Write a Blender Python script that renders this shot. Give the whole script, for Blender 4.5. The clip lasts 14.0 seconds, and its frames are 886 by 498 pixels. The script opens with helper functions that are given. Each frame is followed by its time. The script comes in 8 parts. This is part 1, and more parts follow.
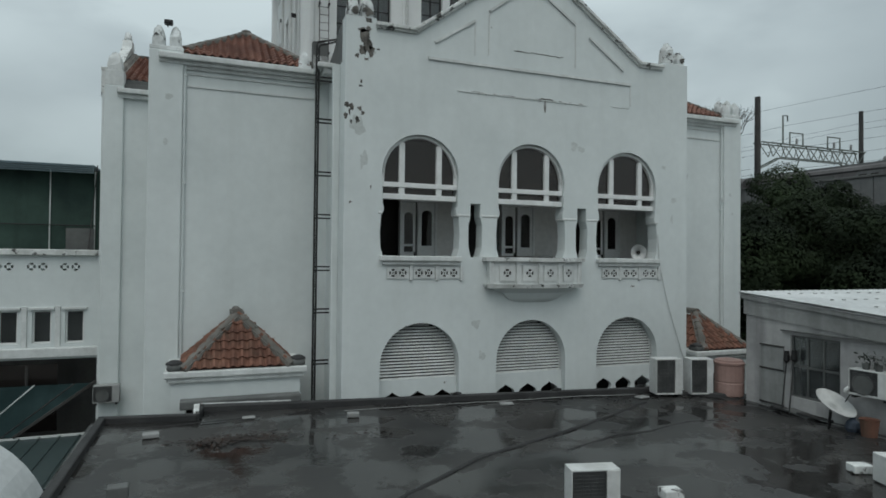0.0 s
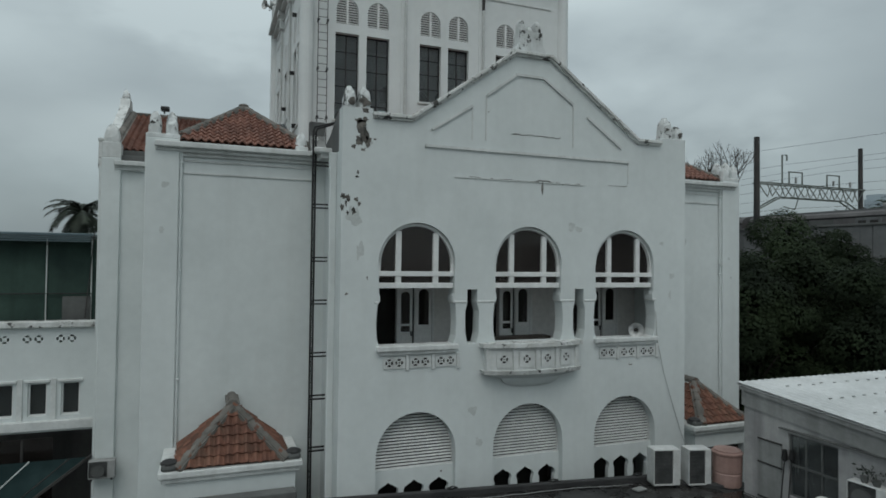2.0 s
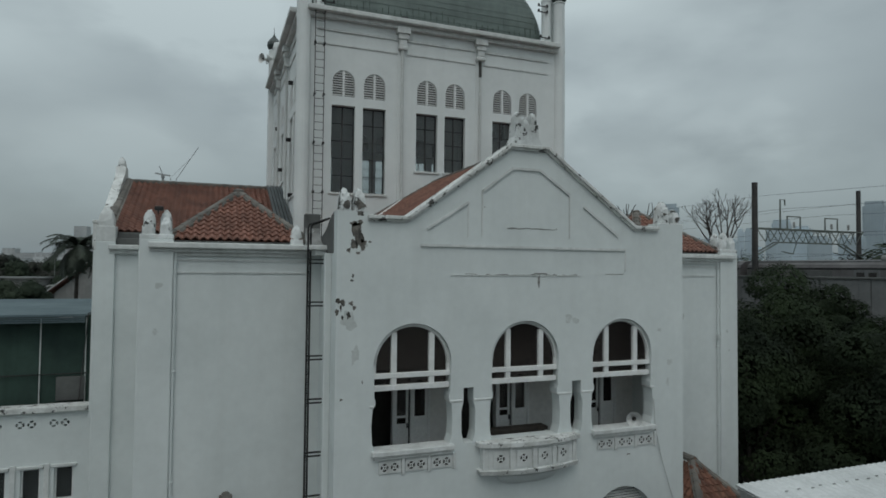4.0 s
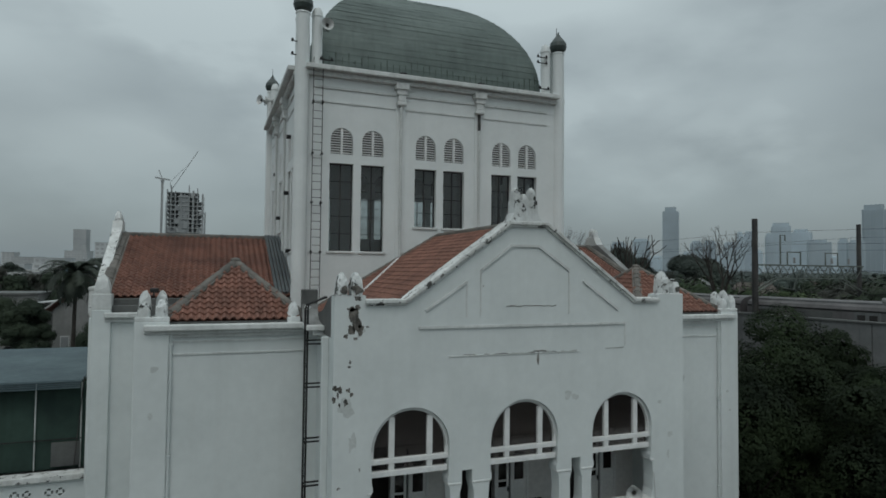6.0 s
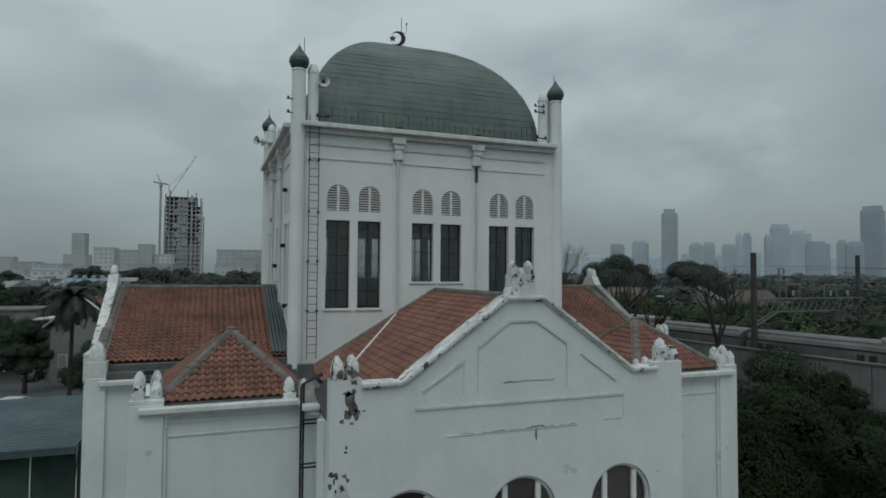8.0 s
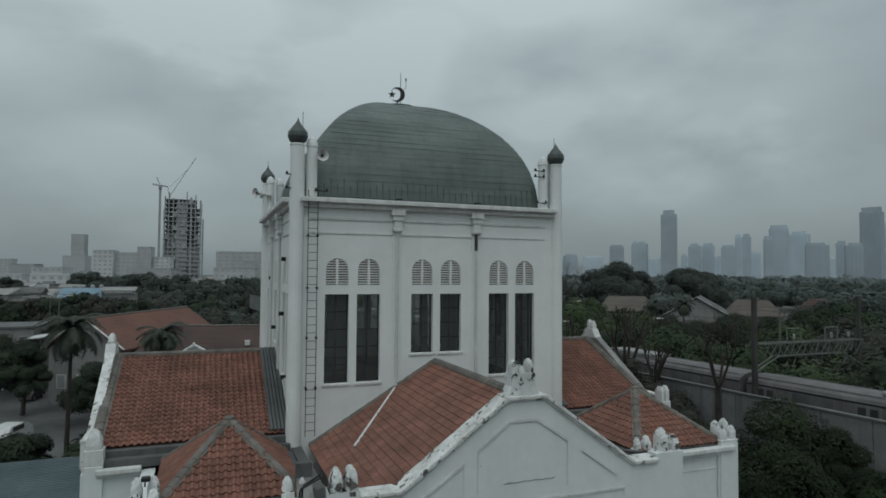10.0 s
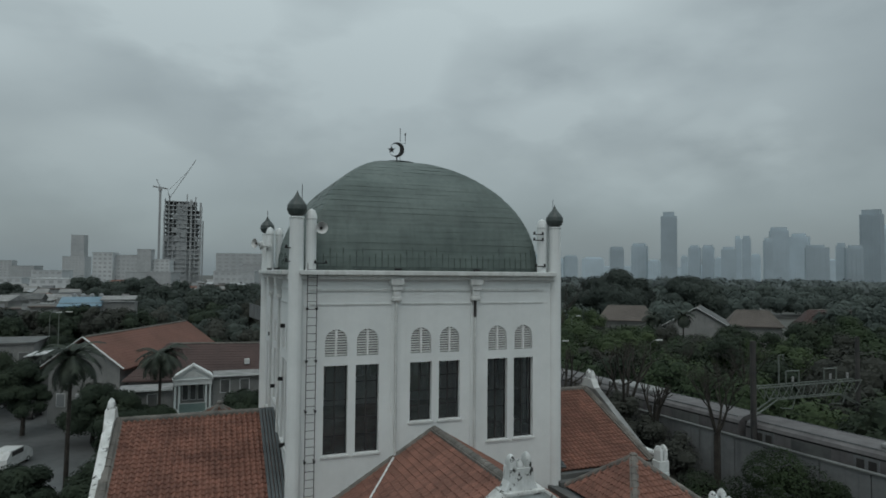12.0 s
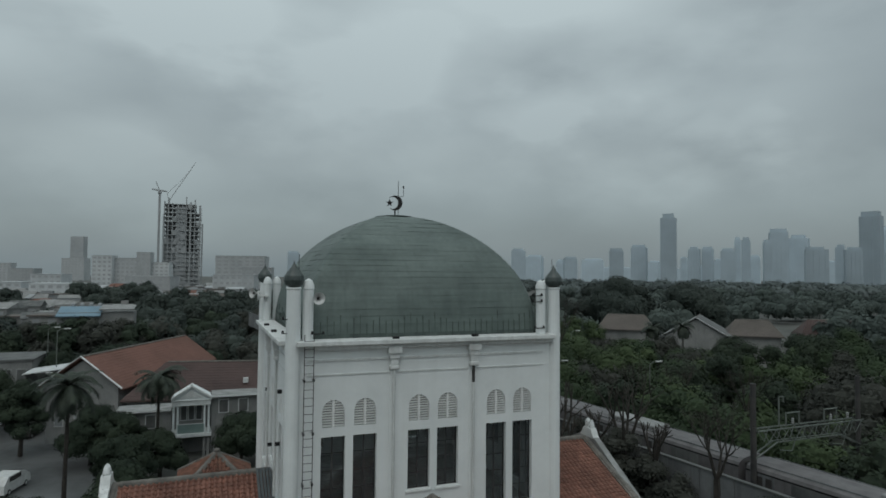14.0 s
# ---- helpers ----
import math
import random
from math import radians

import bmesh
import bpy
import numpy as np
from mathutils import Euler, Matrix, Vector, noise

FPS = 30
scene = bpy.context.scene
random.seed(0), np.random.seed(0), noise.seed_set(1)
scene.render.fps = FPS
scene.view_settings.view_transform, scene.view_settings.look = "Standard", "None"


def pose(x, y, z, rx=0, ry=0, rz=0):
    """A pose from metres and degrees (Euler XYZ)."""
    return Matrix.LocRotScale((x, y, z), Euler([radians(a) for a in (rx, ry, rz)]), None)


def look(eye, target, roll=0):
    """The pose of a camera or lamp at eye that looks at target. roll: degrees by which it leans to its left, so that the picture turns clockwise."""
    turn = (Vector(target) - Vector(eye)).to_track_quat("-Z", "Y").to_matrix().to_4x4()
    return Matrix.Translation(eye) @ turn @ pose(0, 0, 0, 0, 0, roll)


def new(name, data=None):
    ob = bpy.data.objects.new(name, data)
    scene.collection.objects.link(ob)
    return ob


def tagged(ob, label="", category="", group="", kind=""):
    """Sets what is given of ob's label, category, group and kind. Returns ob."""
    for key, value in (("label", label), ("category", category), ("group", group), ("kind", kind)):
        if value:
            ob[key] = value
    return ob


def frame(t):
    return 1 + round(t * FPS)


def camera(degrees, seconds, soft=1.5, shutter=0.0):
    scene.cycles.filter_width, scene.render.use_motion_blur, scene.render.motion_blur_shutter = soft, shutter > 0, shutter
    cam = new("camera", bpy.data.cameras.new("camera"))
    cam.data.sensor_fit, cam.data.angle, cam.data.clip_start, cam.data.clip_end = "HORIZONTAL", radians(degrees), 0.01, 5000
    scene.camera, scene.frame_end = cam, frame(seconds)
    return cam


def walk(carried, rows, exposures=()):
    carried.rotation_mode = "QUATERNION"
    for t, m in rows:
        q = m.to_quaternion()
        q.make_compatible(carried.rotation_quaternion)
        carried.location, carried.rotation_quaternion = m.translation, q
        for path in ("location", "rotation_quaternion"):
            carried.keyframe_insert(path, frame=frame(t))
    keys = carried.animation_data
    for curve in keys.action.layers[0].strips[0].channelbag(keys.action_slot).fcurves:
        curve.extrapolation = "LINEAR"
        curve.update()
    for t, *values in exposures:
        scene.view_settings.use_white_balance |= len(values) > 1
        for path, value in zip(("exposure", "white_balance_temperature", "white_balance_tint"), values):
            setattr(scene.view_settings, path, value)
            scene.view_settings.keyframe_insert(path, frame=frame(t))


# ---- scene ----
cam = camera(71.9, 14.0, soft=1.7)
PATH = [
    (0, (-0.948, -0.639, 6.055), (-0.236, 1.23, 6.089), 0.6),
    (0.5, (-0.925, -0.642, 6.556), (-0.213, 1.226, 6.592), 0.6),
    (1, (-0.903, -0.654, 7.169), (-0.192, 1.215, 7.209), 0.7),
    (1.5, (-0.903, -0.648, 7.787), (-0.19, 1.221, 7.829), 0.7),
    (2, (-0.878, -0.648, 8.319), (-0.167, 1.221, 8.364), 0.7),
    (2.5, (-0.855, -0.666, 8.981), (-0.144, 1.203, 9.031), 0.6),
    (3, (-0.85, -0.662, 9.555), (-0.137, 1.206, 9.605), 0.6),
    (3.5, (-0.827, -0.648, 10.202), (-0.114, 1.219, 10.26), 0.6),
    (6, (-0.763, -0.563, 12.941), (-0.049, 1.303, 13.014), 0.6),
    (6.5, (-0.773, -0.559, 13.487), (-0.056, 1.307, 13.555), 0.6),
    (7, (-0.742, -0.578, 14.069), (-0.024, 1.288, 14.141), 0.5),
    (7.5, (-0.722, -0.559, 14.573), (-0.004, 1.306, 14.645), 0.5),
    (8, (-0.704, -0.536, 15.0), (0.013, 1.329, 15.079), 0.4),
    (10.5, (-0.717, -0.497, 18.401), (0.002, 1.368, 18.48), 0.4),
    (11, (-0.721, -0.515, 18.96), (-0.002, 1.35, 19.04), 0.4),
    (11.5, (-0.728, -0.575, 19.702), (-0.009, 1.289, 19.783), 0.5),
    (12, (-0.746, -0.633, 20.413), (-0.027, 1.232, 20.493), 0.5),
    (12.5, (-0.698, -0.589, 21.047), (0.021, 1.276, 21.129), 0.5),
    (13, (-0.68, -0.538, 21.701), (0.038, 1.327, 21.783), 0.5),
    (13.5, (-0.681, -0.584, 22.371), (0.038, 1.28, 22.454), 0.5),
    (14, (-0.689, -0.587, 22.979), (0.031, 1.277, 23.061), 0.5),
]
walk(cam, [(t, look(eye, target, roll)) for t, eye, target, roll in PATH], exposures=[(0, 0.27), (1.5, 0.16), (2.5, 0.08), (3.5, 0.0), (14, -0.05)])

# ---- light: an overcast sky and a weak, wide sun behind the camera ----
SUN_ELEVATION, SUN_AZIMUTH = 58.0, 205.0
world = bpy.data.worlds.new("overcast_sky")
scene.world = world
world.use_nodes = True
wn, wl = world.node_tree.nodes, world.node_tree.links
wn.clear()


def wnode(kind, **sets):
    n = wn.new(kind)
    for k, v in sets.items():
        n.inputs[k].default_value = v
    return n


w_out, w_bg, w_bg2, w_add = wn.new("ShaderNodeOutputWorld"), wn.new("ShaderNodeBackground"), wn.new("ShaderNodeBackground"), wn.new("ShaderNodeAddShader")
w_sky = wn.new("ShaderNodeTexSky")
w_sky.sky_type, w_sky.sun_disc = "NISHITA", False
w_sky.sun_elevation, w_sky.sun_rotation = radians(SUN_ELEVATION), radians(SUN_AZIMUTH)
w_sky.air_density, w_sky.dust_density = 1.2, 3.0
w_bg.inputs["Strength"].default_value = 0.015
w_co, w_sep = wn.new("ShaderNodeTexCoord"), wn.new("ShaderNodeSeparateXYZ")
wl.new(w_co.outputs["Generated"], w_sep.inputs[0])


def wmath(op, a, b=None):
    n = wn.new("ShaderNodeMath")
    n.operation = op
    for i, v in enumerate((a, b)):
        if v is None:
            continue
        if isinstance(v, (int, float)):
            n.inputs[i].default_value = v
        else:
            wl.new(v, n.inputs[i])
    return n.outputs[0]


# cloud sheet: rolls that flatten towards the horizon
w_z = wmath("MAXIMUM", w_sep.outputs["Z"], 0.0)
w_vec = wn.new("ShaderNodeCombineXYZ")
w_den = wmath("ADD", wmath("MULTIPLY", w_z, 0.5), 0.5)
wl.new(wmath("DIVIDE", w_sep.outputs["X"], w_den), w_vec.inputs[0])
wl.new(wmath("DIVIDE", w_sep.outputs["Y"], w_den), w_vec.inputs[1])
wl.new(wmath("MULTIPLY", w_sep.outputs["Z"], 3.0), w_vec.inputs[2])
w_n1 = wnode("ShaderNodeTexNoise", Scale=2.6, Detail=6.0, Roughness=0.48, Distortion=0.0)
w_n2 = wnode("ShaderNodeTexNoise", Scale=1.1, Detail=2.0, Roughness=0.4)
wl.new(w_vec.outputs[0], w_n1.inputs["Vector"])
wl.new(w_vec.outputs[0], w_n2.inputs["Vector"])
# billows: rounded cells, bent by the fine noise
w_bend = wn.new("ShaderNodeVectorMath")
w_bend.operation = "MULTIPLY_ADD"
w_bend.inputs[1].default_value = (0.55, 0.55, 0.55)
wl.new(w_n1.outputs["Color"], w_bend.inputs[0])
wl.new(w_vec.outputs[0], w_bend.inputs[2])
w_n3 = wn.new("ShaderNodeTexVoronoi")
w_n3.feature = "SMOOTH_F1"
w_n3.inputs["Scale"].default_value, w_n3.inputs["Smoothness"].default_value = 2.4, 0.35
wl.new(w_bend.outputs["Vector"], w_n3.inputs["Vector"])
w_mix = wmath("ADD", wmath("MULTIPLY", w_n1.outputs["Fac"], 0.5), wmath("MULTIPLY", w_n2.outputs["Fac"], 0.5))
w_mix = wmath("ADD", w_mix, wmath("MULTIPLY", wmath("SUBTRACT", 0.46, w_n3.outputs["Distance"]), 0.28))
# the sheet loses its shape in the haze near the horizon
w_fade = wn.new("ShaderNodeMapRange")
w_fade.interpolation_type = "SMOOTHSTEP"
w_fade.inputs["From Max"].default_value, w_fade.inputs["To Min"].default_value = 0.22, 0.25
wl.new(w_z, w_fade.inputs["Value"])
w_mix = wmath("ADD", wmath("MULTIPLY", wmath("SUBTRACT", w_mix, 0.5), w_fade.outputs["Result"]), 0.5)
# large cloud masses: bearing across the main view, height, widths, lightness
w_u = wmath("ADD", wmath("MULTIPLY", w_sep.outputs["X"], 0.933), wmath("MULTIPLY", w_sep.outputs["Y"], -0.36))
w_ud = wmath("ADD", w_u, wmath("MULTIPLY", wmath("SUBTRACT", w_n1.outputs["Fac"], 0.5), 0.35))
w_vd = wmath("ADD", w_sep.outputs["Z"], wmath("MULTIPLY", wmath("SUBTRACT", w_n1.outputs["Fac"], 0.5), 0.22))
for u0, v0, su, sv, amp in ((-0.36, 0.245, 0.36, 0.08, -0.075), (-0.36, 0.40, 0.10, 0.07, 0.10), (-0.45, 0.36, 0.4, 0.14, 0.03), (-0.07, 0.315, 0.15, 0.11, 0.06), (0.0, 0.245, 0.14, 0.05, -0.035),
                            (0.18, 0.235, 0.10, 0.05, 0.04), (0.44, 0.21, 0.12, 0.05, 0.04), (0.35, 0.34, 0.3, 0.12, 0.02), (0.52, 0.30, 0.2, 0.2, 0.03), (-0.5, 0.10, 0.35, 0.09, 0.06), (-0.5, 0.33, 0.25, 0.07, -0.03)):
    du, dv = wmath("DIVIDE", wmath("SUBTRACT", w_ud, u0), su), wmath("DIVIDE", wmath("SUBTRACT", w_vd, v0), sv)
    r2 = wmath("ADD", wmath("MULTIPLY", du, du), wmath("MULTIPLY", dv, dv))
    w_mix = wmath("ADD", w_mix, wmath("MULTIPLY", wmath("POWER", 2.718, wmath("MULTIPLY", r2, -1.0)), amp * 1.3))
# billows with a bright, well-drawn upper edge: bearing, height, widths, lightness
w_ur = wmath("ADD", w_u, wmath("MULTIPLY", wmath("SUBTRACT", w_n3.outputs["Distance"], 0.4), 0.22))
w_vr = wmath("ADD", w_sep.outputs["Z"], wmath("MULTIPLY", wmath("SUBTRACT", w_n1.outputs["Fac"], 0.5), 0.24))
for u0, v0, su, sv, amp in ((-0.08, 0.27, 0.17, 0.12, 0.10), (0.17, 0.225, 0.075, 0.045, 0.07), (0.44, 0.195, 0.085, 0.05, 0.07), (-0.42, 0.13, 0.3, 0.07, 0.06), (-0.28, 0.33, 0.16, 0.09, 0.06), (0.30, 0.155, 0.12, 0.035, 0.04)):
    du, dv = wmath("DIVIDE", wmath("SUBTRACT", w_ur, u0), su), wmath("DIVIDE", wmath("SUBTRACT", w_vr, v0), sv)
    w_in = wmath("SUBTRACT", 1.0, wmath("ADD", wmath("MULTIPLY", du, du), wmath("MULTIPLY", dv, dv)))
    w_edge = wn.new("ShaderNodeMapRange")
    w_edge.interpolation_type = "SMOOTHSTEP"
    w_edge.inputs["From Min"].default_value, w_edge.inputs["From Max"].default_value = -0.35, 0.75
    wl.new(w_in, w_edge.inputs["Value"])
    w_fall = wn.new("ShaderNodeMapRange")
    w_fall.interpolation_type = "SMOOTHSTEP"
    w_fall.inputs["From Min"].default_value, w_fall.inputs["From Max"].default_value = -1.0, 0.5
    wl.new(dv, w_fall.inputs["Value"])
    w_mix = wmath("ADD", w_mix, wmath("MULTIPLY", wmath("MULTIPLY", w_edge.outputs["Result"], w_fall.outputs["Result"]), amp))
w_ramp = wn.new("ShaderNodeValToRGB")
w_ramp.color_ramp.elements[0].position, w_ramp.color_ramp.elements[0].color = 0.39, (0.215, 0.252, 0.258, 1)
w_ramp.color_ramp.elements[1].position, w_ramp.color_ramp.elements[1].color = 0.65, (0.318, 0.37, 0.375, 1)
wl.new(w_mix, w_ramp.inputs["Fac"])
# brighter towards the zenith, as an overcast sky is
w_gain = wn.new("ShaderNodeMapRange")
for k, v in (("From Min", 0.0), ("From Max", 1.0), ("To Min", 0.74), ("To Max", 2.5)):
    w_gain.inputs[k].default_value = v
wl.new(w_z, w_gain.inputs["Value"])
w_low = wn.new("ShaderNodeMapRange")
w_low.interpolation_type = "SMOOTHSTEP"
for k, v in (("From Min", 0.0), ("From Max", 0.2), ("To Min", 1.0), ("To Max", 0.0)):
    w_low.inputs[k].default_value = v
wl.new(w_z, w_low.inputs["Value"])
w_blue = wn.new("ShaderNodeMixRGB")
w_blue.blend_type = "MULTIPLY"
w_blue.inputs["Color2"].default_value = (0.93, 0.985, 1.045, 1)
wl.new(w_low.outputs["Result"], w_blue.inputs["Fac"])
wl.new(w_ramp.outputs["Color"], w_blue.inputs["Color1"])
wl.new(w_blue.outputs["Color"], w_bg2.inputs["Color"])
wl.new(w_gain.outputs["Result"], w_bg2.inputs["Strength"])
wl.new(w_sky.outputs["Color"], w_bg.inputs["Color"])
wl.new(w_bg.outputs[0], w_add.inputs[0])
wl.new(w_bg2.outputs[0], w_add.inputs[1])
wl.new(w_add.outputs[0], w_out.inputs["Surface"])

sun = new("sun", bpy.data.lights.new("sun", "SUN"))
sun.data.energy, sun.data.angle, sun.data.color = 0.52, radians(40), (1.0, 0.98, 0.95)
sun.rotation_euler = Euler((radians(90 - SUN_ELEVATION), 0, radians(180 - SUN_AZIMUTH)))
# ---- materials ----
def material(name, low, high, rough=0.8, stain=0.35, grain=9.0, bump=0.25, metal=0.0, streak=0.0, dirt=None, rough2=None, pieces=0.0, spec=0.5, patch=None, patch_size=1.0, patch_at=0.6, even=0.82, wet=(0.36, 0.6)):
    """Two-scale surface: stains between low and high, fine grain as relief, vertical runs of dirt, patches that have come off."""
    m = bpy.data.materials.new(name)
    m.use_nodes = True
    nt, lk = m.node_tree.nodes, m.node_tree.links
    b = nt["Principled BSDF"]
    b.inputs["Metallic"].default_value, b.inputs["Roughness"].default_value = metal, rough
    b.inputs["Specular IOR Level"].default_value = spec
    geo = nt.new("ShaderNodeNewGeometry")

    def tex(scale, detail=4.0, squash=None, rgh=0.55):
        n = nt.new("ShaderNodeTexNoise")
        n.inputs["Scale"].default_value, n.inputs["Detail"].default_value, n.inputs["Roughness"].default_value = scale, detail, rgh
        if squash:
            mp = nt.new("ShaderNodeMapping")
            mp.inputs["Scale"].default_value = squash
            lk.new(geo.outputs["Position"], mp.inputs["Vector"])
            lk.new(mp.outputs[0], n.inputs["Vector"])
        else:
            lk.new(geo.outputs["Position"], n.inputs["Vector"])
        return n.outputs["Fac"]

    def ramp(fac, a, c0, z, c1):
        r = nt.new("ShaderNodeValToRGB")
        r.color_ramp.elements[0].position, r.color_ramp.elements[0].color = a, (*c0, 1)
        r.color_ramp.elements[1].position, r.color_ramp.elements[1].color = z, (*c1, 1)
        lk.new(fac, r.inputs["Fac"])
        return r.outputs["Color"]

    def blend(fac, a, c, how="MIX"):
        x = nt.new("ShaderNodeMix")
        x.data_type, x.blend_type = "RGBA", how
        for sock, v in ((x.inputs[0], fac), (x.inputs[6], a), (x.inputs[7], c)):
            if isinstance(v, (int, float)):
                sock.default_value = v
            elif isinstance(v, tuple):
                sock.default_value = (*v, 1)
            else:
                lk.new(v, sock)
        return x.outputs[2]

    fine = tex(grain, 5.0)
    col = ramp(tex(stain, 6.0), 0.34, low, 0.66, high)
    mid = ramp(fine, 0.3, (even, even, even), 0.7, (1.0, 1.0, 1.0))
    col = blend(0.8, col, mid, "MULTIPLY")
    if pieces:
        info = nt.new("ShaderNodeObjectInfo")
        isl = nt.new("ShaderNodeMath")
        isl.operation = "ADD"
        lk.new(info.outputs["Random"], isl.inputs[0])
        lk.new(geo.outputs["Random Per Island"], isl.inputs[1])
        fr = nt.new("ShaderNodeMath")
        fr.operation = "FRACT"
        lk.new(isl.outputs[0], fr.inputs[0])
        d = 1 - pieces
        col = blend(1.0, col, ramp(fr.outputs[0], 0.0, (d, d, d), 1.0, (1.0, 1.0, 1.0)), "MULTIPLY")
    if streak:
        run = ramp(tex(1.0, 6.0, (2.6, 2.6, 0.16)), 0.5, (0, 0, 0), 0.78, (1, 1, 1))
        sc = nt.new("ShaderNodeMath")
        sc.operation = "MULTIPLY"
        lk.new(run, sc.inputs[0])
        sc.inputs[1].default_value = streak
        col = blend(sc.outputs[0], col, dirt or tuple(c * 0.45 for c in low))
    if patch:
        off = ramp(tex(patch_size, 7.0, None, 0.7), patch_at, (0, 0, 0), patch_at + 0.025, (1, 1, 1))
        col = blend(off, col, patch)
    lk.new(col, b.inputs["Base Color"])
    if rough2 is not None:
        rr = ramp(tex(stain * 2.2, 5.0), wet[0], (rough,) * 3, wet[1], (rough2,) * 3)
        lk.new(rr, b.inputs["Roughness"])
    if bump:
        bp = nt.new("ShaderNodeBump")
        bp.inputs["Strength"].default_value, bp.inputs["Distance"].default_value = bump, 0.02
        lk.new(fine, bp.inputs["Height"])
        lk.new(bp.outputs[0], b.inputs["Normal"])
    return m


WHITE = material("white_plaster", (0.60, 0.640, 0.636), (0.665, 0.705, 0.70), 0.75, 0.55, 4.0, 0.10, streak=0.17, dirt=(0.44, 0.46, 0.44), even=0.93)
WHITE_TOWER = material("white_tower_plaster", (0.655, 0.685, 0.682), (0.725, 0.755, 0.75), 0.75, 0.5, 5.0, 0.08, streak=0.12, dirt=(0.46, 0.47, 0.45), even=0.95)
TRIM = material("white_trim_paint", (0.58, 0.60, 0.59), (0.70, 0.72, 0.71), 0.7, 1.2, 7.0, 0.2, streak=0.35, dirt=(0.25, 0.25, 0.23))
WORN = material("weathered_coping", (0.55, 0.56, 0.54), (0.76, 0.78, 0.77), 0.85, 2.0, 12.0, 0.5, streak=0.45, dirt=(0.10, 0.10, 0.09), patch=(0.07, 0.07, 0.066), patch_size=4.2, patch_at=0.57)
PINNACLE = material("blackened_plaster", (0.56, 0.58, 0.57), (0.76, 0.79, 0.79), 0.85, 1.6, 10.0, 0.4, streak=0.4, dirt=(0.16, 0.16, 0.15), patch=(0.04, 0.041, 0.038), patch_size=2.9, patch_at=0.565)
PEELED = material("bare_dark_render", (0.05, 0.048, 0.044), (0.21, 0.195, 0.175), 0.95, 6.0, 25.0, 0.8)
STAIN = material("grey_scuffed_plaster", (0.50, 0.53, 0.52), (0.60, 0.63, 0.62), 0.9, 5.0, 20.0, 0.3)
GREY_WALL = material("loggia_plaster", (0.66, 0.65, 0.63), (0.76, 0.75, 0.73), 0.85, 0.8, 6.0, 0.15)
WOOD_WHITE = material("white_painted_wood", (0.70, 0.71, 0.70), (0.80, 0.81, 0.80), 0.5, 2.0, 15.0, 0.15)
LOUVRE = material("grey_white_louvre", (0.55, 0.56, 0.55), (0.68, 0.69, 0.68), 0.6, 2.0, 12.0, 0.1)
TILE = material("clay_roof_tile", (0.185, 0.084, 0.060), (0.295, 0.137, 0.098), 0.75, 0.9, 14.0, 0.3, pieces=0.3, streak=0.3, dirt=(0.10, 0.055, 0.04))
TILE_OLD = material("mossy_clay_tile", (0.14, 0.062, 0.042), (0.26, 0.118, 0.078), 0.85, 2.2, 14.0, 0.4, pieces=0.4, streak=0.8, dirt=(0.06, 0.05, 0.034))
UNDERLAY = material("roof_underlay", (0.06, 0.025, 0.018), (0.10, 0.04, 0.03), 0.95, 1.0, 8.0, 0.2)
RIDGE = material("mortar_ridge_tile", (0.115, 0.11, 0.10), (0.215, 0.20, 0.18), 0.95, 1.6, 9.0, 0.6, pieces=0.14, streak=0.3, dirt=(0.08, 0.078, 0.07))
LEAD = material("grey_metal_flashing", (0.055, 0.065, 0.068), (0.11, 0.125, 0.13), 0.55, 0.8, 6.0, 0.15, metal=0.3)
COPPER = material("green_dome_shingle", (0.086, 0.116, 0.107), (0.15, 0.19, 0.175), 0.62, 0.35, 5.0, 0.2, pieces=0.16, streak=0.45, dirt=(0.05, 0.068, 0.062))
COPPER_DARK = material("dark_dome_skirt", (0.042, 0.060, 0.055), (0.092, 0.12, 0.108), 0.7, 1.5, 8.0, 0.3, streak=0.7, dirt=(0.02, 0.026, 0.025))
BALL = material("dark_green_finial", (0.035, 0.048, 0.046), (0.065, 0.082, 0.078), 0.4, 3.0, 12.0, 0.1)
IRON = material("black_iron", (0.012, 0.012, 0.013), (0.03, 0.03, 0.03), 0.55, 2.0, 20.0, 0.2, metal=0.4)
RUST_IRON = material("weathered_steel", (0.035, 0.036, 0.038), (0.075, 0.07, 0.066), 0.7, 1.0, 15.0, 0.2, metal=0.3)
# near-black colour that stands for shade inside rooms and behind openings
DARK = material("interior_shade_dark", (0.02, 0.018, 0.017), (0.04, 0.036, 0.034), 0.8, 1.0, 4.0, 0.0)
PIPE = material("grey_painted_pipe", (0.52, 0.54, 0.53), (0.66, 0.68, 0.67), 0.6, 1.0, 9.0, 0.1, streak=0.3)
# leaves on the horizon, with the haze mixed into their colour
LEAF_HORIZON = [material("hazed_horizon_leaf", (0.085, 0.105, 0.104), (0.115, 0.138, 0.133), 0.95, 0.004, 0.1, 0.0, pieces=0.15)]
TRAIN = material("dull_train_paint", (0.098, 0.092, 0.094), (0.15, 0.143, 0.144), 0.65, 0.9, 5.0, 0.05, streak=0.7, dirt=(0.07, 0.068, 0.066))
BITUMEN = material("wet_bitumen_roof", (0.010, 0.0103, 0.0105), (0.040, 0.038, 0.036), 0.46, 0.5, 9.0, 0.10, rough2=0.07, spec=0.7, wet=(0.46, 0.55), streak=0.0, patch=(0.020, 0.018, 0.017), patch_size=0.55, patch_at=0.55)
KERB = material("dark_roof_kerb", (0.016, 0.016, 0.017), (0.04, 0.04, 0.04), 0.7, 1.5, 15.0, 0.5)
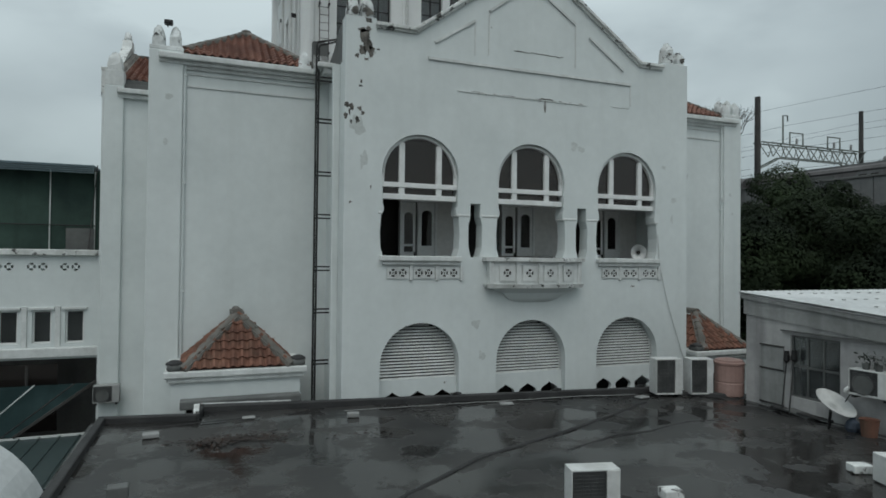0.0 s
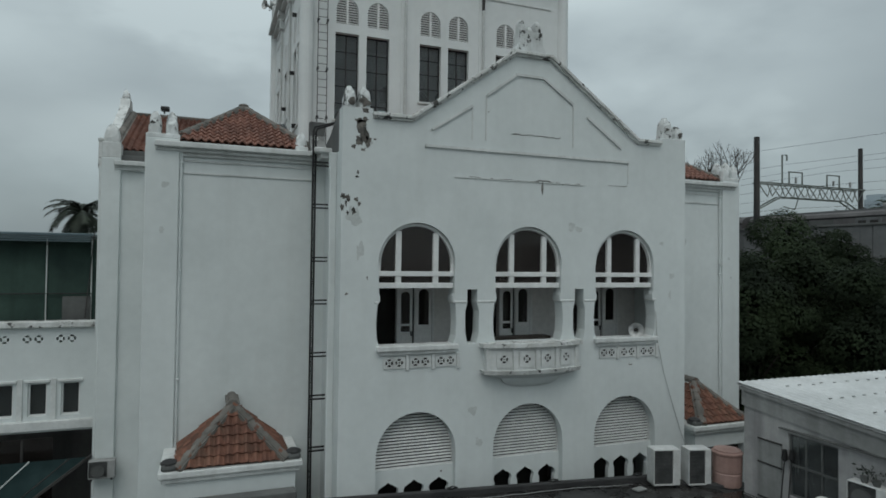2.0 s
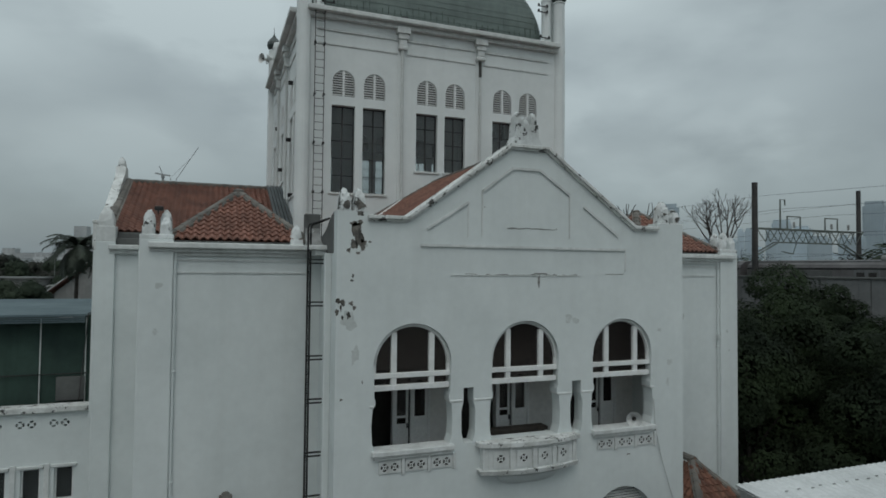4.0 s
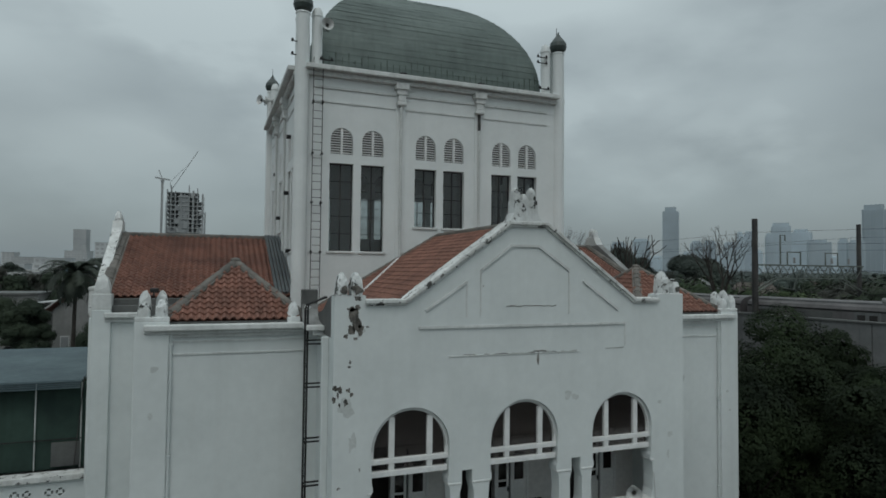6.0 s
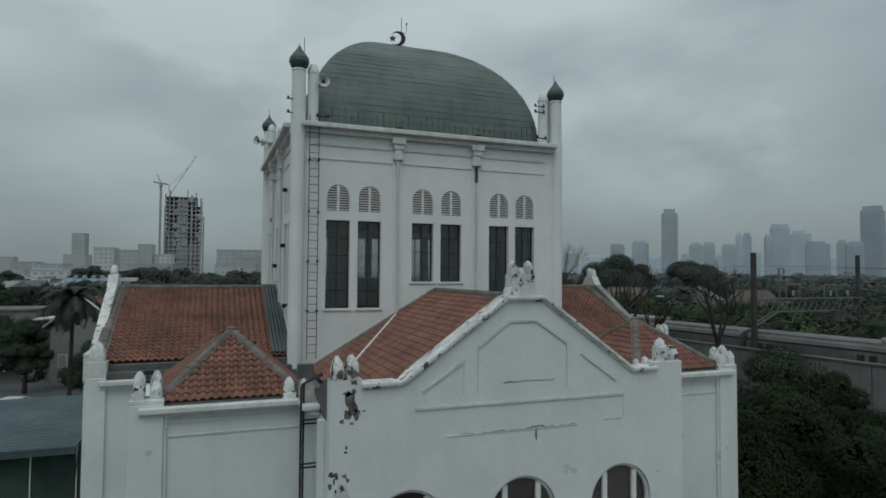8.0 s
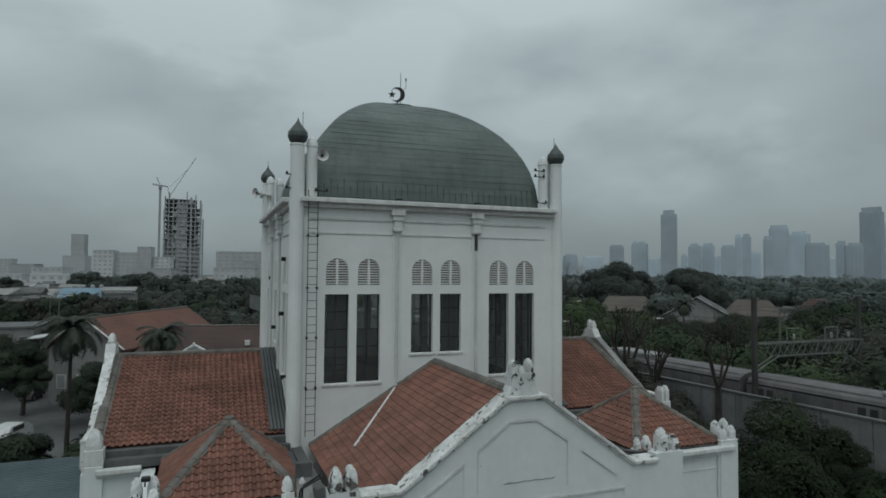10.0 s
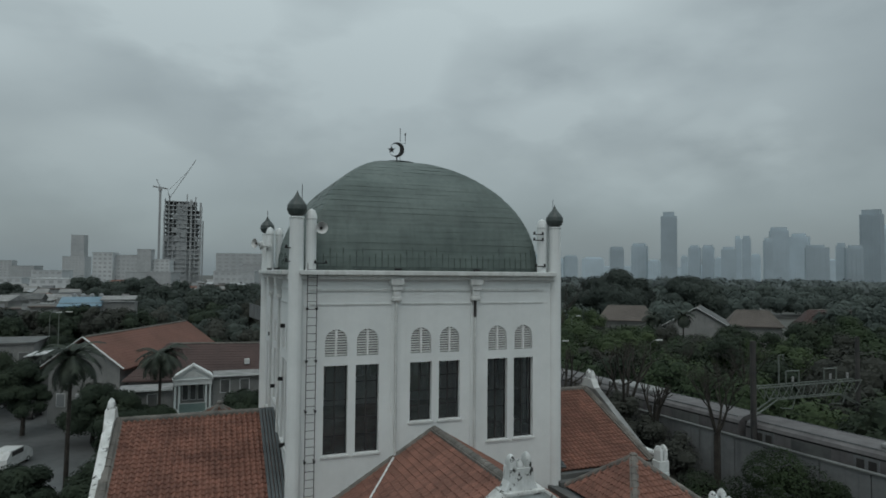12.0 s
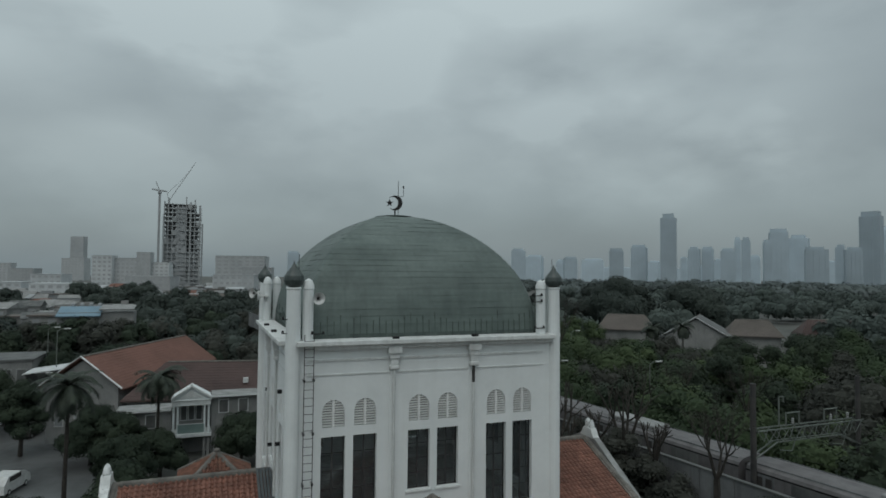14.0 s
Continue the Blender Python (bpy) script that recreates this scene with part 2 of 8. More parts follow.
CONCRETE = material("stained_concrete", (0.20, 0.205, 0.20), (0.33, 0.335, 0.33), 0.9, 0.7, 8.0, 0.35, streak=0.5, dirt=(0.09, 0.09, 0.085))
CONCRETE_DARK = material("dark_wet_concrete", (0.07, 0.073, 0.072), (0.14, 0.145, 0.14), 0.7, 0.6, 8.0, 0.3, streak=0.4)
GALV = material("galvanised_lattice", (0.10, 0.118, 0.105), (0.16, 0.18, 0.16), 0.6, 1.0, 12.0, 0.1, metal=0.2)
VIADUCT = material("sooty_concrete", (0.125, 0.131, 0.134), (0.21, 0.216, 0.217), 0.9, 0.35, 5.0, 0.3, streak=0.6, dirt=(0.05, 0.05, 0.05))
SHED = material("patchy_shed_render", (0.27, 0.268, 0.27), (0.46, 0.455, 0.45), 0.9, 0.7, 6.0, 0.3, streak=0.6, dirt=(0.14, 0.137, 0.137))
VILLA = material("villa_render", (0.19, 0.195, 0.19), (0.28, 0.28, 0.272), 0.9, 0.2, 2.0, 0.1, streak=0.3)
GROUND = material("city_ground", (0.05, 0.052, 0.048), (0.11, 0.112, 0.10), 0.9, 0.05, 0.8, 0.2)
ASPHALT = material("wet_asphalt", (0.07, 0.074, 0.076), (0.115, 0.12, 0.12), 0.5, 0.15, 4.0, 0.1, rough2=0.35)
ROOF_WHITE = material("white_sheet_roof", (0.46, 0.475, 0.475), (0.62, 0.635, 0.635), 0.5, 0.7, 8.0, 0.1, streak=0.15)
ROOF_TEAL = material("teal_sheet_roof", (0.075, 0.11, 0.125), (0.12, 0.165, 0.18), 0.5, 0.5, 4.0, 0.1, metal=0.2)
NET = material("green_screen_cloth", (0.016, 0.036, 0.030), (0.046, 0.086, 0.068), 0.9, 0.45, 6.0, 0.2, streak=0.4)
AC_WHITE = material("white_enamel_casing", (0.50, 0.51, 0.50), (0.66, 0.67, 0.66), 0.4, 2.0, 10.0, 0.05, streak=0.3, dirt=(0.25, 0.23, 0.2))
AC_GRILLE = material("dark_condenser_grille", (0.055, 0.057, 0.057), (0.11, 0.112, 0.112), 0.6, 3.0, 60.0, 0.5, metal=0.3)
PLASTIC = material("faded_pink_plastic", (0.28, 0.172, 0.148), (0.37, 0.245, 0.215), 0.55, 1.5, 8.0, 0.1, streak=0.3)
BARK = material("bark", (0.022, 0.019, 0.016), (0.05, 0.043, 0.036), 0.95, 3.0, 20.0, 0.6)
LEAF = material("broad_leaf", (0.011, 0.018, 0.010), (0.030, 0.047, 0.020), 0.9, 0.35, 2.0, 0.0, pieces=0.25, spec=0.2)
TAN_ROOF = material("dull_tan_roof", (0.105, 0.092, 0.083), (0.15, 0.131, 0.117), 0.9, 0.15, 2.0, 0.1, streak=0.3)
SMOKED = material("smoked_sheet", (0.012, 0.024, 0.025), (0.026, 0.046, 0.047), 0.9, 0.8, 4.0, 0.1, streak=0.5, spec=0.08)
TEAL_DARK = material("dark_teal_sheet", (0.024, 0.040, 0.040), (0.044, 0.066, 0.066), 0.45, 0.5, 4.0, 0.1)
LITTER = material("wet_leaf_litter", (0.022, 0.016, 0.013), (0.052, 0.034, 0.027), 0.7, 2.0, 20.0, 0.2, pieces=0.5)
LEAF_WOODS = [material("woodland_leaf", a, b, 0.9, 0.16, 0.5, 0.0, pieces=0.12, spec=0.2) for a, b in (((0.023, 0.034, 0.024), (0.043, 0.058, 0.037)), ((0.029, 0.046, 0.026), (0.055, 0.080, 0.041)), ((0.038, 0.058, 0.029), (0.074, 0.104, 0.049)), ((0.038, 0.041, 0.035), (0.060, 0.063, 0.053)))]
# far and misty leaves: haze is painted in as paler, bluer green
LEAF_HAZE = [material("hazed_distant_leaf", a, b, 0.9, 0.01, 0.2, 0.0, pieces=0.08) for a, b in (((0.052, 0.070, 0.062), (0.070, 0.091, 0.080)), ((0.062, 0.082, 0.073), (0.082, 0.105, 0.092)))]
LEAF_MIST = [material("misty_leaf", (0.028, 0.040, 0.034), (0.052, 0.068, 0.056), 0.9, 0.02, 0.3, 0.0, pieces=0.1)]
PALM = material("palm_frond", (0.016, 0.026, 0.018), (0.040, 0.056, 0.034), 0.7, 0.8, 3.0, 0.0, pieces=0.4)
RED_ROOF = material("far_red_roof", (0.14, 0.068, 0.050), (0.195, 0.092, 0.070), 0.85, 0.15, 3.0, 0.2, streak=0.3)
BROWN_ROOF = material("far_brown_roof", (0.058, 0.038, 0.035), (0.09, 0.058, 0.053), 0.85, 0.2, 3.0, 0.2)
# city walls and windows: haze painted in as pale, low-contrast tones
CITY = [material("city_facade", (c * 0.8, c * 0.84, c * 0.86), (c, c * 1.03, c * 1.04), 0.85, 0.03, 0.3, 0.0, streak=0.3) for c in (0.52, 0.45, 0.61)]
CITY_DARK = material("hazed_city_window", (0.24, 0.255, 0.26), (0.31, 0.325, 0.33), 0.5, 0.05, 0.4, 0.0)
CITY_PANE = material("hazed_far_window", (0.34, 0.355, 0.36), (0.42, 0.435, 0.44), 0.5, 0.05, 0.4, 0.0)
# skyline towers: aerial haze put into the base colour, in three steps
HAZE = [material("far_tower_haze", tuple(c * k for k in (0.80, 0.94, 1.03)), tuple(c * k * 1.08 for k in (0.80, 0.94, 1.03)), 0.7, 0.004, 0.02, 0.0, spec=0.3) for c in (0.45, 0.54, 0.62)]


def glass_material(name, tint, rough, dust, dust_colour=(0.35, 0.36, 0.36)):
    """Clear glass with a mirror's sheen and a film of dust."""
    m = bpy.data.materials.new(name)
    m.use_nodes = True
    nt, lk = m.node_tree.nodes, m.node_tree.links
    nt.remove(nt["Principled BSDF"])
    mix, tr, gl, fr = nt.new("ShaderNodeMixShader"), nt.new("ShaderNodeBsdfTransparent"), nt.new("ShaderNodeBsdfGlossy"), nt.new("ShaderNodeFresnel")
    mix2, df, nz, rp = nt.new("ShaderNodeMixShader"), nt.new("ShaderNodeBsdfDiffuse"), nt.new("ShaderNodeTexNoise"), nt.new("ShaderNodeMapRange")
    geo = nt.new("ShaderNodeNewGeometry")
    tr.inputs["Color"].default_value = (*tint, 1)
    gl.inputs["Roughness"].default_value = rough
    df.inputs["Color"].default_value = (*dust_colour, 1)
    nz.inputs["Scale"].default_value, nz.inputs["Detail"].default_value = 2.5, 5.0
    rp.inputs["From Min"].default_value, rp.inputs["From Max"].default_value = 0.3, 0.7
    rp.inputs["To Min"].default_value, rp.inputs["To Max"].default_value = dust * 0.5, dust * 1.5
    lk.new(geo.outputs["Position"], nz.inputs["Vector"])
    lk.new(nz.outputs["Fac"], rp.inputs["Value"])
    fr.inputs["IOR"].default_value = 1.5
    lk.new(fr.outputs[0], mix.inputs[0])
    lk.new(tr.outputs[0], mix.inputs[1])
    lk.new(gl.outputs[0], mix.inputs[2])
    lk.new(rp.outputs[0], mix2.inputs[0])
    lk.new(mix.outputs[0], mix2.inputs[1])
    lk.new(df.outputs[0], mix2.inputs[2])
    lk.new(mix2.outputs[0], nt["Material Output"].inputs["Surface"])
    return m


GLASS = glass_material("dusty_window_glass", (0.9, 0.92, 0.92), 0.05, 0.07, (0.30, 0.33, 0.34))
GLASS_DARK = glass_material("dark_window_glass", (0.5, 0.46, 0.45), 0.06, 0.045, (0.22, 0.19, 0.18))
# ---- mesh helpers ----
def part(name, bm, mat, parent=None, label="", normals=True):
    if normals:
        bmesh.ops.recalc_face_normals(bm, faces=bm.faces)
    me = bpy.data.meshes.new(name)
    bm.to_mesh(me)
    bm.free()
    me.materials.append(mat)
    ob = new(name, me)
    if parent:
        ob.parent, ob.matrix_parent_inverse = parent, parent.matrix_basis.inverted()
    if label:
        ob["label"] = label
    return ob


def raw(name, verts, faces, mat, parent=None, label=""):
    me = bpy.data.meshes.new(name)
    me.from_pydata(verts, [], faces)
    me.materials.append(mat)
    me.update()
    ob = new(name, me)
    if parent:
        ob.parent, ob.matrix_parent_inverse = parent, parent.matrix_basis.inverted()
    if label:
        ob["label"] = label
    return ob


def thing(name, at, label, category, group="", kind=""):
    ob = new(name)
    ob.empty_display_size = 0.2
    ob.matrix_basis = Matrix.Translation(at)
    return tagged(ob, label, category, group, kind)


def box(bm, x0, x1, y0, y1, z0, z1, bevel=0.0, m=None):
    got = bmesh.ops.create_cube(bm, size=1.0)["verts"]
    for v in got:
        v.co = Vector((x0 + (v.co.x + 0.5) * (x1 - x0), y0 + (v.co.y + 0.5) * (y1 - y0), z0 + (v.co.z + 0.5) * (z1 - z0)))
    if bevel:
        es = list({e for v in got for e in v.link_edges})
        got = bmesh.ops.bevel(bm, geom=es, offset=bevel, segments=2, profile=0.5, affect="EDGES")["verts"]
    if m is not None:
        bmesh.ops.transform(bm, matrix=m, verts=list({v for v in got}))
    return bm


def one_box(x0, x1, y0, y1, z0, z1, bevel=0.0, m=None):
    return box(bmesh.new(), x0, x1, y0, y1, z0, z1, bevel, m)


def rod(bm, a, b, r0, r1=None, n=8):
    a, b = Vector(a), Vector(b)
    d = b - a
    q = d.to_track_quat("Z", "Y").to_matrix().to_4x4()
    bmesh.ops.create_cone(bm, cap_ends=True, segments=n, radius1=r0, radius2=r0 if r1 is None else r1, depth=d.length,
                          matrix=Matrix.Translation((a + b) / 2) @ q)
    return bm


def beam(bm, a, b, w, h):
    """A square bar between two points."""
    a, b = Vector(a), Vector(b)
    d = b - a
    q = d.to_track_quat("Z", "Y").to_matrix().to_4x4()
    got = bmesh.ops.create_cube(bm, size=1.0, matrix=Matrix.Translation((a + b) / 2) @ q @ Matrix.Diagonal((w, h, d.length, 1)))
    return bm


def lathe(bm, at, profile, n=16, m=None):
    """profile: (radius, height) pairs from the bottom to the top."""
    rings = []
    for r, z in profile:
        if r < 1e-4:
            rings.append([bm.verts.new((at[0], at[1], at[2] + z))])
        else:
            rings.append([bm.verts.new((at[0] + r * math.cos(2 * math.pi * i / n), at[1] + r * math.sin(2 * math.pi * i / n), at[2] + z)) for i in range(n)])
    for a, b in zip(rings, rings[1:]):
        for i in range(n):
            j = (i + 1) % n
            if len(a) == 1 and len(b) == 1:
                continue
            if len(a) == 1:
                bm.faces.new((a[0], b[j], b[i]))
            elif len(b) == 1:
                bm.faces.new((a[i], a[j], b[0]))
            else:
                bm.faces.new((a[i], a[j], b[j], b[i]))
    if len(rings[0]) > 1:
        bm.faces.new(list(reversed(rings[0])))
    if len(rings[-1]) > 1:
        bm.faces.new(rings[-1])
    if m is not None:
        bmesh.ops.transform(bm, matrix=m, verts=[v for r in rings for v in r])
    return bm


def slab(bm, outer, holes, y0, y1, m=None):
    """A wall in the x-z plane from y0 to y1, with its openings cut through."""
    vs, es = [], []
    for loop in (outer, *holes):
        ring = [bm.verts.new((x, y0, z)) for x, z in loop]
        vs += ring
        es += [bm.edges.new((a, b)) for a, b in zip(ring, ring[1:] + ring[:1])]
    got = bmesh.ops.triangle_fill(bm, use_beauty=True, use_dissolve=False, edges=es, normal=(0, -1, 0))
    fs = [g for g in got["geom"] if isinstance(g, bmesh.types.BMFace)]
    ext = bmesh.ops.extrude_face_region(bm, geom=fs)
    up = [g for g in ext["geom"] if isinstance(g, bmesh.types.BMVert)]
    for v in up:
        v.co.y = y1
    if m is not None:
        bmesh.ops.transform(bm, matrix=m, verts=vs + up)
    return bm


def rect(x0, x1, z0, z1):
    return [(x0, z0), (x1, z0), (x1, z1), (x0, z1)]


def arch(cx, half, z0, spring, rise=None, n=18):
    """An opening with upright sides and a round head."""
    rise = half if rise is None else rise
    pts = [(cx - half, z0), (cx + half, z0)]
    return pts + [(cx + half * math.cos(math.pi * i / n), spring + rise * math.sin(math.pi * i / n)) for i in range(n + 1)]


def sweep(bm, pts, r, n=6):
    """A tube through the points, in one piece."""
    ps = [Vector(p) for p in pts]
    rings = []
    for i, p in enumerate(ps):
        d = (ps[min(i + 1, len(ps) - 1)] - ps[max(i - 1, 0)]).normalized()
        q = d.to_track_quat("Z", "Y").to_matrix()
        rings.append([bm.verts.new(p + q @ Vector((r * math.cos(2 * math.pi * k / n), r * math.sin(2 * math.pi * k / n), 0))) for k in range(n)])
    for a, b in zip(rings, rings[1:]):
        best = min(range(n), key=lambda s: sum((a[k].co - b[(k + s) % n].co).length for k in range(n)))
        for k in range(n):
            bm.faces.new((a[k], a[(k + 1) % n], b[(k + 1 + best) % n], b[(k + best) % n]))
    bm.faces.new(list(reversed(rings[0])))
    bm.faces.new(rings[-1])
    return bm
# ---- ground ----
G = -0.9                      # ground level
bm = bmesh.new()
for x0, x1, y0, y1 in ((-3000, 3000, -1500, 3500),):
    vs = [bm.verts.new(p) for p in ((x0, y0, G), (x1, y0, G), (x1, y1, G), (x0, y1, G))]
    bm.faces.new(vs)
tagged(part("ground", bm, GROUND), "dark wet ground of yards, soil and far streets", "ground", kind="structure")
tagged(part("road", one_box(-60, -16, 20, 135, G + 0.004, G + 0.03), ASPHALT), "pale wet asphalt road beside the mosque yard", "road", kind="structure")
tagged(part("road", one_box(-16, -9.5, 62, 92, G + 0.004, G + 0.032), ASPHALT), "wet asphalt forecourt joining the road", "road", kind="structure")
tagged(part("pavement", one_box(-16.0, -15.2, 20, 62, G, G + 0.15, 0.02), CONCRETE), "grey concrete pavement edge along the road", "pavement", kind="structure")
# ---- the mosque ----
AX = 7.7                      # middle of the building
FY, WY, TY, OY = 14.75, 17.2, 22.1, 21.7   # fronts of the gabled block, the corner wings, the tower, the cross wing
BACK = 33.5
mosque = thing("mosque", (AX, 24.0, G), "white plastered colonial mosque with gabled front, tiled roofs and green dome", "mosque")

BAYS = (4.275, 7.615, 10.915)
UP_HALF, UP_SPRING = 1.075, 8.3
LOW_HALF, LOW_SPRING = 1.11, 3.25

# the gabled front, with its arches, the slots between them and the ogee lights below
outline = [(2.2, G), (13.2, G), (13.2, 12.3), (12.2, 12.3), (12.2, 12.1), (11.3, 12.1), (8.3, 14.25), (7.05, 14.25), (4.08, 12.1), (3.0, 12.1), (3.0, 12.3), (2.2, 12.3)]


def bay_hole(cx, half):
    """Loggia opening: the jambs swell between sill and capital, with a round head above."""
    h = half - 0.025
    pts = [(cx - h + 0.02, 6.12), (cx + h - 0.02, 6.12), (cx + h + 0.05, 6.35), (cx + h + 0.07, 6.75), (cx + h + 0.04, 7.2), (cx + h - 0.03, 7.3), (cx + h - 0.03, 7.42), (cx + h, 7.5)]
    pts += [(cx + half * math.cos(math.pi * i / 26), UP_SPRING + half * math.sin(math.pi * i / 26)) for i in range(27)]
    return pts + [(cx - h, 7.5), (cx - h + 0.03, 7.42), (cx - h + 0.03, 7.3), (cx - h - 0.04, 7.2), (cx - h - 0.07, 6.75), (cx - h - 0.05, 6.35)]


def slot_hole(cx):
    return [(cx - 0.13, 6.12), (cx + 0.13, 6.12), (cx + 0.2, 6.4), (cx + 0.21, 7.0), (cx + 0.15, 7.22), (cx + 0.15, 7.6), (cx - 0.15, 7.6), (cx - 0.15, 7.22), (cx - 0.21, 7.0), (cx - 0.2, 6.4)]


SLOTS = (5.86, 9.29)
holes = [bay_hole(c, UP_HALF) for c in BAYS] + [slot_hole(c) for c in SLOTS] + [arch(c + 0.03, LOW_HALF, 0.0, LOW_SPRING) for c in BAYS]
bm = slab(bmesh.new(), outline, holes, FY, FY + 0.42)
front = part("front_wall", bm, WHITE, mosque)
# rounded arrises of the block: side walls and the inner shell behind the front
part("side_wall", one_box(2.2, 2.6, FY + 0.42, TY, G, 11.2), WHITE, mosque)
part("side_wall", one_box(12.8, 13.2, FY + 0.42, TY, G, 11.2), WHITE, mosque)

# loggia behind the openings
bm = bmesh.new()
box(bm, 2.6, 12.8, FY + 0.42, 17.0, 4.98, 5.12)
part("loggia_floor", bm, CONCRETE, mosque)
bm = one_box(2.6, 12.8, FY + 0.42, 17.0, 9.55, 9.7)
part("loggia_ceiling", bm, GREY_WALL, mosque)
door_holes = []
for c in BAYS:
    door_holes += [rect(c - 1.15, c + 0.03, 5.14, 7.85), rect(c + 0.07, c + 1.17, 5.14, 7.85)]
bm = slab(bmesh.new(), rect(2.6, 12.8, 5.12, 9.55), door_holes, 16.7, 16.95)
part("loggia_wall", bm, GREY_WALL, mosque)
# the hall's darkness is a near-black sheet behind the doors
part("dark_hall", one_box(2.62, 12.78, 17.4, 17.5, 5.0, 9.5), DARK, mosque, "near-black sheet painted as the unlit hall behind the loggia doors")


def leaf_door(x0, x1, y, z0, z1, low, high, foot):
    """A glazed door leaf: stiles, an arched pane from low to high, and a small square pane or a plain panel under it."""
    w = 0.075
    bm = bmesh.new()
    half, c = (x1 - x0) / 2 - w, (x0 + x1) / 2
    hs = [arch(c, half, low, high - half * 0.8, half * 0.8, 10)]
    if foot:
        hs.append(rect(x0 + w, x1 - w, low - 0.235, low - 0.065))
    slab(bm, rect(x0, x1, z0, z1), hs, y, y + 0.05)
    box(bm, x0 + w + 0.02, x1 - w - 0.02, y - 0.012, y + 0.004, z0 + 0.15, low - 0.36, 0.008)
    d = part("door", bm, WOOD_WHITE, mosque, "white wooden door leaf with a tall round-headed dark pane")
    part("pane", one_box(x0 + w - 0.01, x1 - w + 0.01, y + 0.018, y + 0.026, low - 0.01, high + 0.01), GLASS_DARK, d)
    if foot:
        part("pane", one_box(x0 + w - 0.01, x1 - w + 0.01, y + 0.018, y + 0.026, low - 0.24, low - 0.06), GLASS_DARK, d)
        part("handle", one_box(x1 - w + 0.02, x1 - w + 0.05, y - 0.05, y, z0 + 1.0, z0 + 1.14, 0.006), IRON, d)
    part("door_frame", one_box(x0 - 0.06, x0 - 0.004, y - 0.03, y + 0.06, z0, z1 + 0.02, 0.008), WOOD_WHITE, d)


for c in BAYS:
    leaf_door(c + 0.06, c + 0.49, 16.68, 5.14, 7.74, 6.5, 7.45, True)
    leaf_door(c + 0.6, c + 1.08, 16.66, 5.14, 7.74, 6.46, 7.52, False)
    part("door_frame", one_box(c + 1.085, c + 1.16, 16.62, 16.72, 5.14, 7.84, 0.008), WOOD_WHITE, mosque)
    part("door_frame", one_box(c - 0.02, c + 1.16, 16.62, 16.72, 7.75, 7.84, 0.008), WOOD_WHITE, mosque)

# arched lights over the loggia, set back in their reveals
for c in BAYS:
    win = part("arched_window", slab(bmesh.new(), arch(c, UP_HALF - 0.004, 8.02, UP_SPRING, None, 26), [arch(c, UP_HALF - 0.09, 8.07, UP_SPRING, None, 26)], FY + 0.12, FY + 0.26), WOOD_WHITE, mosque, "white arched fanlight with three dark panes")
    bead = [(c + (UP_HALF - 0.04) * math.cos(math.pi * i / 26), UP_SPRING + (UP_HALF - 0.04) * math.sin(math.pi * i / 26)) for i in range(27)]
    bead += [(c + (UP_HALF - 0.088) * math.cos(math.pi * i / 26), UP_SPRING + (UP_HALF - 0.088) * math.sin(math.pi * i / 26)) for i in range(26, -1, -1)]
    part("arch_moulding", slab(bmesh.new(), bead, [], FY + 0.09, FY + 0.122), TRIM, win)
    for dx in (-0.505, 0.545):
        top = UP_SPRING + math.sqrt((UP_HALF - 0.095) ** 2 - dx * dx)
        part("mullion", one_box(c + dx - 0.078, c + dx + 0.078, FY + 0.1, FY + 0.235, 7.64, top, 0.014), WOOD_WHITE, win)
    part("transom", one_box(c - UP_HALF + 0.012, c + UP_HALF - 0.012, FY + 0.08, FY + 0.27, 7.95, 8.08, 0.012), WOOD_WHITE, win)
    part("transom", one_box(c - UP_HALF + 0.034, c + UP_HALF - 0.034, FY + 0.08, FY + 0.27, 7.63, 7.775, 0.012), WOOD_WHITE, win)
    for a, b in ((-0.99, -0.583), (-0.427, 0.467), (0.623, 0.99)):
        part("pane", one_box(c + a, c + b, FY + 0.18, FY + 0.187, 7.77, 7.955), GLASS_DARK, win)
    part("pane", slab(bmesh.new(), arch(c, UP_HALF - 0.095, 8.075, UP_SPRING, None, 26), [], FY + 0.19, FY + 0.197), GLASS_DARK, win)

# capitals on the loggia jambs
for x0, x1 in ((3.08, 3.24), (5.28, 5.72), (6.0, 6.58), (8.62, 9.15), (9.43, 9.88), (11.92, 12.1)):
    bm = bmesh.new()
    box(bm, x0 + 0.02, x1 - 0.02, FY - 0.018, FY + 0.44, 7.22, 7.3, 0.03)
    part("capital", bm, TRIM, mosque)

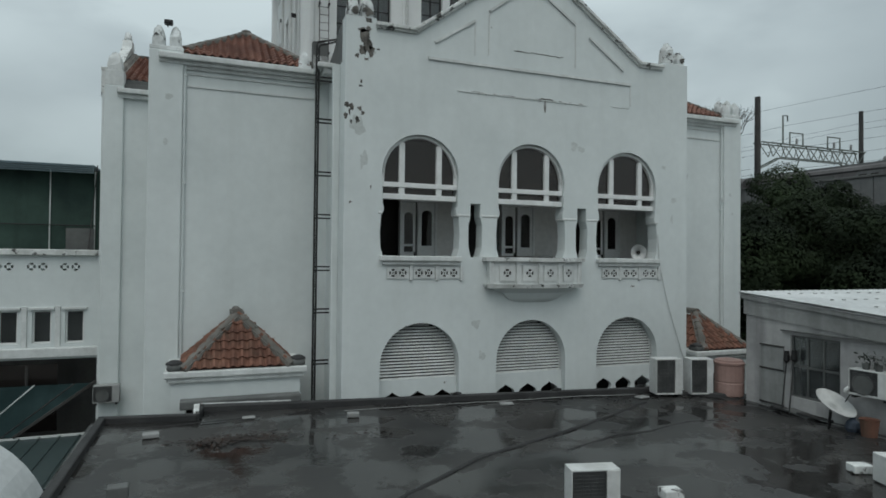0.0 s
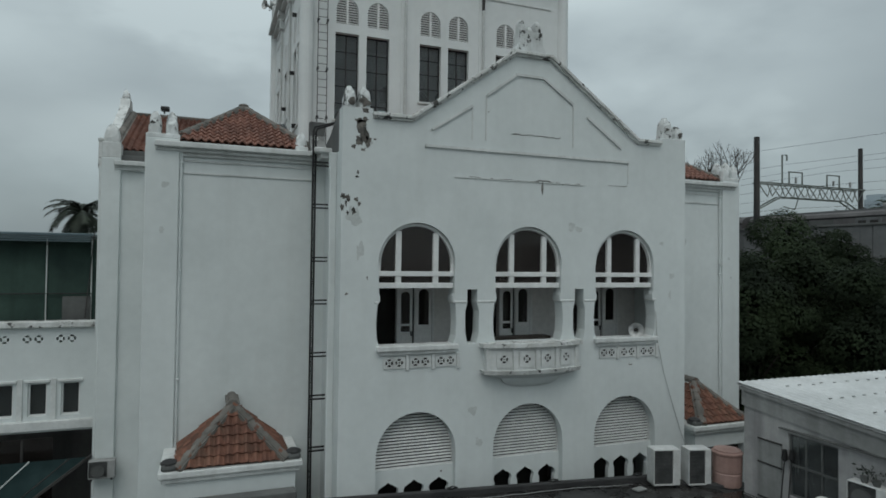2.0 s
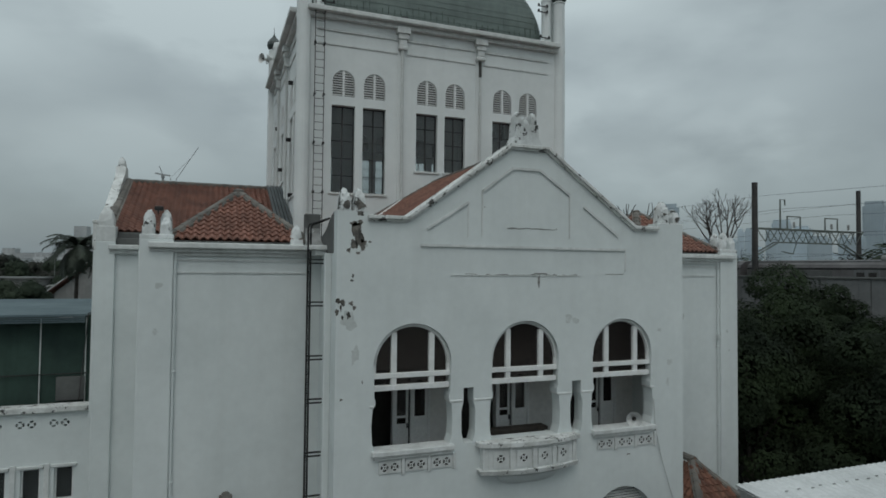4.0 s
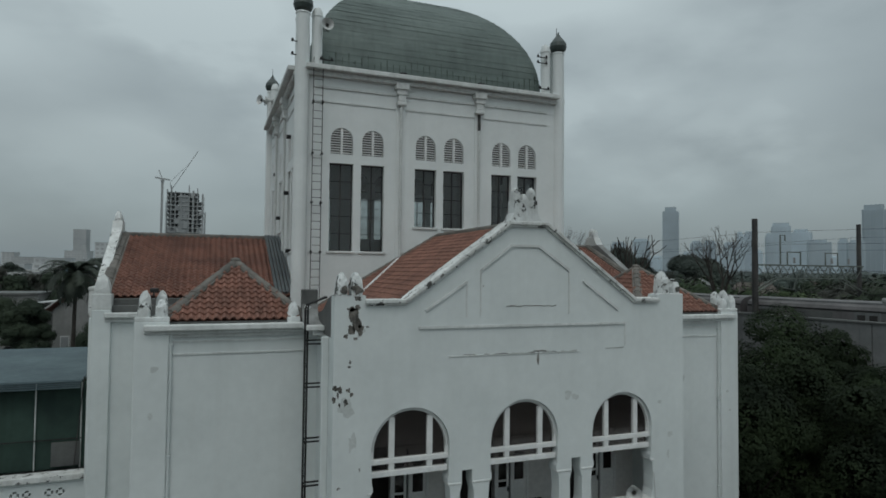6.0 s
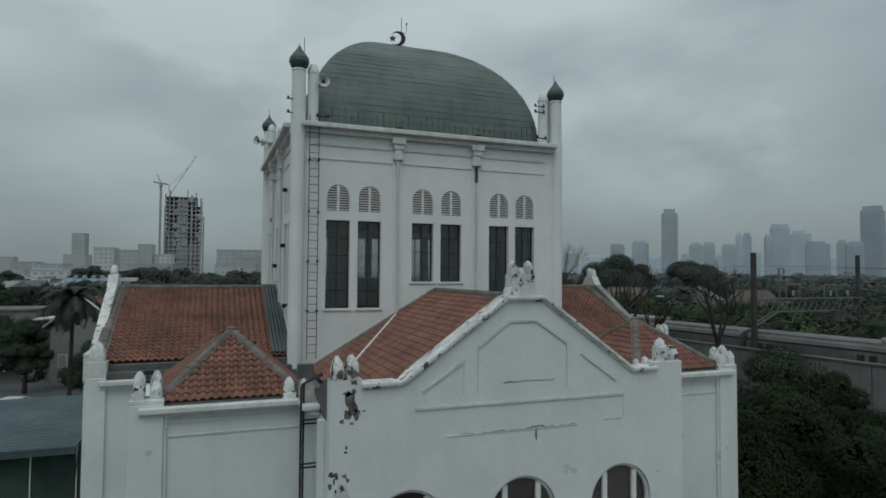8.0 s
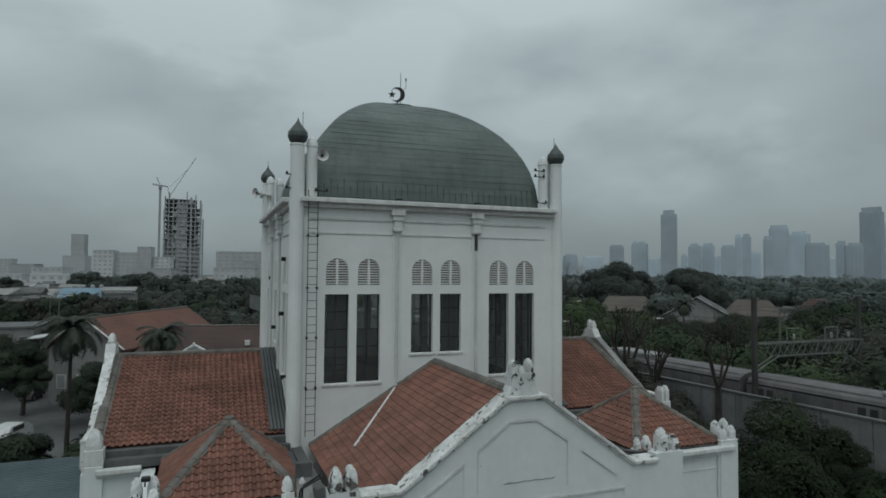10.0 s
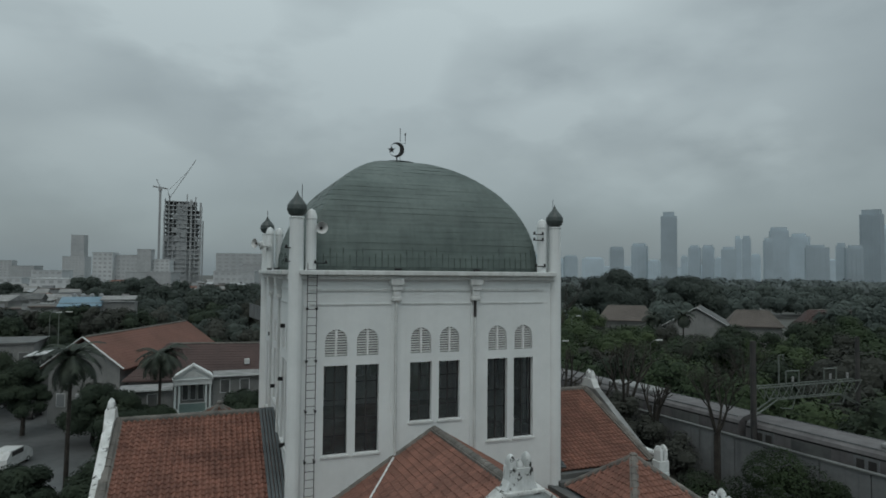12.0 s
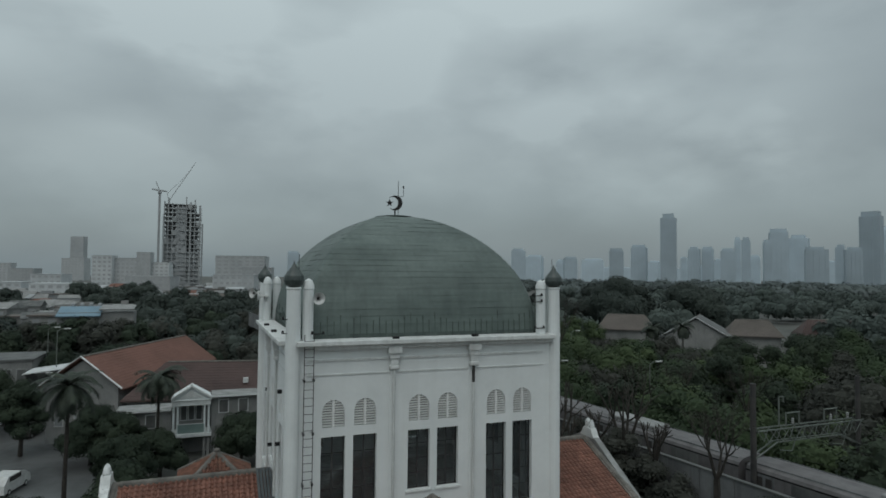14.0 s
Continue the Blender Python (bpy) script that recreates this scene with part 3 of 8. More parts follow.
# sills with pierced panels below the side bays
for c in (BAYS[0], BAYS[2]):
    x0, x1 = c - 1.12, c + 1.14
    sill = part("balustrade", one_box(x0, x1, FY - 0.16, FY + 0.4, 6.0, 6.14, 0.025), TRIM, mosque, "worn white sill over pierced panels")
    part("sill_moulding", one_box(x0 + 0.06, x1 - 0.06, FY - 0.09, FY + 0.005, 5.9, 6.003, 0.02), TRIM, sill)
    for i in range(3):
        px = x0 + 0.2 + i * 0.72
        hs = []
        for k in (0, 1):
            ox = px + 0.16 + k * 0.27
            for a in range(4):
                t0 = math.pi / 2 * a
                ring = [(ox + 0.105 * math.cos(t0 + f * 0.28), 5.69 + 0.105 * math.sin(t0 + f * 0.28)) for f in (-2, -1, 0, 1, 2)]
                ring += [(ox + 0.05 * math.cos(t0 + f * 0.28), 5.69 + 0.05 * math.sin(t0 + f * 0.28)) for f in (2, 1, 0, -1, -2)]
                hs.append(ring)
            hs.append([(ox + 0.024 * math.cos(f * math.pi / 3), 5.69 + 0.024 * math.sin(f * math.pi / 3)) for f in range(6)])
        part("pierced_panel", slab(bmesh.new(), rect(px, px + 0.6, 5.54, 5.85), hs, FY - 0.03, FY - 0.014), TRIM, sill)
        # near-black sheet paints the shade seen through the piercings
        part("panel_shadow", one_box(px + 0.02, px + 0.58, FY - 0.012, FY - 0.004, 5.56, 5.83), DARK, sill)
        part("bracket", one_box(px + 0.61, px + 0.7, FY - 0.06, FY + 0.01, 5.48, 5.9, 0.015), TRIM, sill)

# bowed balcony of the middle bay
c = BAYS[1] + 0.04
N = 22


def bow(depth, half):
    """A shallow curve with short straight returns to the wall."""
    us = [-1 + 2 * i / (N - 2) for i in range(N - 1)]
    return [(c - half, FY)] + [(c + half * u, FY - depth * (1.0 - 0.5 * u * u)) for u in us] + [(c + half, FY)]


def bow_solid(bm, d0, h0, d1, h1, z0, z1):
    """A half-round slab that changes from one plan to another between two heights."""
    lo = [bm.verts.new((x, y, z0)) for x, y in bow(d0, h0)]
    hi = [bm.verts.new((x, y, z1)) for x, y in bow(d1, h1)]
    for i in range(N):
        bm.faces.new((lo[i], lo[i + 1], hi[i + 1], hi[i]))
    bm.faces.new(lo)
    bm.faces.new(hi)
    return bm


bal = part("balcony", bow_solid(bmesh.new(), 0.52, 1.5, 0.55, 1.55, 5.28, 5.39), WORN, mosque, "bowed white balcony with pierced panels and stained coping")
part("coping", bow_solid(bmesh.new(), 0.56, 1.58, 0.56, 1.58, 6.02, 6.13), WORN, bal)
part("drum", bow_solid(bmesh.new(), 0.44, 1.44, 0.44, 1.44, 5.39, 6.02), TRIM, bal)
CORBEL = [(0.03, 0.38, 4.87), (0.1, 0.6, 4.9), (0.17, 0.78, 4.97), (0.23, 0.9, 5.06), (0.27, 0.96, 5.14), (0.48, 1.46, 5.285)]
bm = bmesh.new()
for (d0, h0, z0), (d1, h1, z1) in zip(CORBEL, CORBEL[1:]):
    bow_solid(bm, d0, h0, d1, h1, z0, z1)
part("corbel", bm, WHITE, bal)
for u in (-0.68, -0.23, 0.22, 0.67):
    m = Matrix.Translation((c + 1.44 * u, FY - 0.44 * (1.0 - 0.5 * u * u), 5.7)) @ Matrix.Rotation(math.atan2(0.44 * u, 1.44), 4, "Z")
    hs = []
    for q in range(4):
        t0 = math.pi / 2 * q
        ring = [(0.11 * math.cos(t0 + f * 0.28), 0.11 * math.sin(t0 + f * 0.28)) for f in (-2, -1, 0, 1, 2)]
        hs.append(ring + [(0.05 * math.cos(t0 + f * 0.28), 0.05 * math.sin(t0 + f * 0.28)) for f in (2, 1, 0, -1, -2)])
    hs.append([(0.025 * math.cos(f * math.pi / 3), 0.025 * math.sin(f * math.pi / 3)) for f in range(6)])
    part("pierced_panel", slab(bmesh.new(), rect(-0.21, 0.21, -0.22, 0.21), hs, -0.035, -0.012, m), TRIM, bal)
    # dark sheet as painted shadow behind this panel's holes
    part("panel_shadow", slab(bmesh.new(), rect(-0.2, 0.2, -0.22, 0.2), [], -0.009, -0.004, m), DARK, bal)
for u in (-0.96, -0.455, 0.0, 0.445, 0.96):
    x, y = c + 1.46 * u, FY - 0.45 * (1.0 - 0.5 * u * u)
    part("post", one_box(x - 0.07, x + 0.07, y - 0.035, y + 0.05, 5.39, 6.02, 0.02), TRIM, bal)

# louvred lower arches, a panel and three ogee lights in each
def ogee(cx, half, z0, top):
    head = ((0.86, 0.36), (0.97, 0.29), (1.0, 0.23), (0.9, 0.165), (0.62, 0.11), (0.34, 0.07), (0.13, 0.03))
    pts = [(cx - half * 0.86, z0), (cx + half * 0.86, z0)] + [(cx + half * f, top - g) for f, g in head]
    return pts + [(cx, top)] + [(cx - half * f, top - g) for f, g in reversed(head)]


for c in BAYS:
    c += 0.03
    panel = part("lower_window", slab(bmesh.new(), rect(c - LOW_HALF - 0.02, c + LOW_HALF + 0.02, 0.0, 2.85), [ogee(c + d, 0.285, 0.6, 2.53) for d in (-0.71, 0.0, 0.71)], FY + 0.2, FY + 0.34), WHITE, mosque, "louvred arch over three dark ogee lights")
    # black sheet and ceiling paint the room's shade behind the ogee lights
    part("inner_dark", one_box(c - LOW_HALF - 0.3, c + LOW_HALF + 0.3, FY + 1.3, FY + 1.34, 0.0, 2.85), DARK, panel, "near-black sheet painted as the unlit room behind the lights")
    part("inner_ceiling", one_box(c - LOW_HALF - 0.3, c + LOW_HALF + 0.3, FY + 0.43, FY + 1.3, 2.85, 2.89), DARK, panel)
    # black backing paints the shade between the slats
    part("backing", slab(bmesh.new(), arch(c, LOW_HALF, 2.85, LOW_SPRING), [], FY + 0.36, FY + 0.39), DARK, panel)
    for i in range(18):
        z = 2.87 + i * 0.083
        h = LOW_HALF if z < LOW_SPRING else math.sqrt(max(0.0, LOW_HALF ** 2 - (z + 0.03 - LOW_SPRING) ** 2))
        if h < 0.12:
            continue
        bm = bmesh.new()
        box(bm, c - h, c + h, FY + 0.226, FY + 0.288, z, z + 0.014, 0, Matrix.Translation((0, FY + 0.26, z)) @ Matrix.Rotation(radians(40), 4, "X") @ Matrix.Translation((0, -FY - 0.26, -z)))
        part("slat", bm, LOUVRE, panel)

# mouldings of the gable
LINES = [((4.43, 11.45), (11.0, 11.45)), ((4.62, 11.9), (5.8, 12.66)), ((5.8, 12.66), (5.8, 11.7)), ((6.24, 13.0), (7.12, 13.66)), ((7.12, 13.68), (8.03, 13.68)),
         ((8.03, 13.68), (9.02, 13.02)), ((9.03, 13.0), (9.03, 11.75)), ((6.22, 13.0), (6.22, 11.75)), ((9.51, 12.7), (10.73, 11.86)), ((5.3, 10.66), (9.4, 10.66)), ((11.0, 11.45), (11.0, 10.8))]
for i, ((x0, z0), (x1, z1)) in enumerate(LINES):
    thin = 0.022 if z0 == 10.66 or i in (2, 6, 7, 10) else 0.07
    part("moulding", beam(bmesh.new(), (x0, FY - thin / 2 + 0.006, z0), (x1, FY - thin / 2 + 0.006, z1), 0.035, thin), TRIM, mosque)

# coping along the gable and shoulders
COPE = [((2.98, 12.1), (4.1, 12.1)), ((4.06, 12.1), (7.07, 14.25)), ((7.03, 14.27), (8.32, 14.27)), ((8.28, 14.25), (11.32, 12.1)), ((11.28, 12.1), (12.22, 12.1))]
for (x0, z0), (x1, z1) in COPE:
    dx, dz = x1 - x0, z1 - z0
    L = math.hypot(dx, dz)
    m = Matrix.Translation((x0, FY, z0)) @ Matrix.Rotation(-math.atan2(dz, dx), 4, "Y")
    bm = bmesh.new()
    box(bm, 0, L, -0.13, 0.5, 0.0, 0.1, 0.02, m)
    box(bm, 0.02, L - 0.02, -0.07, 0.1, -0.06, 0.005, 0.015, m)
    part("coping", bm, WORN, mosque, "weathered coping with black stains")


def knob(bm, x, y, z, r, h):
    """A stubby rounded finial."""
    lathe(bm, (x, y, z), [(r, 0), (r, h * 0.55), (r * 1.08, h * 0.62), (r * 0.95, h * 0.78), (r * 0.6, h * 0.92), (0, h)], 12)
    return bm


def tip(cx, cy, hx, hy, z0, top):
    """An upright squarish post whose shoulders round into a blunt point."""
    bm = bmesh.new()
    n, e = 16, 0.4
    h = min(hx, hy)
    rings = []
    for f, z in ((1.0, z0), (1.0, top - h * 2.2), (0.93, top - h * 1.6), (0.78, top - h * 1.0), (0.56, top - h * 0.5), (0.3, top - h * 0.14), (0.08, top)):
        ring = []
        for i in range(n):
            ca, sa = math.cos(2 * math.pi * i / n), math.sin(2 * math.pi * i / n)
            ring.append(bm.verts.new((cx + hx * f * math.copysign(abs(ca) ** e, ca), cy + hy * f * math.copysign(abs(sa) ** e, sa), z)))
        rings.append(ring)
    for a, b in zip(rings, rings[1:]):
        for i in range(n):
            bm.faces.new((a[i], a[(i + 1) % n], b[(i + 1) % n], b[i]))
    bm.faces.new(list(reversed(rings[0])))
    bm.faces.new(rings[-1])
    return bm


def pinnacle(x0, x1, y0, y1, z0, z1, heights, rows=1, label="weathered white corner pinnacle with blackened rounded tops", mat=None, gap=0.025, lift=0.06):
    """A block that ends in rounded upright fins with notches between them."""
    mat = mat or PINNACLE
    p = part("pinnacle", one_box(x0, x1, y0, y1, z0, z1, 0.02), mat, mosque, label)
    n = len(heights)
    w, d = (x1 - x0) / n, (y1 - y0) / rows
    for j in range(rows):
        for i, h in enumerate(heights):
            cx = x0 + w * (i + 0.5) + random.uniform(-0.015, 0.015)
            half = w / 2 - gap
            ya, yb = y0 + d * j + 0.02, y0 + d * (j + 1) - 0.05
            k = h + random.uniform(-0.04, 0.04) + (lift if j else 0)
            bm = tip(cx, (ya + yb) / 2, half, (yb - ya) / 2, z1 - 0.02, z1 + k)
            for v in bm.verts:
                v.co += Vector((random.uniform(-0.016, 0.016), random.uniform(-0.016, 0.016), random.uniform(-0.03, 0.03) if v.co.z > z1 + 0.1 else 0.0))
            part("finial", bm, mat, p)
    return p


pinnacle(2.2, 2.98, FY - 0.004, FY + 0.5, 12.28, 12.3, (0.56, 0.6), gap=0.045)
pinnacle(12.34, 13.2, FY - 0.004, FY + 0.5, 12.28, 12.32, (0.68, 0.46), gap=0.07)
bm = bmesh.new()
slab(bm, [(7.1, 14.36), (8.12, 14.36), (7.98, 14.62), (7.95, 14.98), (7.25, 14.98), (7.24, 14.62)], [], FY - 0.03, FY + 0.42)
p = part("pinnacle", bm, PINNACLE, mosque, "three-knobbed finial on the gable's top")
for x, h in ((7.35, 0.38), (7.6, 0.22), (7.85, 0.4)):
    part("finial", tip(x, FY + 0.18, 0.1, 0.17, 14.9, 14.97 + h), PINNACLE, p)


# ---- corner wings ----
OUTER = {-1: 12.05, 1: 11.05}   # outer faces of the cross wing, from the middle


def wing(side):
    """side -1: the wing nearer the ladder; +1: its mirror."""
    def X(d):
        return AX + side * d

    def span(a, b):
        return (min(X(a), X(b)), max(X(a), X(b)))
    w = part("wing_wall", one_box(*span(5.5, 10.25), WY, WY + 0.4, G, 11.3), WHITE, mosque)
    part("wing_wall", one_box(*span(9.85, 10.25), WY + 0.4, OY + 0.2, G, 11.32), WHITE, mosque)
    a, b = span(9.4, 10.23)
    part("corner_pier", one_box(a, b, WY - 0.14, WY + 0.55, G, 11.55, 0.03), WHITE, mosque)
    e0, e1 = span(5.5, 10.0)
    if side < 0:
        e1 = 2.0
    bm = bmesh.new()
    box(bm, e0, e1, WY - 0.3, WY + 0.02, 11.3, 11.46, 0.03)
    box(bm, e0, e1, WY - 0.18, WY + 0.02, 11.2, 11.31, 0.04)
    box(bm, e0, e1, WY - 0.07, WY + 0.02, 11.1, 11.21, 0.02)
    part("cornice", bm, TRIM, mosque)
    f0, f1 = span(5.7, 9.35)
    part("moulding", one_box(f0, f1, WY - 0.03, WY + 0.01, 10.97, 11.02), TRIM, mosque)
    part("moulding", one_box(f0, f1, WY - 0.03, WY + 0.01, 10.64, 10.68), TRIM, mosque)
    pinnacle(a, b, WY - 0.14, WY + 0.55, 11.54, 11.66, (0.46, 0.42) if side < 0 else (0.42, 0.46), 2, gap=0.06, lift=0.22)
    g = X(9.36)
    bm = sweep(bmesh.new(), [(g, WY - 0.05, 11.2), (g, WY - 0.05, 2.0)], 0.042, 10)
    p = part("downpipe", bm, WHITE, mosque, "white painted rainwater pipe on the wall")
    for z in (10.9, 8.0, 5.1, 3.0):
        part("clamp", one_box(g - 0.065, g + 0.065, WY - 0.1, WY + 0.01, z, z + 0.05, 0.01), WHITE, p)
    # outer cross wing: the end beside the ladder reaches further out than the other
    out = OUTER[side]
    part("cross_wing_wall", one_box(*span(10.25, out - 0.05), OY, OY + 0.4, G, 11.32), WHITE, mosque)
    part("cross_wing_wall", one_box(*span(out - 0.4, out), OY + 0.4, BACK, G, 11.32), WHITE, mosque)
    part("cross_wing_wall", one_box(*span(5.5, out - 0.4), BACK - 0.4, BACK, G, 11.32), WHITE, mosque)
    c0, c1 = span(11.36, 11.92) if side < 0 else span(10.55, 11.1)
    part("corner_pier", one_box(c0, c1, OY - 0.12, OY + 0.5, G, 11.6, 0.03), WHITE, mosque)
    bm = bmesh.new()
    k0, k1 = span(10.26, out - 0.5)
    box(bm, k0, k1, OY - 0.28, OY + 0.02, 11.34, 11.5, 0.03)
    box(bm, k0, k1, OY - 0.14, OY + 0.02, 11.2, 11.35, 0.03)
    part("cornice", bm, TRIM, mosque)
    pinnacle(c0, c1, OY - 0.1, OY + 0.4, 11.6, 12.1, (0.6,) if side < 0 else (0.62, 0.68), 1, "tall white rounded corner pinnacle", TRIM, 0.04)
    # gable wall of the cross wing, with a sloping worn coping and a post on its top
    gx0, gx1 = span(out - 0.28, out + 0.04)
    m = Matrix.Translation((gx0, 0, 0)) @ Matrix.Rotation(radians(90), 4, "Z") @ Matrix.Diagonal((1, -1, 1, 1))
    low = OY + 1.55
    gable = [(OY + 0.4, 11.32), (BACK, 11.32), (BACK, 11.9), (27.75, 14.6), (27.05, 14.6), (low, 12.33), (OY + 0.42, 12.18)]
    part("gable_wall", slab(bmesh.new(), gable, [], 0.0, gx1 - gx0, m), WORN if side < 0 else CONCRETE, mosque, "stained gable parapet with worn coping")
    part("coping", one_box(gx0 - 0.03, gx1 + 0.03, OY + 0.45, low, 12.19, 12.32, 0.04), WORN, mosque)
    # flared foot and the notched post on the gable's top
    m = Matrix.Translation((gx0 - 0.02, 0, 0)) @ Matrix.Rotation(radians(90), 4, "Z") @ Matrix.Diagonal((1, -1, 1, 1))
    part("gable_foot", slab(bmesh.new(), [(26.75, 14.4), (28.05, 14.4), (27.9, 14.55), (27.72, 14.85), (27.08, 14.85), (26.9, 14.55)], [], 0.0, gx1 - gx0 + 0.04, m), TRIM, mosque)
    pinnacle(gx0 + 0.0, gx1 - 0.0, 27.1, 27.7, 14.8, 14.86, (0.42,), 1 if side < 0 else 2, "weathered post on the gable")


wing(-1)
wing(1)

# ---- roofs of clay tiles ----
TW, TL = 0.215, 0.25          # tile width and exposed length


def tile_shape(spread=1.0):
    """One pantile: a wave across, a lip in front, tilted so that it lies over the next one."""
    prof = [(-0.5, 0.0), (-0.32, 0.05), (-0.1, 0.066), (0.12, 0.02), (0.34, -0.012), (0.5, 0.008)]
    verts, faces = [], []
    for v, lift in ((-0.03, 0.05), (TL + 0.05, 0.0)):
        for x, h in prof:
            verts.append((x * TW * spread, v, h + lift))
    for x, h in prof:
        verts.append((x * TW * spread, -0.03, h + 0.008))
    n = len(prof)
    for i in range(n - 1):
        faces.append((i, i + 1, n + i + 1, n + i))
        faces.append((2 * n + i, 2 * n + i + 1, i + 1, i))
    return verts, faces


TILE_V, TILE_F = tile_shape()
TILE_MESH = bpy.data.meshes.new("tile")
TILE_MESH.from_pydata(TILE_V, [], TILE_F)
TILE_MESH.materials.append(TILE)
TILE_OLD_MESH = TILE_MESH.copy()
TILE_OLD_MESH.materials.clear()
TILE_OLD_MESH.materials.append(TILE_OLD)


def inside(poly, u, v):
    hit = False
    for (a, b), (c2, d) in zip(poly, poly[1:] + poly[:1]):
        if (b > v) != (d > v) and u < (c2 - a) * (v - b) / (d - b) + a:
            hit = not hit
    return hit


tile_jobs = []


def tiled(corners, parent, mat=TILE, near=0, name="roof", label="terracotta pantile roof slope"):
    """A sloping plane of tiles. corners: the first two along the eave. The tiles are laid at the end of the file."""
    ps = [Vector(p) for p in corners]
    u = (ps[1] - ps[0]).normalized()
    n = u.cross(ps[2] - ps[0]).normalized()
    if n.z < 0:
        u, n = -u, -n
    v = n.cross(u)
    bm = bmesh.new()
    lo = [bm.verts.new(p - n * 0.03) for p in ps]
    hi = [bm.verts.new(p - n * 0.12) for p in ps]
    bm.faces.new(lo)
    bm.faces.new(hi)
    for i in range(len(ps)):
        j = (i + 1) % len(ps)
        bm.faces.new((lo[i], lo[j], hi[j], hi[i]))
    ob = part(name, bm, UNDERLAY, parent, label)
    tile_jobs.append((ob, ps[0], u, v, n, [((p - ps[0]).dot(u), (p - ps[0]).dot(v)) for p in ps], mat, near))
    return ob


def cap_mesh():
    bm = bmesh.new()
    bmesh.ops.create_cone(bm, cap_ends=True, segments=10, radius1=1.05, radius2=0.9, depth=1.06)
    me = bpy.data.meshes.new("ridge_tile")
    bm.to_mesh(me)
    bm.free()
    me.materials.append(RIDGE)
    return me


CAP = cap_mesh()


def ridge(parent, a, b, r=0.13, step=0.33):
    """A bed of mortar with a row of half-round capping tiles on it, each one by itself."""
    a, b = Vector(a), Vector(b)
    d = b - a
    q = d.to_track_quat("Z", "Y").to_matrix().to_4x4()
    bed = part("ridge", beam(bmesh.new(), a - Vector((0, 0, 0.05)), b - Vector((0, 0, 0.05)), r * 3.0, r * 0.9), RIDGE, parent, "grey mortar-bedded ridge")
    n = max(1, int(d.length / step))
    for i in range(n):
        t = new("ridge_tile", CAP)
        t.parent = bed
        t.matrix_basis = Matrix.Translation(a + d * ((i + 0.5) / n)) @ q @ pose(0, 0, 0, random.uniform(-2, 2), random.uniform(-2, 2), 0) @ Matrix.Diagonal((r * 1.12, r * 0.8, d.length / n, 1))
    return bed


RZ = 14.32                    # ridge of the front block
EAVE = 11.25
# parapets along the block's flanks, grey with damp
for xa in (2.2, 12.85):
    bm = bmesh.new()
    prof = [(FY + 0.42, 11.2), (TY, 11.2), (TY, 11.55), (17.6, 11.6), (16.4, 11.85), (15.6, 12.2), (FY + 0.42, 12.3)]
    m = Matrix.Translation((xa, 0, 0)) @ Matrix.Rotation(radians(90), 4, "Z") @ Matrix.Diagonal((1, -1, 1, 1))
    part("flank_parapet", slab(bm, prof, [], 0.0, 0.35, m), CONCRETE_DARK, mosque, "damp grey parapet along the roof's flank")
# front block
r = tiled([(2.9, FY + 0.3, EAVE + 0.21), (2.9, TY, EAVE + 0.21), (AX, TY, RZ), (AX, FY + 0.3, RZ)], mosque, near=110)
r2 = tiled([(12.85, TY, EAVE), (12.85, FY + 0.3, EAVE), (AX, FY + 0.3, RZ), (AX, TY, RZ)], mosque)
ridge(mosque, (AX, FY + 0.45, RZ + 0.02), (AX, TY, RZ + 0.02))
ridge(mosque, (2.9, TY - 0.05, EAVE + 0.26), (AX, TY - 0.05, RZ + 0.03), 0.14)
ridge(mosque, (12.7, TY - 0.03, EAVE + 0.1), (AX, TY - 0.03, RZ + 0.02), 0.11)
XR, XE = 14.3, 11.98         # cross wing ridge and eave
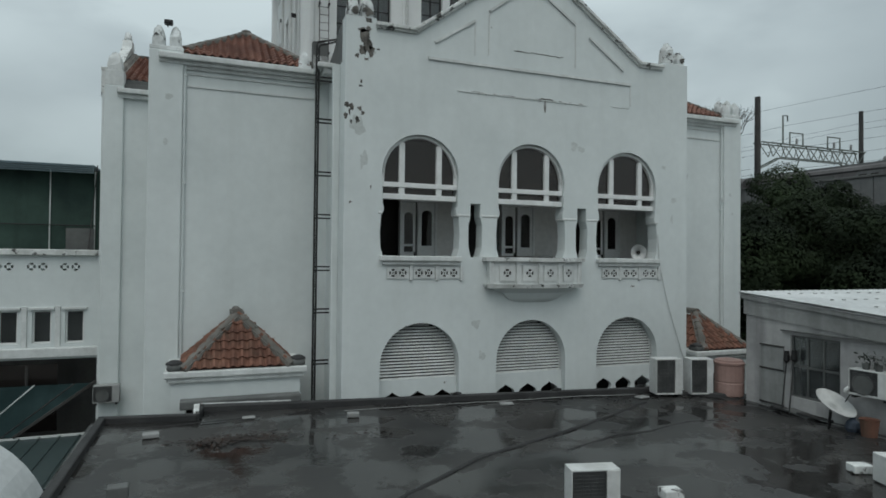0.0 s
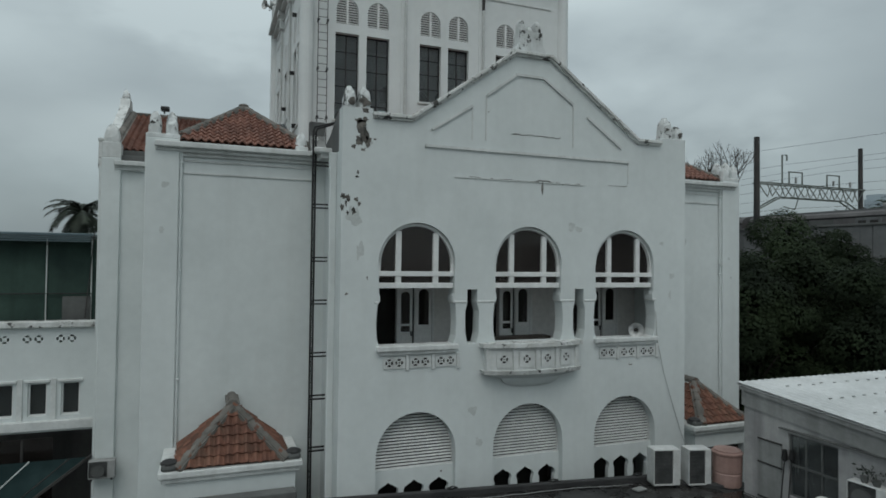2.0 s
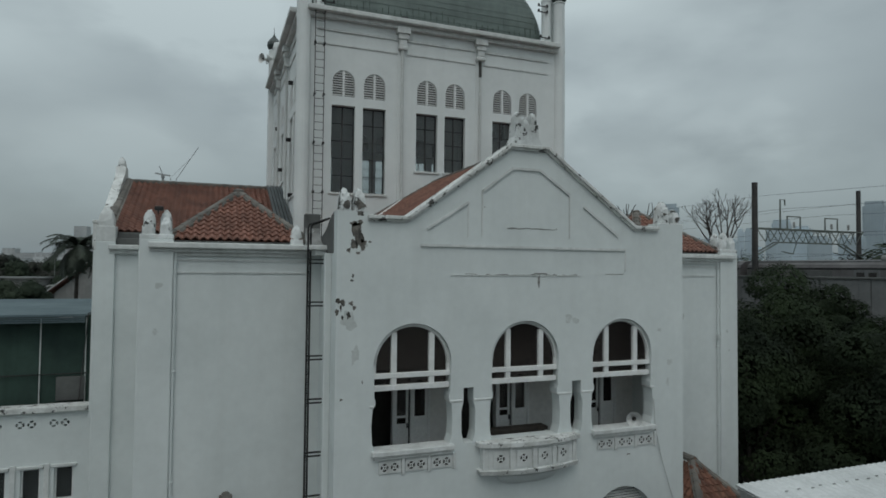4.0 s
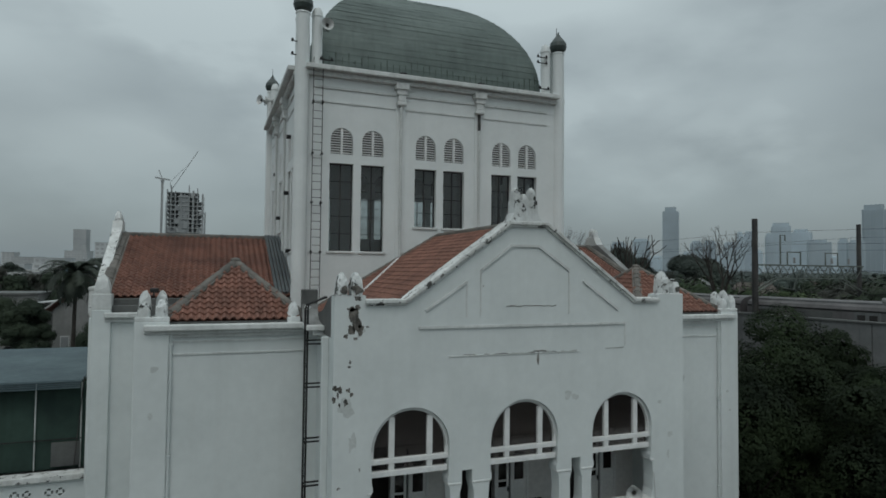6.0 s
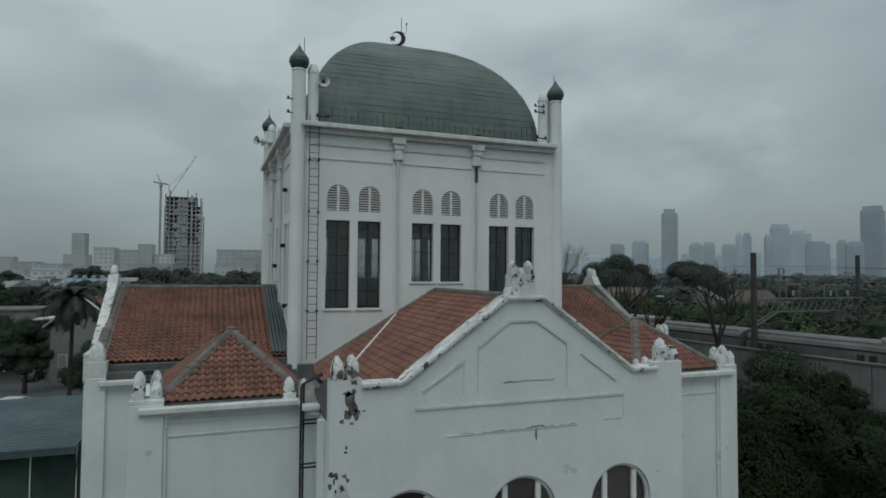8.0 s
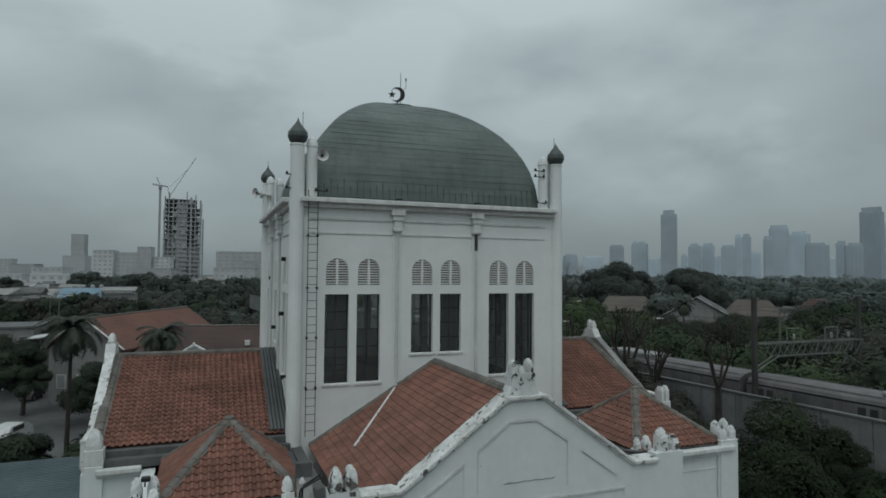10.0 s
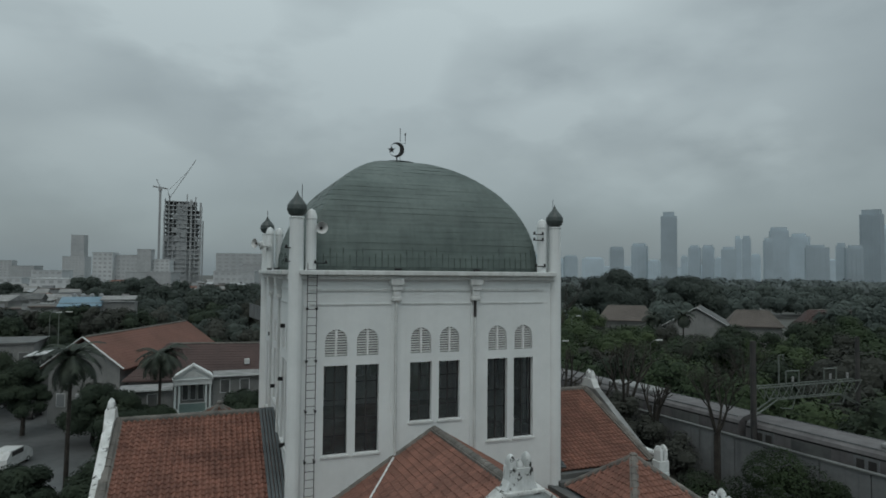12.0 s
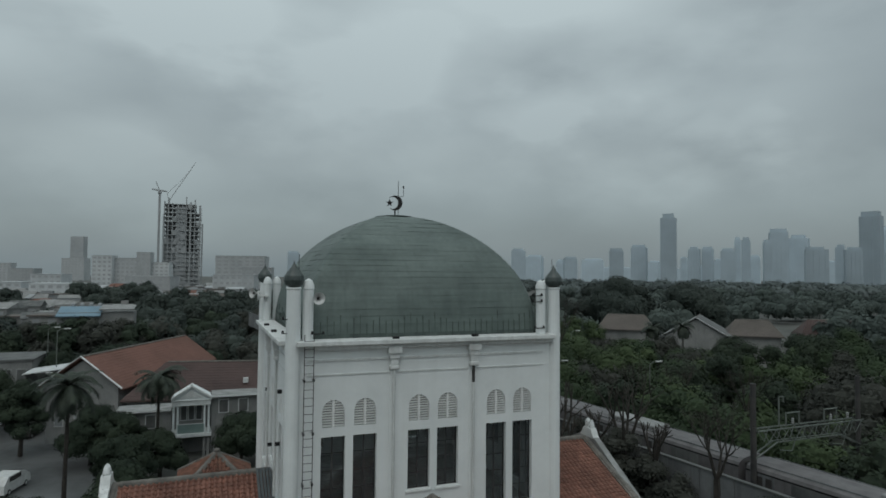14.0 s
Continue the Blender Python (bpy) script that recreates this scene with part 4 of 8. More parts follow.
for s in (-1, 1):
    def P(d, y, z):
        return (AX + s * d, y, z)
    o = OUTER[s] - 0.26
    ry = OY + 0.62
    xa, xb = sorted((P(5.55, 0, 0)[0], P(o, 0, 0)[0]))
    bm = bmesh.new()
    box(bm, xa, xb, OY + 0.05, ry + 0.12, 11.4, 11.72, 0.02)
    box(bm, xa, xb, OY + 0.34, ry + 0.12, 11.7, 11.93, 0.02)
    # stepped band below the tiles, in the dark concrete colour
    part("eave_band", bm, CONCRETE_DARK, mosque, "dark grey mortar gutter under the eave")
    ends = [P(o, ry, XE), P(5.55, ry, XE), P(5.55, 27.6, XR), P(o, 27.6, XR)]
    tiled(ends if s < 0 else [ends[1], ends[0], ends[3], ends[2]], mosque, near=90 if s < 0 else 40)
    ends = [P(5.55, BACK + 0.1, XE), P(o, BACK + 0.1, XE), P(o, 27.6, XR), P(5.55, 27.6, XR)]
    tiled(ends, mosque)
    ridge(mosque, P(o, 27.6, XR + 0.03), P(5.6, 27.6, XR + 0.03))
    ridge(mosque, P(o - 0.1, ry - 0.1, XE + 0.06), P(o - 0.1, 27.5, XR + 0.05), 0.13, 0.4)
    # ribbed metal beside the tower
    bm = bmesh.new()
    for k in range(5):
        beam(bm, P(5.62 + k * 0.13, ry, XE + 0.12), P(5.62 + k * 0.13, 27.5, XR + 0.12), 0.1, 0.09)
    part("ribbed_flashing", bm, LEAD, mosque, "dark ribbed metal sheet against the tower")
    # pyramid roof of the corner wing
    ex0, ex1, ey0, ey1, ez = 5.8, 9.6, WY + 0.04, OY + 0.1, 11.56
    ap = P(7.68, 19.75, 13.16)
    # dark grey band below the pyramid's front eave
    part("eave_band", one_box(min(P(ex0, 0, 0)[0], P(9.4, 0, 0)[0]), max(P(ex0, 0, 0)[0], P(9.4, 0, 0)[0]), WY + 0.02, WY + 0.3, 11.2, 11.52, 0.02), CONCRETE_DARK, mosque, "dark grey mortar band under the eave")
    xs = sorted((P(6.36, 0, 0)[0], P(6.0, 0, 0)[0]))
    pinnacle(xs[0], xs[1], WY - 0.05, WY + 0.3, 11.44, 11.62, (0.42,), 1, "small stained white pinnacle at the eave corner")
    xs = sorted((P(5.92, 0, 0)[0], P(5.66, 0, 0)[0]))
    pinnacle(xs[0], xs[1], WY - 0.02, WY + 0.28, 11.44, 11.64, (0.4,), 1, "small stained white pinnacle at the eave corner")
    c1, c2, c3, c4 = P(ex1, ey0, ez), P(ex0, ey0, ez), P(ex0, ey1, ez), P(ex1, ey1, ez)
    tiled([c1, c2, ap], mosque, near=70 if s < 0 else 30, name="pyramid_roof", label="terracotta pantile pyramid roof slope")
    tiled([c2, c3, ap], mosque, name="pyramid_roof", label="terracotta pantile pyramid roof slope")
    tiled([c3, c4, ap], mosque, name="pyramid_roof", label="terracotta pantile pyramid roof slope")
    tiled([c4, c1, ap], mosque, near=30, name="pyramid_roof", label="terracotta pantile pyramid roof slope")
    # the pavilion behind, of the same make
    ap2 = P(7.63, 35.85, 13.0)
    d1, d2, d3, d4 = P(ex1, 38.1, ez), P(ex0, 38.1, ez), P(ex0, 33.4, ez), P(ex1, 33.4, ez)
    for qa, qb in ((d1, d2), (d2, d3), (d3, d4), (d4, d1)):
        tiled([qa, qb, ap2], mosque, TILE_OLD, name="pyramid_roof", label="terracotta pantile pyramid roof slope")
    for q in (d1, d2, d3, d4):
        ridge(mosque, (q[0], q[1], q[2] + 0.03), (ap2[0], ap2[1], ap2[2] + 0.03), 0.11)
    part("roof_apex", knob(bmesh.new(), ap2[0], ap2[1], ap2[2] - 0.05, 0.16, 0.3), RIDGE, mosque)
    part("wing_wall", one_box(min(d1[0], d2[0]), max(d1[0], d2[0]), BACK, 38.0, G, 11.6), WHITE, mosque)
    for q in (c1, c2, c3, c4):
        ridge(mosque, (q[0], q[1], q[2] + 0.03), (ap[0], ap[1], ap[2] + 0.03), 0.11)
    part("roof_apex", knob(bmesh.new(), ap[0], ap[1], ap[2] - 0.05, 0.15, 0.2), RIDGE, mosque)
    # gutter well between wing and block
    part("valley_gutter", one_box(min(P(5.5, 0, 0)[0], P(6.0, 0, 0)[0]), max(P(5.5, 0, 0)[0], P(6.0, 0, 0)[0]), WY + 0.02, TY, 11.2, 11.5), LEAD, mosque)
# ---- the tower ----
CX, CY, HT = AX, TY + 5.5, 5.5
TOPZ = 20.3
PAIRS = ((-3.3, 13.66), (0.04, 14.66), (3.36, 13.66))
for k in range(4):
    turn = Matrix.Translation((CX, CY, 0)) @ Matrix.Rotation(math.pi / 2 * k, 4, "Z")
    half = HT if k % 2 == 0 else HT - 0.45
    hs = []
    for c, z0 in PAIRS:
        for d in (-0.6, 0.6):
            hs.append(rect(c + d - 0.45, c + d + 0.45, z0, 16.95))
            hs.append(arch(c + d, 0.42, 17.3, 17.85, 0.44, 12))
    part("tower_wall", slab(bmesh.new(), rect(-half, half, G if k % 2 else 4.0, TOPZ), hs, -HT, -HT + 0.42, turn), WHITE_TOWER, mosque)
    for c, z0 in PAIRS:
        for d in (-0.6, 0.6):
            x0, x1 = c + d - 0.45, c + d + 0.45
            win = part("tower_window", slab(bmesh.new(), rect(x0, x1, z0, 16.95), [rect(x0 + 0.035, x1 - 0.035, z0 + 0.035, 16.915)], -HT + 0.2, -HT + 0.28, turn), IRON, mosque, "tall dark-framed glazed window")
            part("glazing_bar", box(bmesh.new(), c + d - 0.02, c + d + 0.02, -HT + 0.2, -HT + 0.26, z0 + 0.05, 16.9, 0, turn), RUST_IRON, win)
            n = 5 if z0 < 14 else 4
            for j in range(1, n):
                z = z0 + (16.95 - z0) * j / n
                part("glazing_bar", box(bmesh.new(), x0 + 0.05, x1 - 0.05, -HT + 0.205, -HT + 0.255, z - 0.011, z + 0.011, 0, turn), RUST_IRON, win)
            part("pane", slab(bmesh.new(), rect(x0 + 0.05, x1 - 0.05, z0 + 0.05, 16.9), [], -HT + 0.235, -HT + 0.24, turn), GLASS, win)
            part("sill", box(bmesh.new(), x0 - 0.08, x1 + 0.08, -HT - 0.06, -HT + 0.2, z0 - 0.09, z0 - 0.002, 0.015, turn), TRIM, win)
            # the vent's base sheet is near-black, painting the gaps between slats dark
            vent = part("louvre_vent", slab(bmesh.new(), arch(c + d, 0.415, 17.305, 17.85, 0.435, 12), [], -HT + 0.14, -HT + 0.16, turn), DARK, mosque, "round-headed white louvre over the window")
            for j in range(10):
                z = 17.33 + j * 0.094
                h = 0.415 if z < 17.85 else 0.415 * math.sqrt(max(0.0, 1 - ((z + 0.03 - 17.85) / 0.44) ** 2))
                if h > 0.1:
                    tilt = turn @ Matrix.Translation((0, -HT + 0.06, z + 0.03)) @ Matrix.Rotation(radians(12), 4, "X")
                    part("slat", box(bmesh.new(), c + d - h, c + d + h, -0.04, 0.04, -0.021, 0.021, 0, tilt), WOOD_WHITE, vent)
            part("stile", box(bmesh.new(), c + d - 0.04, c + d + 0.04, -HT + 0.008, -HT + 0.13, 17.31, 18.27, 0, turn), WOOD_WHITE, vent)
    # string courses and cornice
    bm = bmesh.new()
    box(bm, -half + 0.6, half - 0.6, -HT - 0.035, -HT + 0.01, 19.2, 19.25, 0, turn)
    part("string_course", bm, TRIM, mosque)
    part("string_course", box(bmesh.new(), -half + 0.6, half - 0.6, -HT - 0.05, -HT + 0.01, 19.72, 19.8, 0, turn), TRIM, mosque)
    hc = HT - 0.18
    bm = bmesh.new()
    box(bm, -hc, hc, -HT - 0.42, -HT + 0.5, 20.32, 20.5, 0.03, turn)
    box(bm, -hc, hc, -HT - 0.2, -HT + 0.02, 20.14, 20.33, 0.05, turn)
    part("cornice", bm, TRIM, mosque, "white projecting cornice with dirty edge")
    # rain heads and pipes between the windows
    for px in (-1.62, 1.7):
        bm = bmesh.new()
        box(bm, px - 0.27, px + 0.27, -HT - 0.3, -HT + 0.01, 19.95, 20.2, 0.02, turn)
        box(bm, px - 0.2, px + 0.2, -HT - 0.24, -HT + 0.01, 19.75, 19.96, 0.02, turn)
        box(bm, px - 0.15, px + 0.15, -HT - 0.2, -HT + 0.01, 19.5, 19.76, 0.03, turn)
        box(bm, px - 0.2, px + 0.2, -HT - 0.22, -HT + 0.01, 19.33, 19.51, 0.05, turn)
        head = part("rain_head", bm, TRIM, mosque, "moulded white rain-water head")
        box_z = 12.0
        a, b = turn @ Vector((px, -HT - 0.09, 19.33)), turn @ Vector((px, -HT - 0.09, box_z))
        pm = RUST_IRON if (px > 0 and k == 0) else PIPE
        part("downpipe", rod(bmesh.new(), a, a + (b - a) * 0.09, 0.06, None, 10), pm, head)
        part("downpipe", rod(bmesh.new(), a + (b - a) * 0.09, b, 0.055, None, 10), PIPE, head)
        part("pilaster", box(bmesh.new(), px - 0.17, px + 0.17, -HT - 0.04, -HT + 0.01, 12.0, 19.34, 0.01, turn), WHITE_TOWER, head)
    # rainwater spouts on the roof edge
    for px in (-1.6, 1.7):
        part("gutter_block", box(bmesh.new(), px - 0.12, px + 0.12, -HT - 0.32, -HT - 0.1, 20.5, 20.6, 0.02, turn), IRON, mosque)
    # corner column with its onion ball, and the round-headed post beside it
    col = part("corner_column", lathe(bmesh.new(), (-HT + 0.08, -HT - 0.0, 0), [(0.27, 4.0), (0.27, 20.6), (0.25, 22.36), (0.28, 22.4), (0.27, 22.45)], 14, turn), WHITE_TOWER, mosque, "slim white corner column with a dark onion ball")
    part("onion_ball", lathe(bmesh.new(), (-HT + 0.08, -HT - 0.0, 22.45), [(0.17, 0), (0.31, 0.1), (0.37, 0.26), (0.35, 0.42), (0.24, 0.58), (0.12, 0.72), (0.04, 0.86), (0.0, 0.98)], 18, turn), BALL, col)
    a = turn @ Vector((-HT + 0.25, -HT - 0.02, 22.6))
    part("lightning_rod", rod(bmesh.new(), a, a + Vector((0, 0, 1.05)), 0.012, None, 5), IRON, col)
    for sx in (0.62, HT * 2 - 0.62):
        part("post", lathe(bmesh.new(), (-HT + sx, -HT + 0.1, 20.5), [(0.2, 0), (0.2, 1.85), (0.225, 1.9), (0.2, 2.05), (0.14, 2.2), (0.0, 2.28)], 14, turn), WHITE_TOWER, mosque, "short white round-headed post on the cornice")

part("tower_floor", one_box(CX - HT + 0.43, CX + HT - 0.43, CY - HT + 0.43, CY + HT - 0.43, 13.0, 13.2), CONCRETE, mosque)
part("tower_ceiling", one_box(CX - HT + 0.4, CX + HT - 0.4, CY - HT + 0.4, CY + HT - 0.4, 20.05, 20.3), GREY_WALL, mosque)

# ---- the dome: four curved faces over a square, laid in courses ----
DB, DH = 5.0, 5.2
Z0 = 20.5


def dome_half(f):
    """Half width at the share f of the height."""
    return 0.45 + (DB - 0.45) * max(0.0, 1 - f ** 2.15) ** 0.63


def ring_pts(h, z, n=9, corner=0.06):
    pts = []
    for k in range(4):
        a = math.pi / 2 * k
        cr = h * corner
        for i in range(n):
            u = -h + cr + (2 * h - 2 * cr) * i / (n - 1)
            x, y = u, -h
            pts.append((x * math.cos(a) - y * math.sin(a), x * math.sin(a) + y * math.cos(a), z))
        for i in (1, 2, 3):
            b = -math.pi / 2 + math.pi / 2 * i / 4
            x, y = h - cr + cr * math.cos(b), -h + cr + cr * math.sin(b)
            pts.append((x * math.cos(a) - y * math.sin(a), x * math.sin(a) + y * math.cos(a), z))
    return [(CX + x, CY + y, zz) for x, y, zz in pts]


dome = part("dome", box(bmesh.new(), CX - 2, CX + 2, CY - 2, CY + 2, Z0, Z0 + 2.5), COPPER_DARK, mosque, "green dome of four curved faces in weathered shingle courses")
COURSES = 21
levels = [0.03 + (0.995 - 0.03) * (i / COURSES) ** 0.86 for i in range(COURSES + 1)]
for i in range(COURSES):
    f0, f1 = levels[i], levels[i + 1]
    bm = bmesh.new()
    rows = []
    for f, out in ((f0, 0.0), (f0, 0.010), ((f0 + f1) / 2, 0.005), (f1, 0.0)):
        rows.append([bm.verts.new((p[0] + random.uniform(-0.006, 0.006), p[1] + random.uniform(-0.006, 0.006), p[2] + random.uniform(-0.008, 0.008))) for p in ring_pts(dome_half(f) + out, Z0 + DH * f)])
    n = len(rows[0])
    for a, b in zip(rows, rows[1:]):
        for q in range(n):
            bm.faces.new((a[q], a[(q + 1) % n], b[(q + 1) % n], b[q]))
    if i == COURSES - 1:
        bm.faces.new(rows[-1])
    part("shingle_course", bm, COPPER, dome)
# ribbed skirt
bm = bmesh.new()
lo = [bm.verts.new(p) for p in ring_pts(dome_half(0) + 0.01, Z0)]
hi = [bm.verts.new(p) for p in ring_pts(dome_half(0.05), Z0 + DH * 0.05)]
n = len(lo)
for q in range(n):
    bm.faces.new((lo[q], lo[(q + 1) % n], hi[(q + 1) % n], hi[q]))
skirt = part("skirt", bm, COPPER_DARK, dome, "dark stained sheet skirt")
for k in range(4):
    turn = Matrix.Translation((CX, CY, 0)) @ Matrix.Rotation(math.pi / 2 * k, 4, "Z")
    bm = bmesh.new()
    for i in range(37):
        u = -4.6 + 9.2 * i / 36
        top = random.uniform(0.1, 0.19)
        d0, d1 = dome_half(0) + 0.018, dome_half(top) + 0.012
        beam(bm, turn @ Vector((u, -d0, Z0)), turn @ Vector((u, -d1, Z0 + DH * top)), 0.03, 0.025)
    part("seam", bm, COPPER_DARK, dome)
part("cap", lathe(bmesh.new(), (CX, CY, Z0 + DH - 0.04), [(0.9, 0), (0.95, 0.03), (0.6, 0.09), (0.12, 0.13), (0.0, 0.14)], 20), COPPER_DARK, dome)

# crescent, star and rods
cr = thing("dome_finial", (CX, CY, Z0 + DH + 0.05), "dark metal crescent and star finial on the dome", "finial")
bm = rod(bmesh.new(), (CX, CY, Z0 + DH), (CX, CY, Z0 + DH + 0.35), 0.035)
part("stem", bm, IRON, cr)
zc = Z0 + DH + 0.68
turn = Matrix.Translation((CX, CY, zc)) @ Matrix.Rotation(radians(-20), 4, "Z")
pts = [(0.36 * math.cos(radians(a)), 0.36 * math.sin(radians(a))) for a in range(-140, 141, 14)]
pts += [(-0.11 + 0.33 * math.cos(radians(a)) * 0.8 + 0.0, 0.29 * math.sin(radians(a))) for a in range(140, -141, -14)]
part("crescent", slab(bmesh.new(), pts, [], -0.03, 0.03, turn), IRON, cr)
star = []
for i in range(10):
    rr = 0.19 if i % 2 == 0 else 0.08
    star.append((-0.26 + rr * math.sin(math.pi * i / 5), rr * math.cos(math.pi * i / 5)))
part("star", slab(bmesh.new(), star, [], -0.025, 0.025, turn), IRON, cr)
bm = rod(bmesh.new(), (CX + 0.16, CY, Z0 + DH), (CX + 0.16, CY, Z0 + DH + 1.75), 0.014, None, 6)
sweep(bm, [(CX + 0.16, CY, zc + 0.3), (CX + 0.42, CY, zc + 0.34), (CX + 0.42, CY, zc + 0.85)], 0.012, 6)
lathe(bm, (CX + 0.42, CY, zc + 0.72), [(0.035, 0), (0.035, 0.12)], 8)
part("lightning_rod", bm, IRON, cr)
# ---- fixings of the mosque ----
ladder = thing("ladder", (1.72, 16.4, 2.0), "tall black iron ladder fixed beside the gabled front", "ladder", "iron ladders")
for x, y in ((1.70, 16.22), (1.80, 16.44)):
    part("rail", sweep(bmesh.new(), [(x, y, 1.8), (x, y, 11.9), (x + 0.03, y, 12.0), (2.3, y + 0.15, 12.2)], 0.029, 8), IRON, ladder)
for i in range(34):
    z = 2.0 + i * 0.3
    part("rung", rod(bmesh.new(), (1.70, 16.22, z), (1.80, 16.44, z), 0.009, None, 6), IRON, ladder)
for z in (3.16, 4.56, 5.72, 7.15, 8.32, 9.78, 10.94):
    bm = bmesh.new()
    for d in (0.0, 0.1):
        beam(bm, (1.70, 16.22, z + d), (2.22, 16.22, z + d), 0.045, 0.04)
    part("wall_bracket", bm, IRON, ladder)

tl = thing("ladder", (2.8, TY - 0.3, 12.0), "thin rusty ladder up the tower wall beside its corner column", "ladder", "iron ladders")
for x in (2.66, 3.0):
    part("rail", rod(bmesh.new(), (x, TY - 0.3, 11.9), (x, TY - 0.3, 20.75), 0.016, None, 6), RUST_IRON, tl)
for i in range(30):
    z = 12.1 + i * 0.29
    part("rung", rod(bmesh.new(), (2.66, TY - 0.3, z), (3.0, TY - 0.3, z), 0.011, None, 5), RUST_IRON, tl)
for z in (13.6, 15.4, 17.2, 19.1):
    for x in (2.66, 3.0):
        part("wall_bracket", lathe(rod(bmesh.new(), (x, TY - 0.3, z), (x, TY + 0.01, z), 0.018, None, 6), (x, TY - 0.33, z - 0.04), [(0.045, 0), (0.045, 0.08)], 8), IRON, tl)


def horn(at, rz, tilt=0.0, size=1.0):
    """A loudspeaker horn that opens towards -y before it is turned."""
    h = thing("loudspeaker", (0, 0, 0), "pale grey outdoor horn loudspeaker on a bracket", "loudspeaker", "horn loudspeakers")
    flat = Matrix.Rotation(radians(90), 4, "X")
    part("bell", lathe(bmesh.new(), (0, 0, 0), [(0.05, -0.1), (0.06, 0.0), (0.10, 0.08), (0.17, 0.16), (0.23, 0.21), (0.235, 0.225), (0.2, 0.19), (0.09, 0.08), (0.03, 0.02)], 20, flat), AC_WHITE, h)
    part("driver", lathe(bmesh.new(), (0, 0, 0), [(0.09, -0.3), (0.1, -0.28), (0.1, -0.12), (0.06, -0.09)], 14, flat), PIPE, h)
    part("phase_plug", lathe(bmesh.new(), (0, 0, 0), [(0.05, 0.03), (0.06, 0.12), (0.04, 0.16), (0, 0.17)], 12, flat), DARK, h)
    bm = bmesh.new()
    sweep(bm, [(0.1, 0.12, 0), (0.1, 0.12, -0.17), (-0.1, 0.12, -0.17), (-0.1, 0.12, 0)], 0.014, 6)
    part("bracket", bm, IRON, h)
    h.matrix_basis = pose(at[0], at[1], at[2], tilt, 0, rz) @ Matrix.Scale(size, 4)
    return h


horn((11.42, FY + 0.12, 6.33), -35)
horn((3.14, TY - 0.1, 22.05), 0, 0, 0.95)
horn((1.75, 32.9, 21.9), -60, 0, 1.1)
horn((2.0, 32.2, 21.75), -95, 0, 1.0)
# small brackets and insulators on the tower's posts
for px, pz in ((2.1, 21.3), (2.1, 20.8), (12.3, 22.1), (12.3, 21.85), (12.4, 20.75), (3.15, 20.75)):
    bm = bmesh.new()
    beam(bm, (px - 0.25, TY - 0.12, pz), (px + 0.25, TY - 0.12, pz), 0.035, 0.035)
    for d in (-0.2, 0.2):
        lathe(bm, (px + d, TY - 0.12, pz + 0.01), [(0.045, 0), (0.045, 0.06), (0.02, 0.1)], 8)
    part("insulator_bar", bm, IRON, mosque, "black bar with insulators")
for px, pz, py in ((2.02, 13.6, 24.0), (2.02, 16.0, 25.0), (2.02, 18.2, 24.4), (2.02, 15.2, 28.0), (2.02, 17.4, 29.5)):
    part("insulator_bar", one_box(px, px + 0.2, py, py + 0.1, pz, pz + 0.16, 0.02), IRON, mosque)

# flaked plaster on the front: bare dark scars with ragged edges
def scar(bm, cx, cz, w, h, n=30, y=FY - 0.003):
    ring, off = [], random.uniform(0, 90)
    for i in range(n):
        a = 2 * math.pi * i / n
        k = 0.74 + 0.62 * noise.noise((math.cos(a) * 1.1 + off, math.sin(a) * 1.1, off)) + 0.3 * noise.noise((math.cos(a) * 4 + off, math.sin(a) * 4, 3.0)) + random.uniform(-0.05, 0.05)
        k = max(0.25, min(1.2, k))
        ring.append((cx + w / 2 * k * math.cos(a), cz + h / 2 * k * math.sin(a)))
    slab(bm, ring, [], y, y + 0.006)
    return bm


random.seed(7)
SCARS = [(2.42, 12.44, 0.3, 0.26), (2.8, 12.46, 0.34, 0.36), (2.78, 12.22, 0.2, 0.2), (13.0, 12.45, 0.2, 0.2), (12.5, 12.6, 0.14, 0.12), (2.74, 11.72, 0.44, 0.7), (2.66, 11.42, 0.26, 0.4), (2.88, 11.45, 0.2, 0.34), (2.5, 11.28, 0.14, 0.16), (2.74, 11.2, 0.14, 0.1), (2.62, 10.62, 0.09, 0.12), (2.62, 11.96, 0.26, 0.18), (2.8, 12.0, 0.2, 0.2), (3.06, 11.5, 0.09, 0.06),
         (2.26, 9.98, 0.18, 0.18), (2.38, 9.94, 0.14, 0.2), (2.58, 9.92, 0.16, 0.16), (2.22, 9.7, 0.12, 0.2), (2.52, 9.62, 0.14, 0.24), (2.36, 9.56, 0.1, 0.12), (2.32, 9.82, 0.06, 0.22), (2.66, 9.8, 0.1, 0.12),
         (2.6, 10.5, 0.12, 0.1), (2.36, 7.5, 0.12, 0.08), (2.9, 7.9, 0.05, 0.12), (11.12, 5.3, 0.2, 0.05), (5.0, 2.75, 0.07, 0.06), (6.3, 12.55, 0.04, 0.05), (8.0, 10.5, 0.05, 0.3), (7.85, 10.66, 0.22, 0.06), (7.2, 12.0, 0.3, 0.03), (8.0, 12.0, 0.5, 0.03), (5.9, 10.69, 0.5, 0.03), (6.9, 10.68, 0.4, 0.04)]
for cx, cz, w, h in SCARS:
    part("plaster_scar", scar(bmesh.new(), cx, cz, w, h), PEELED, front, "dark patch where plaster has flaked off")
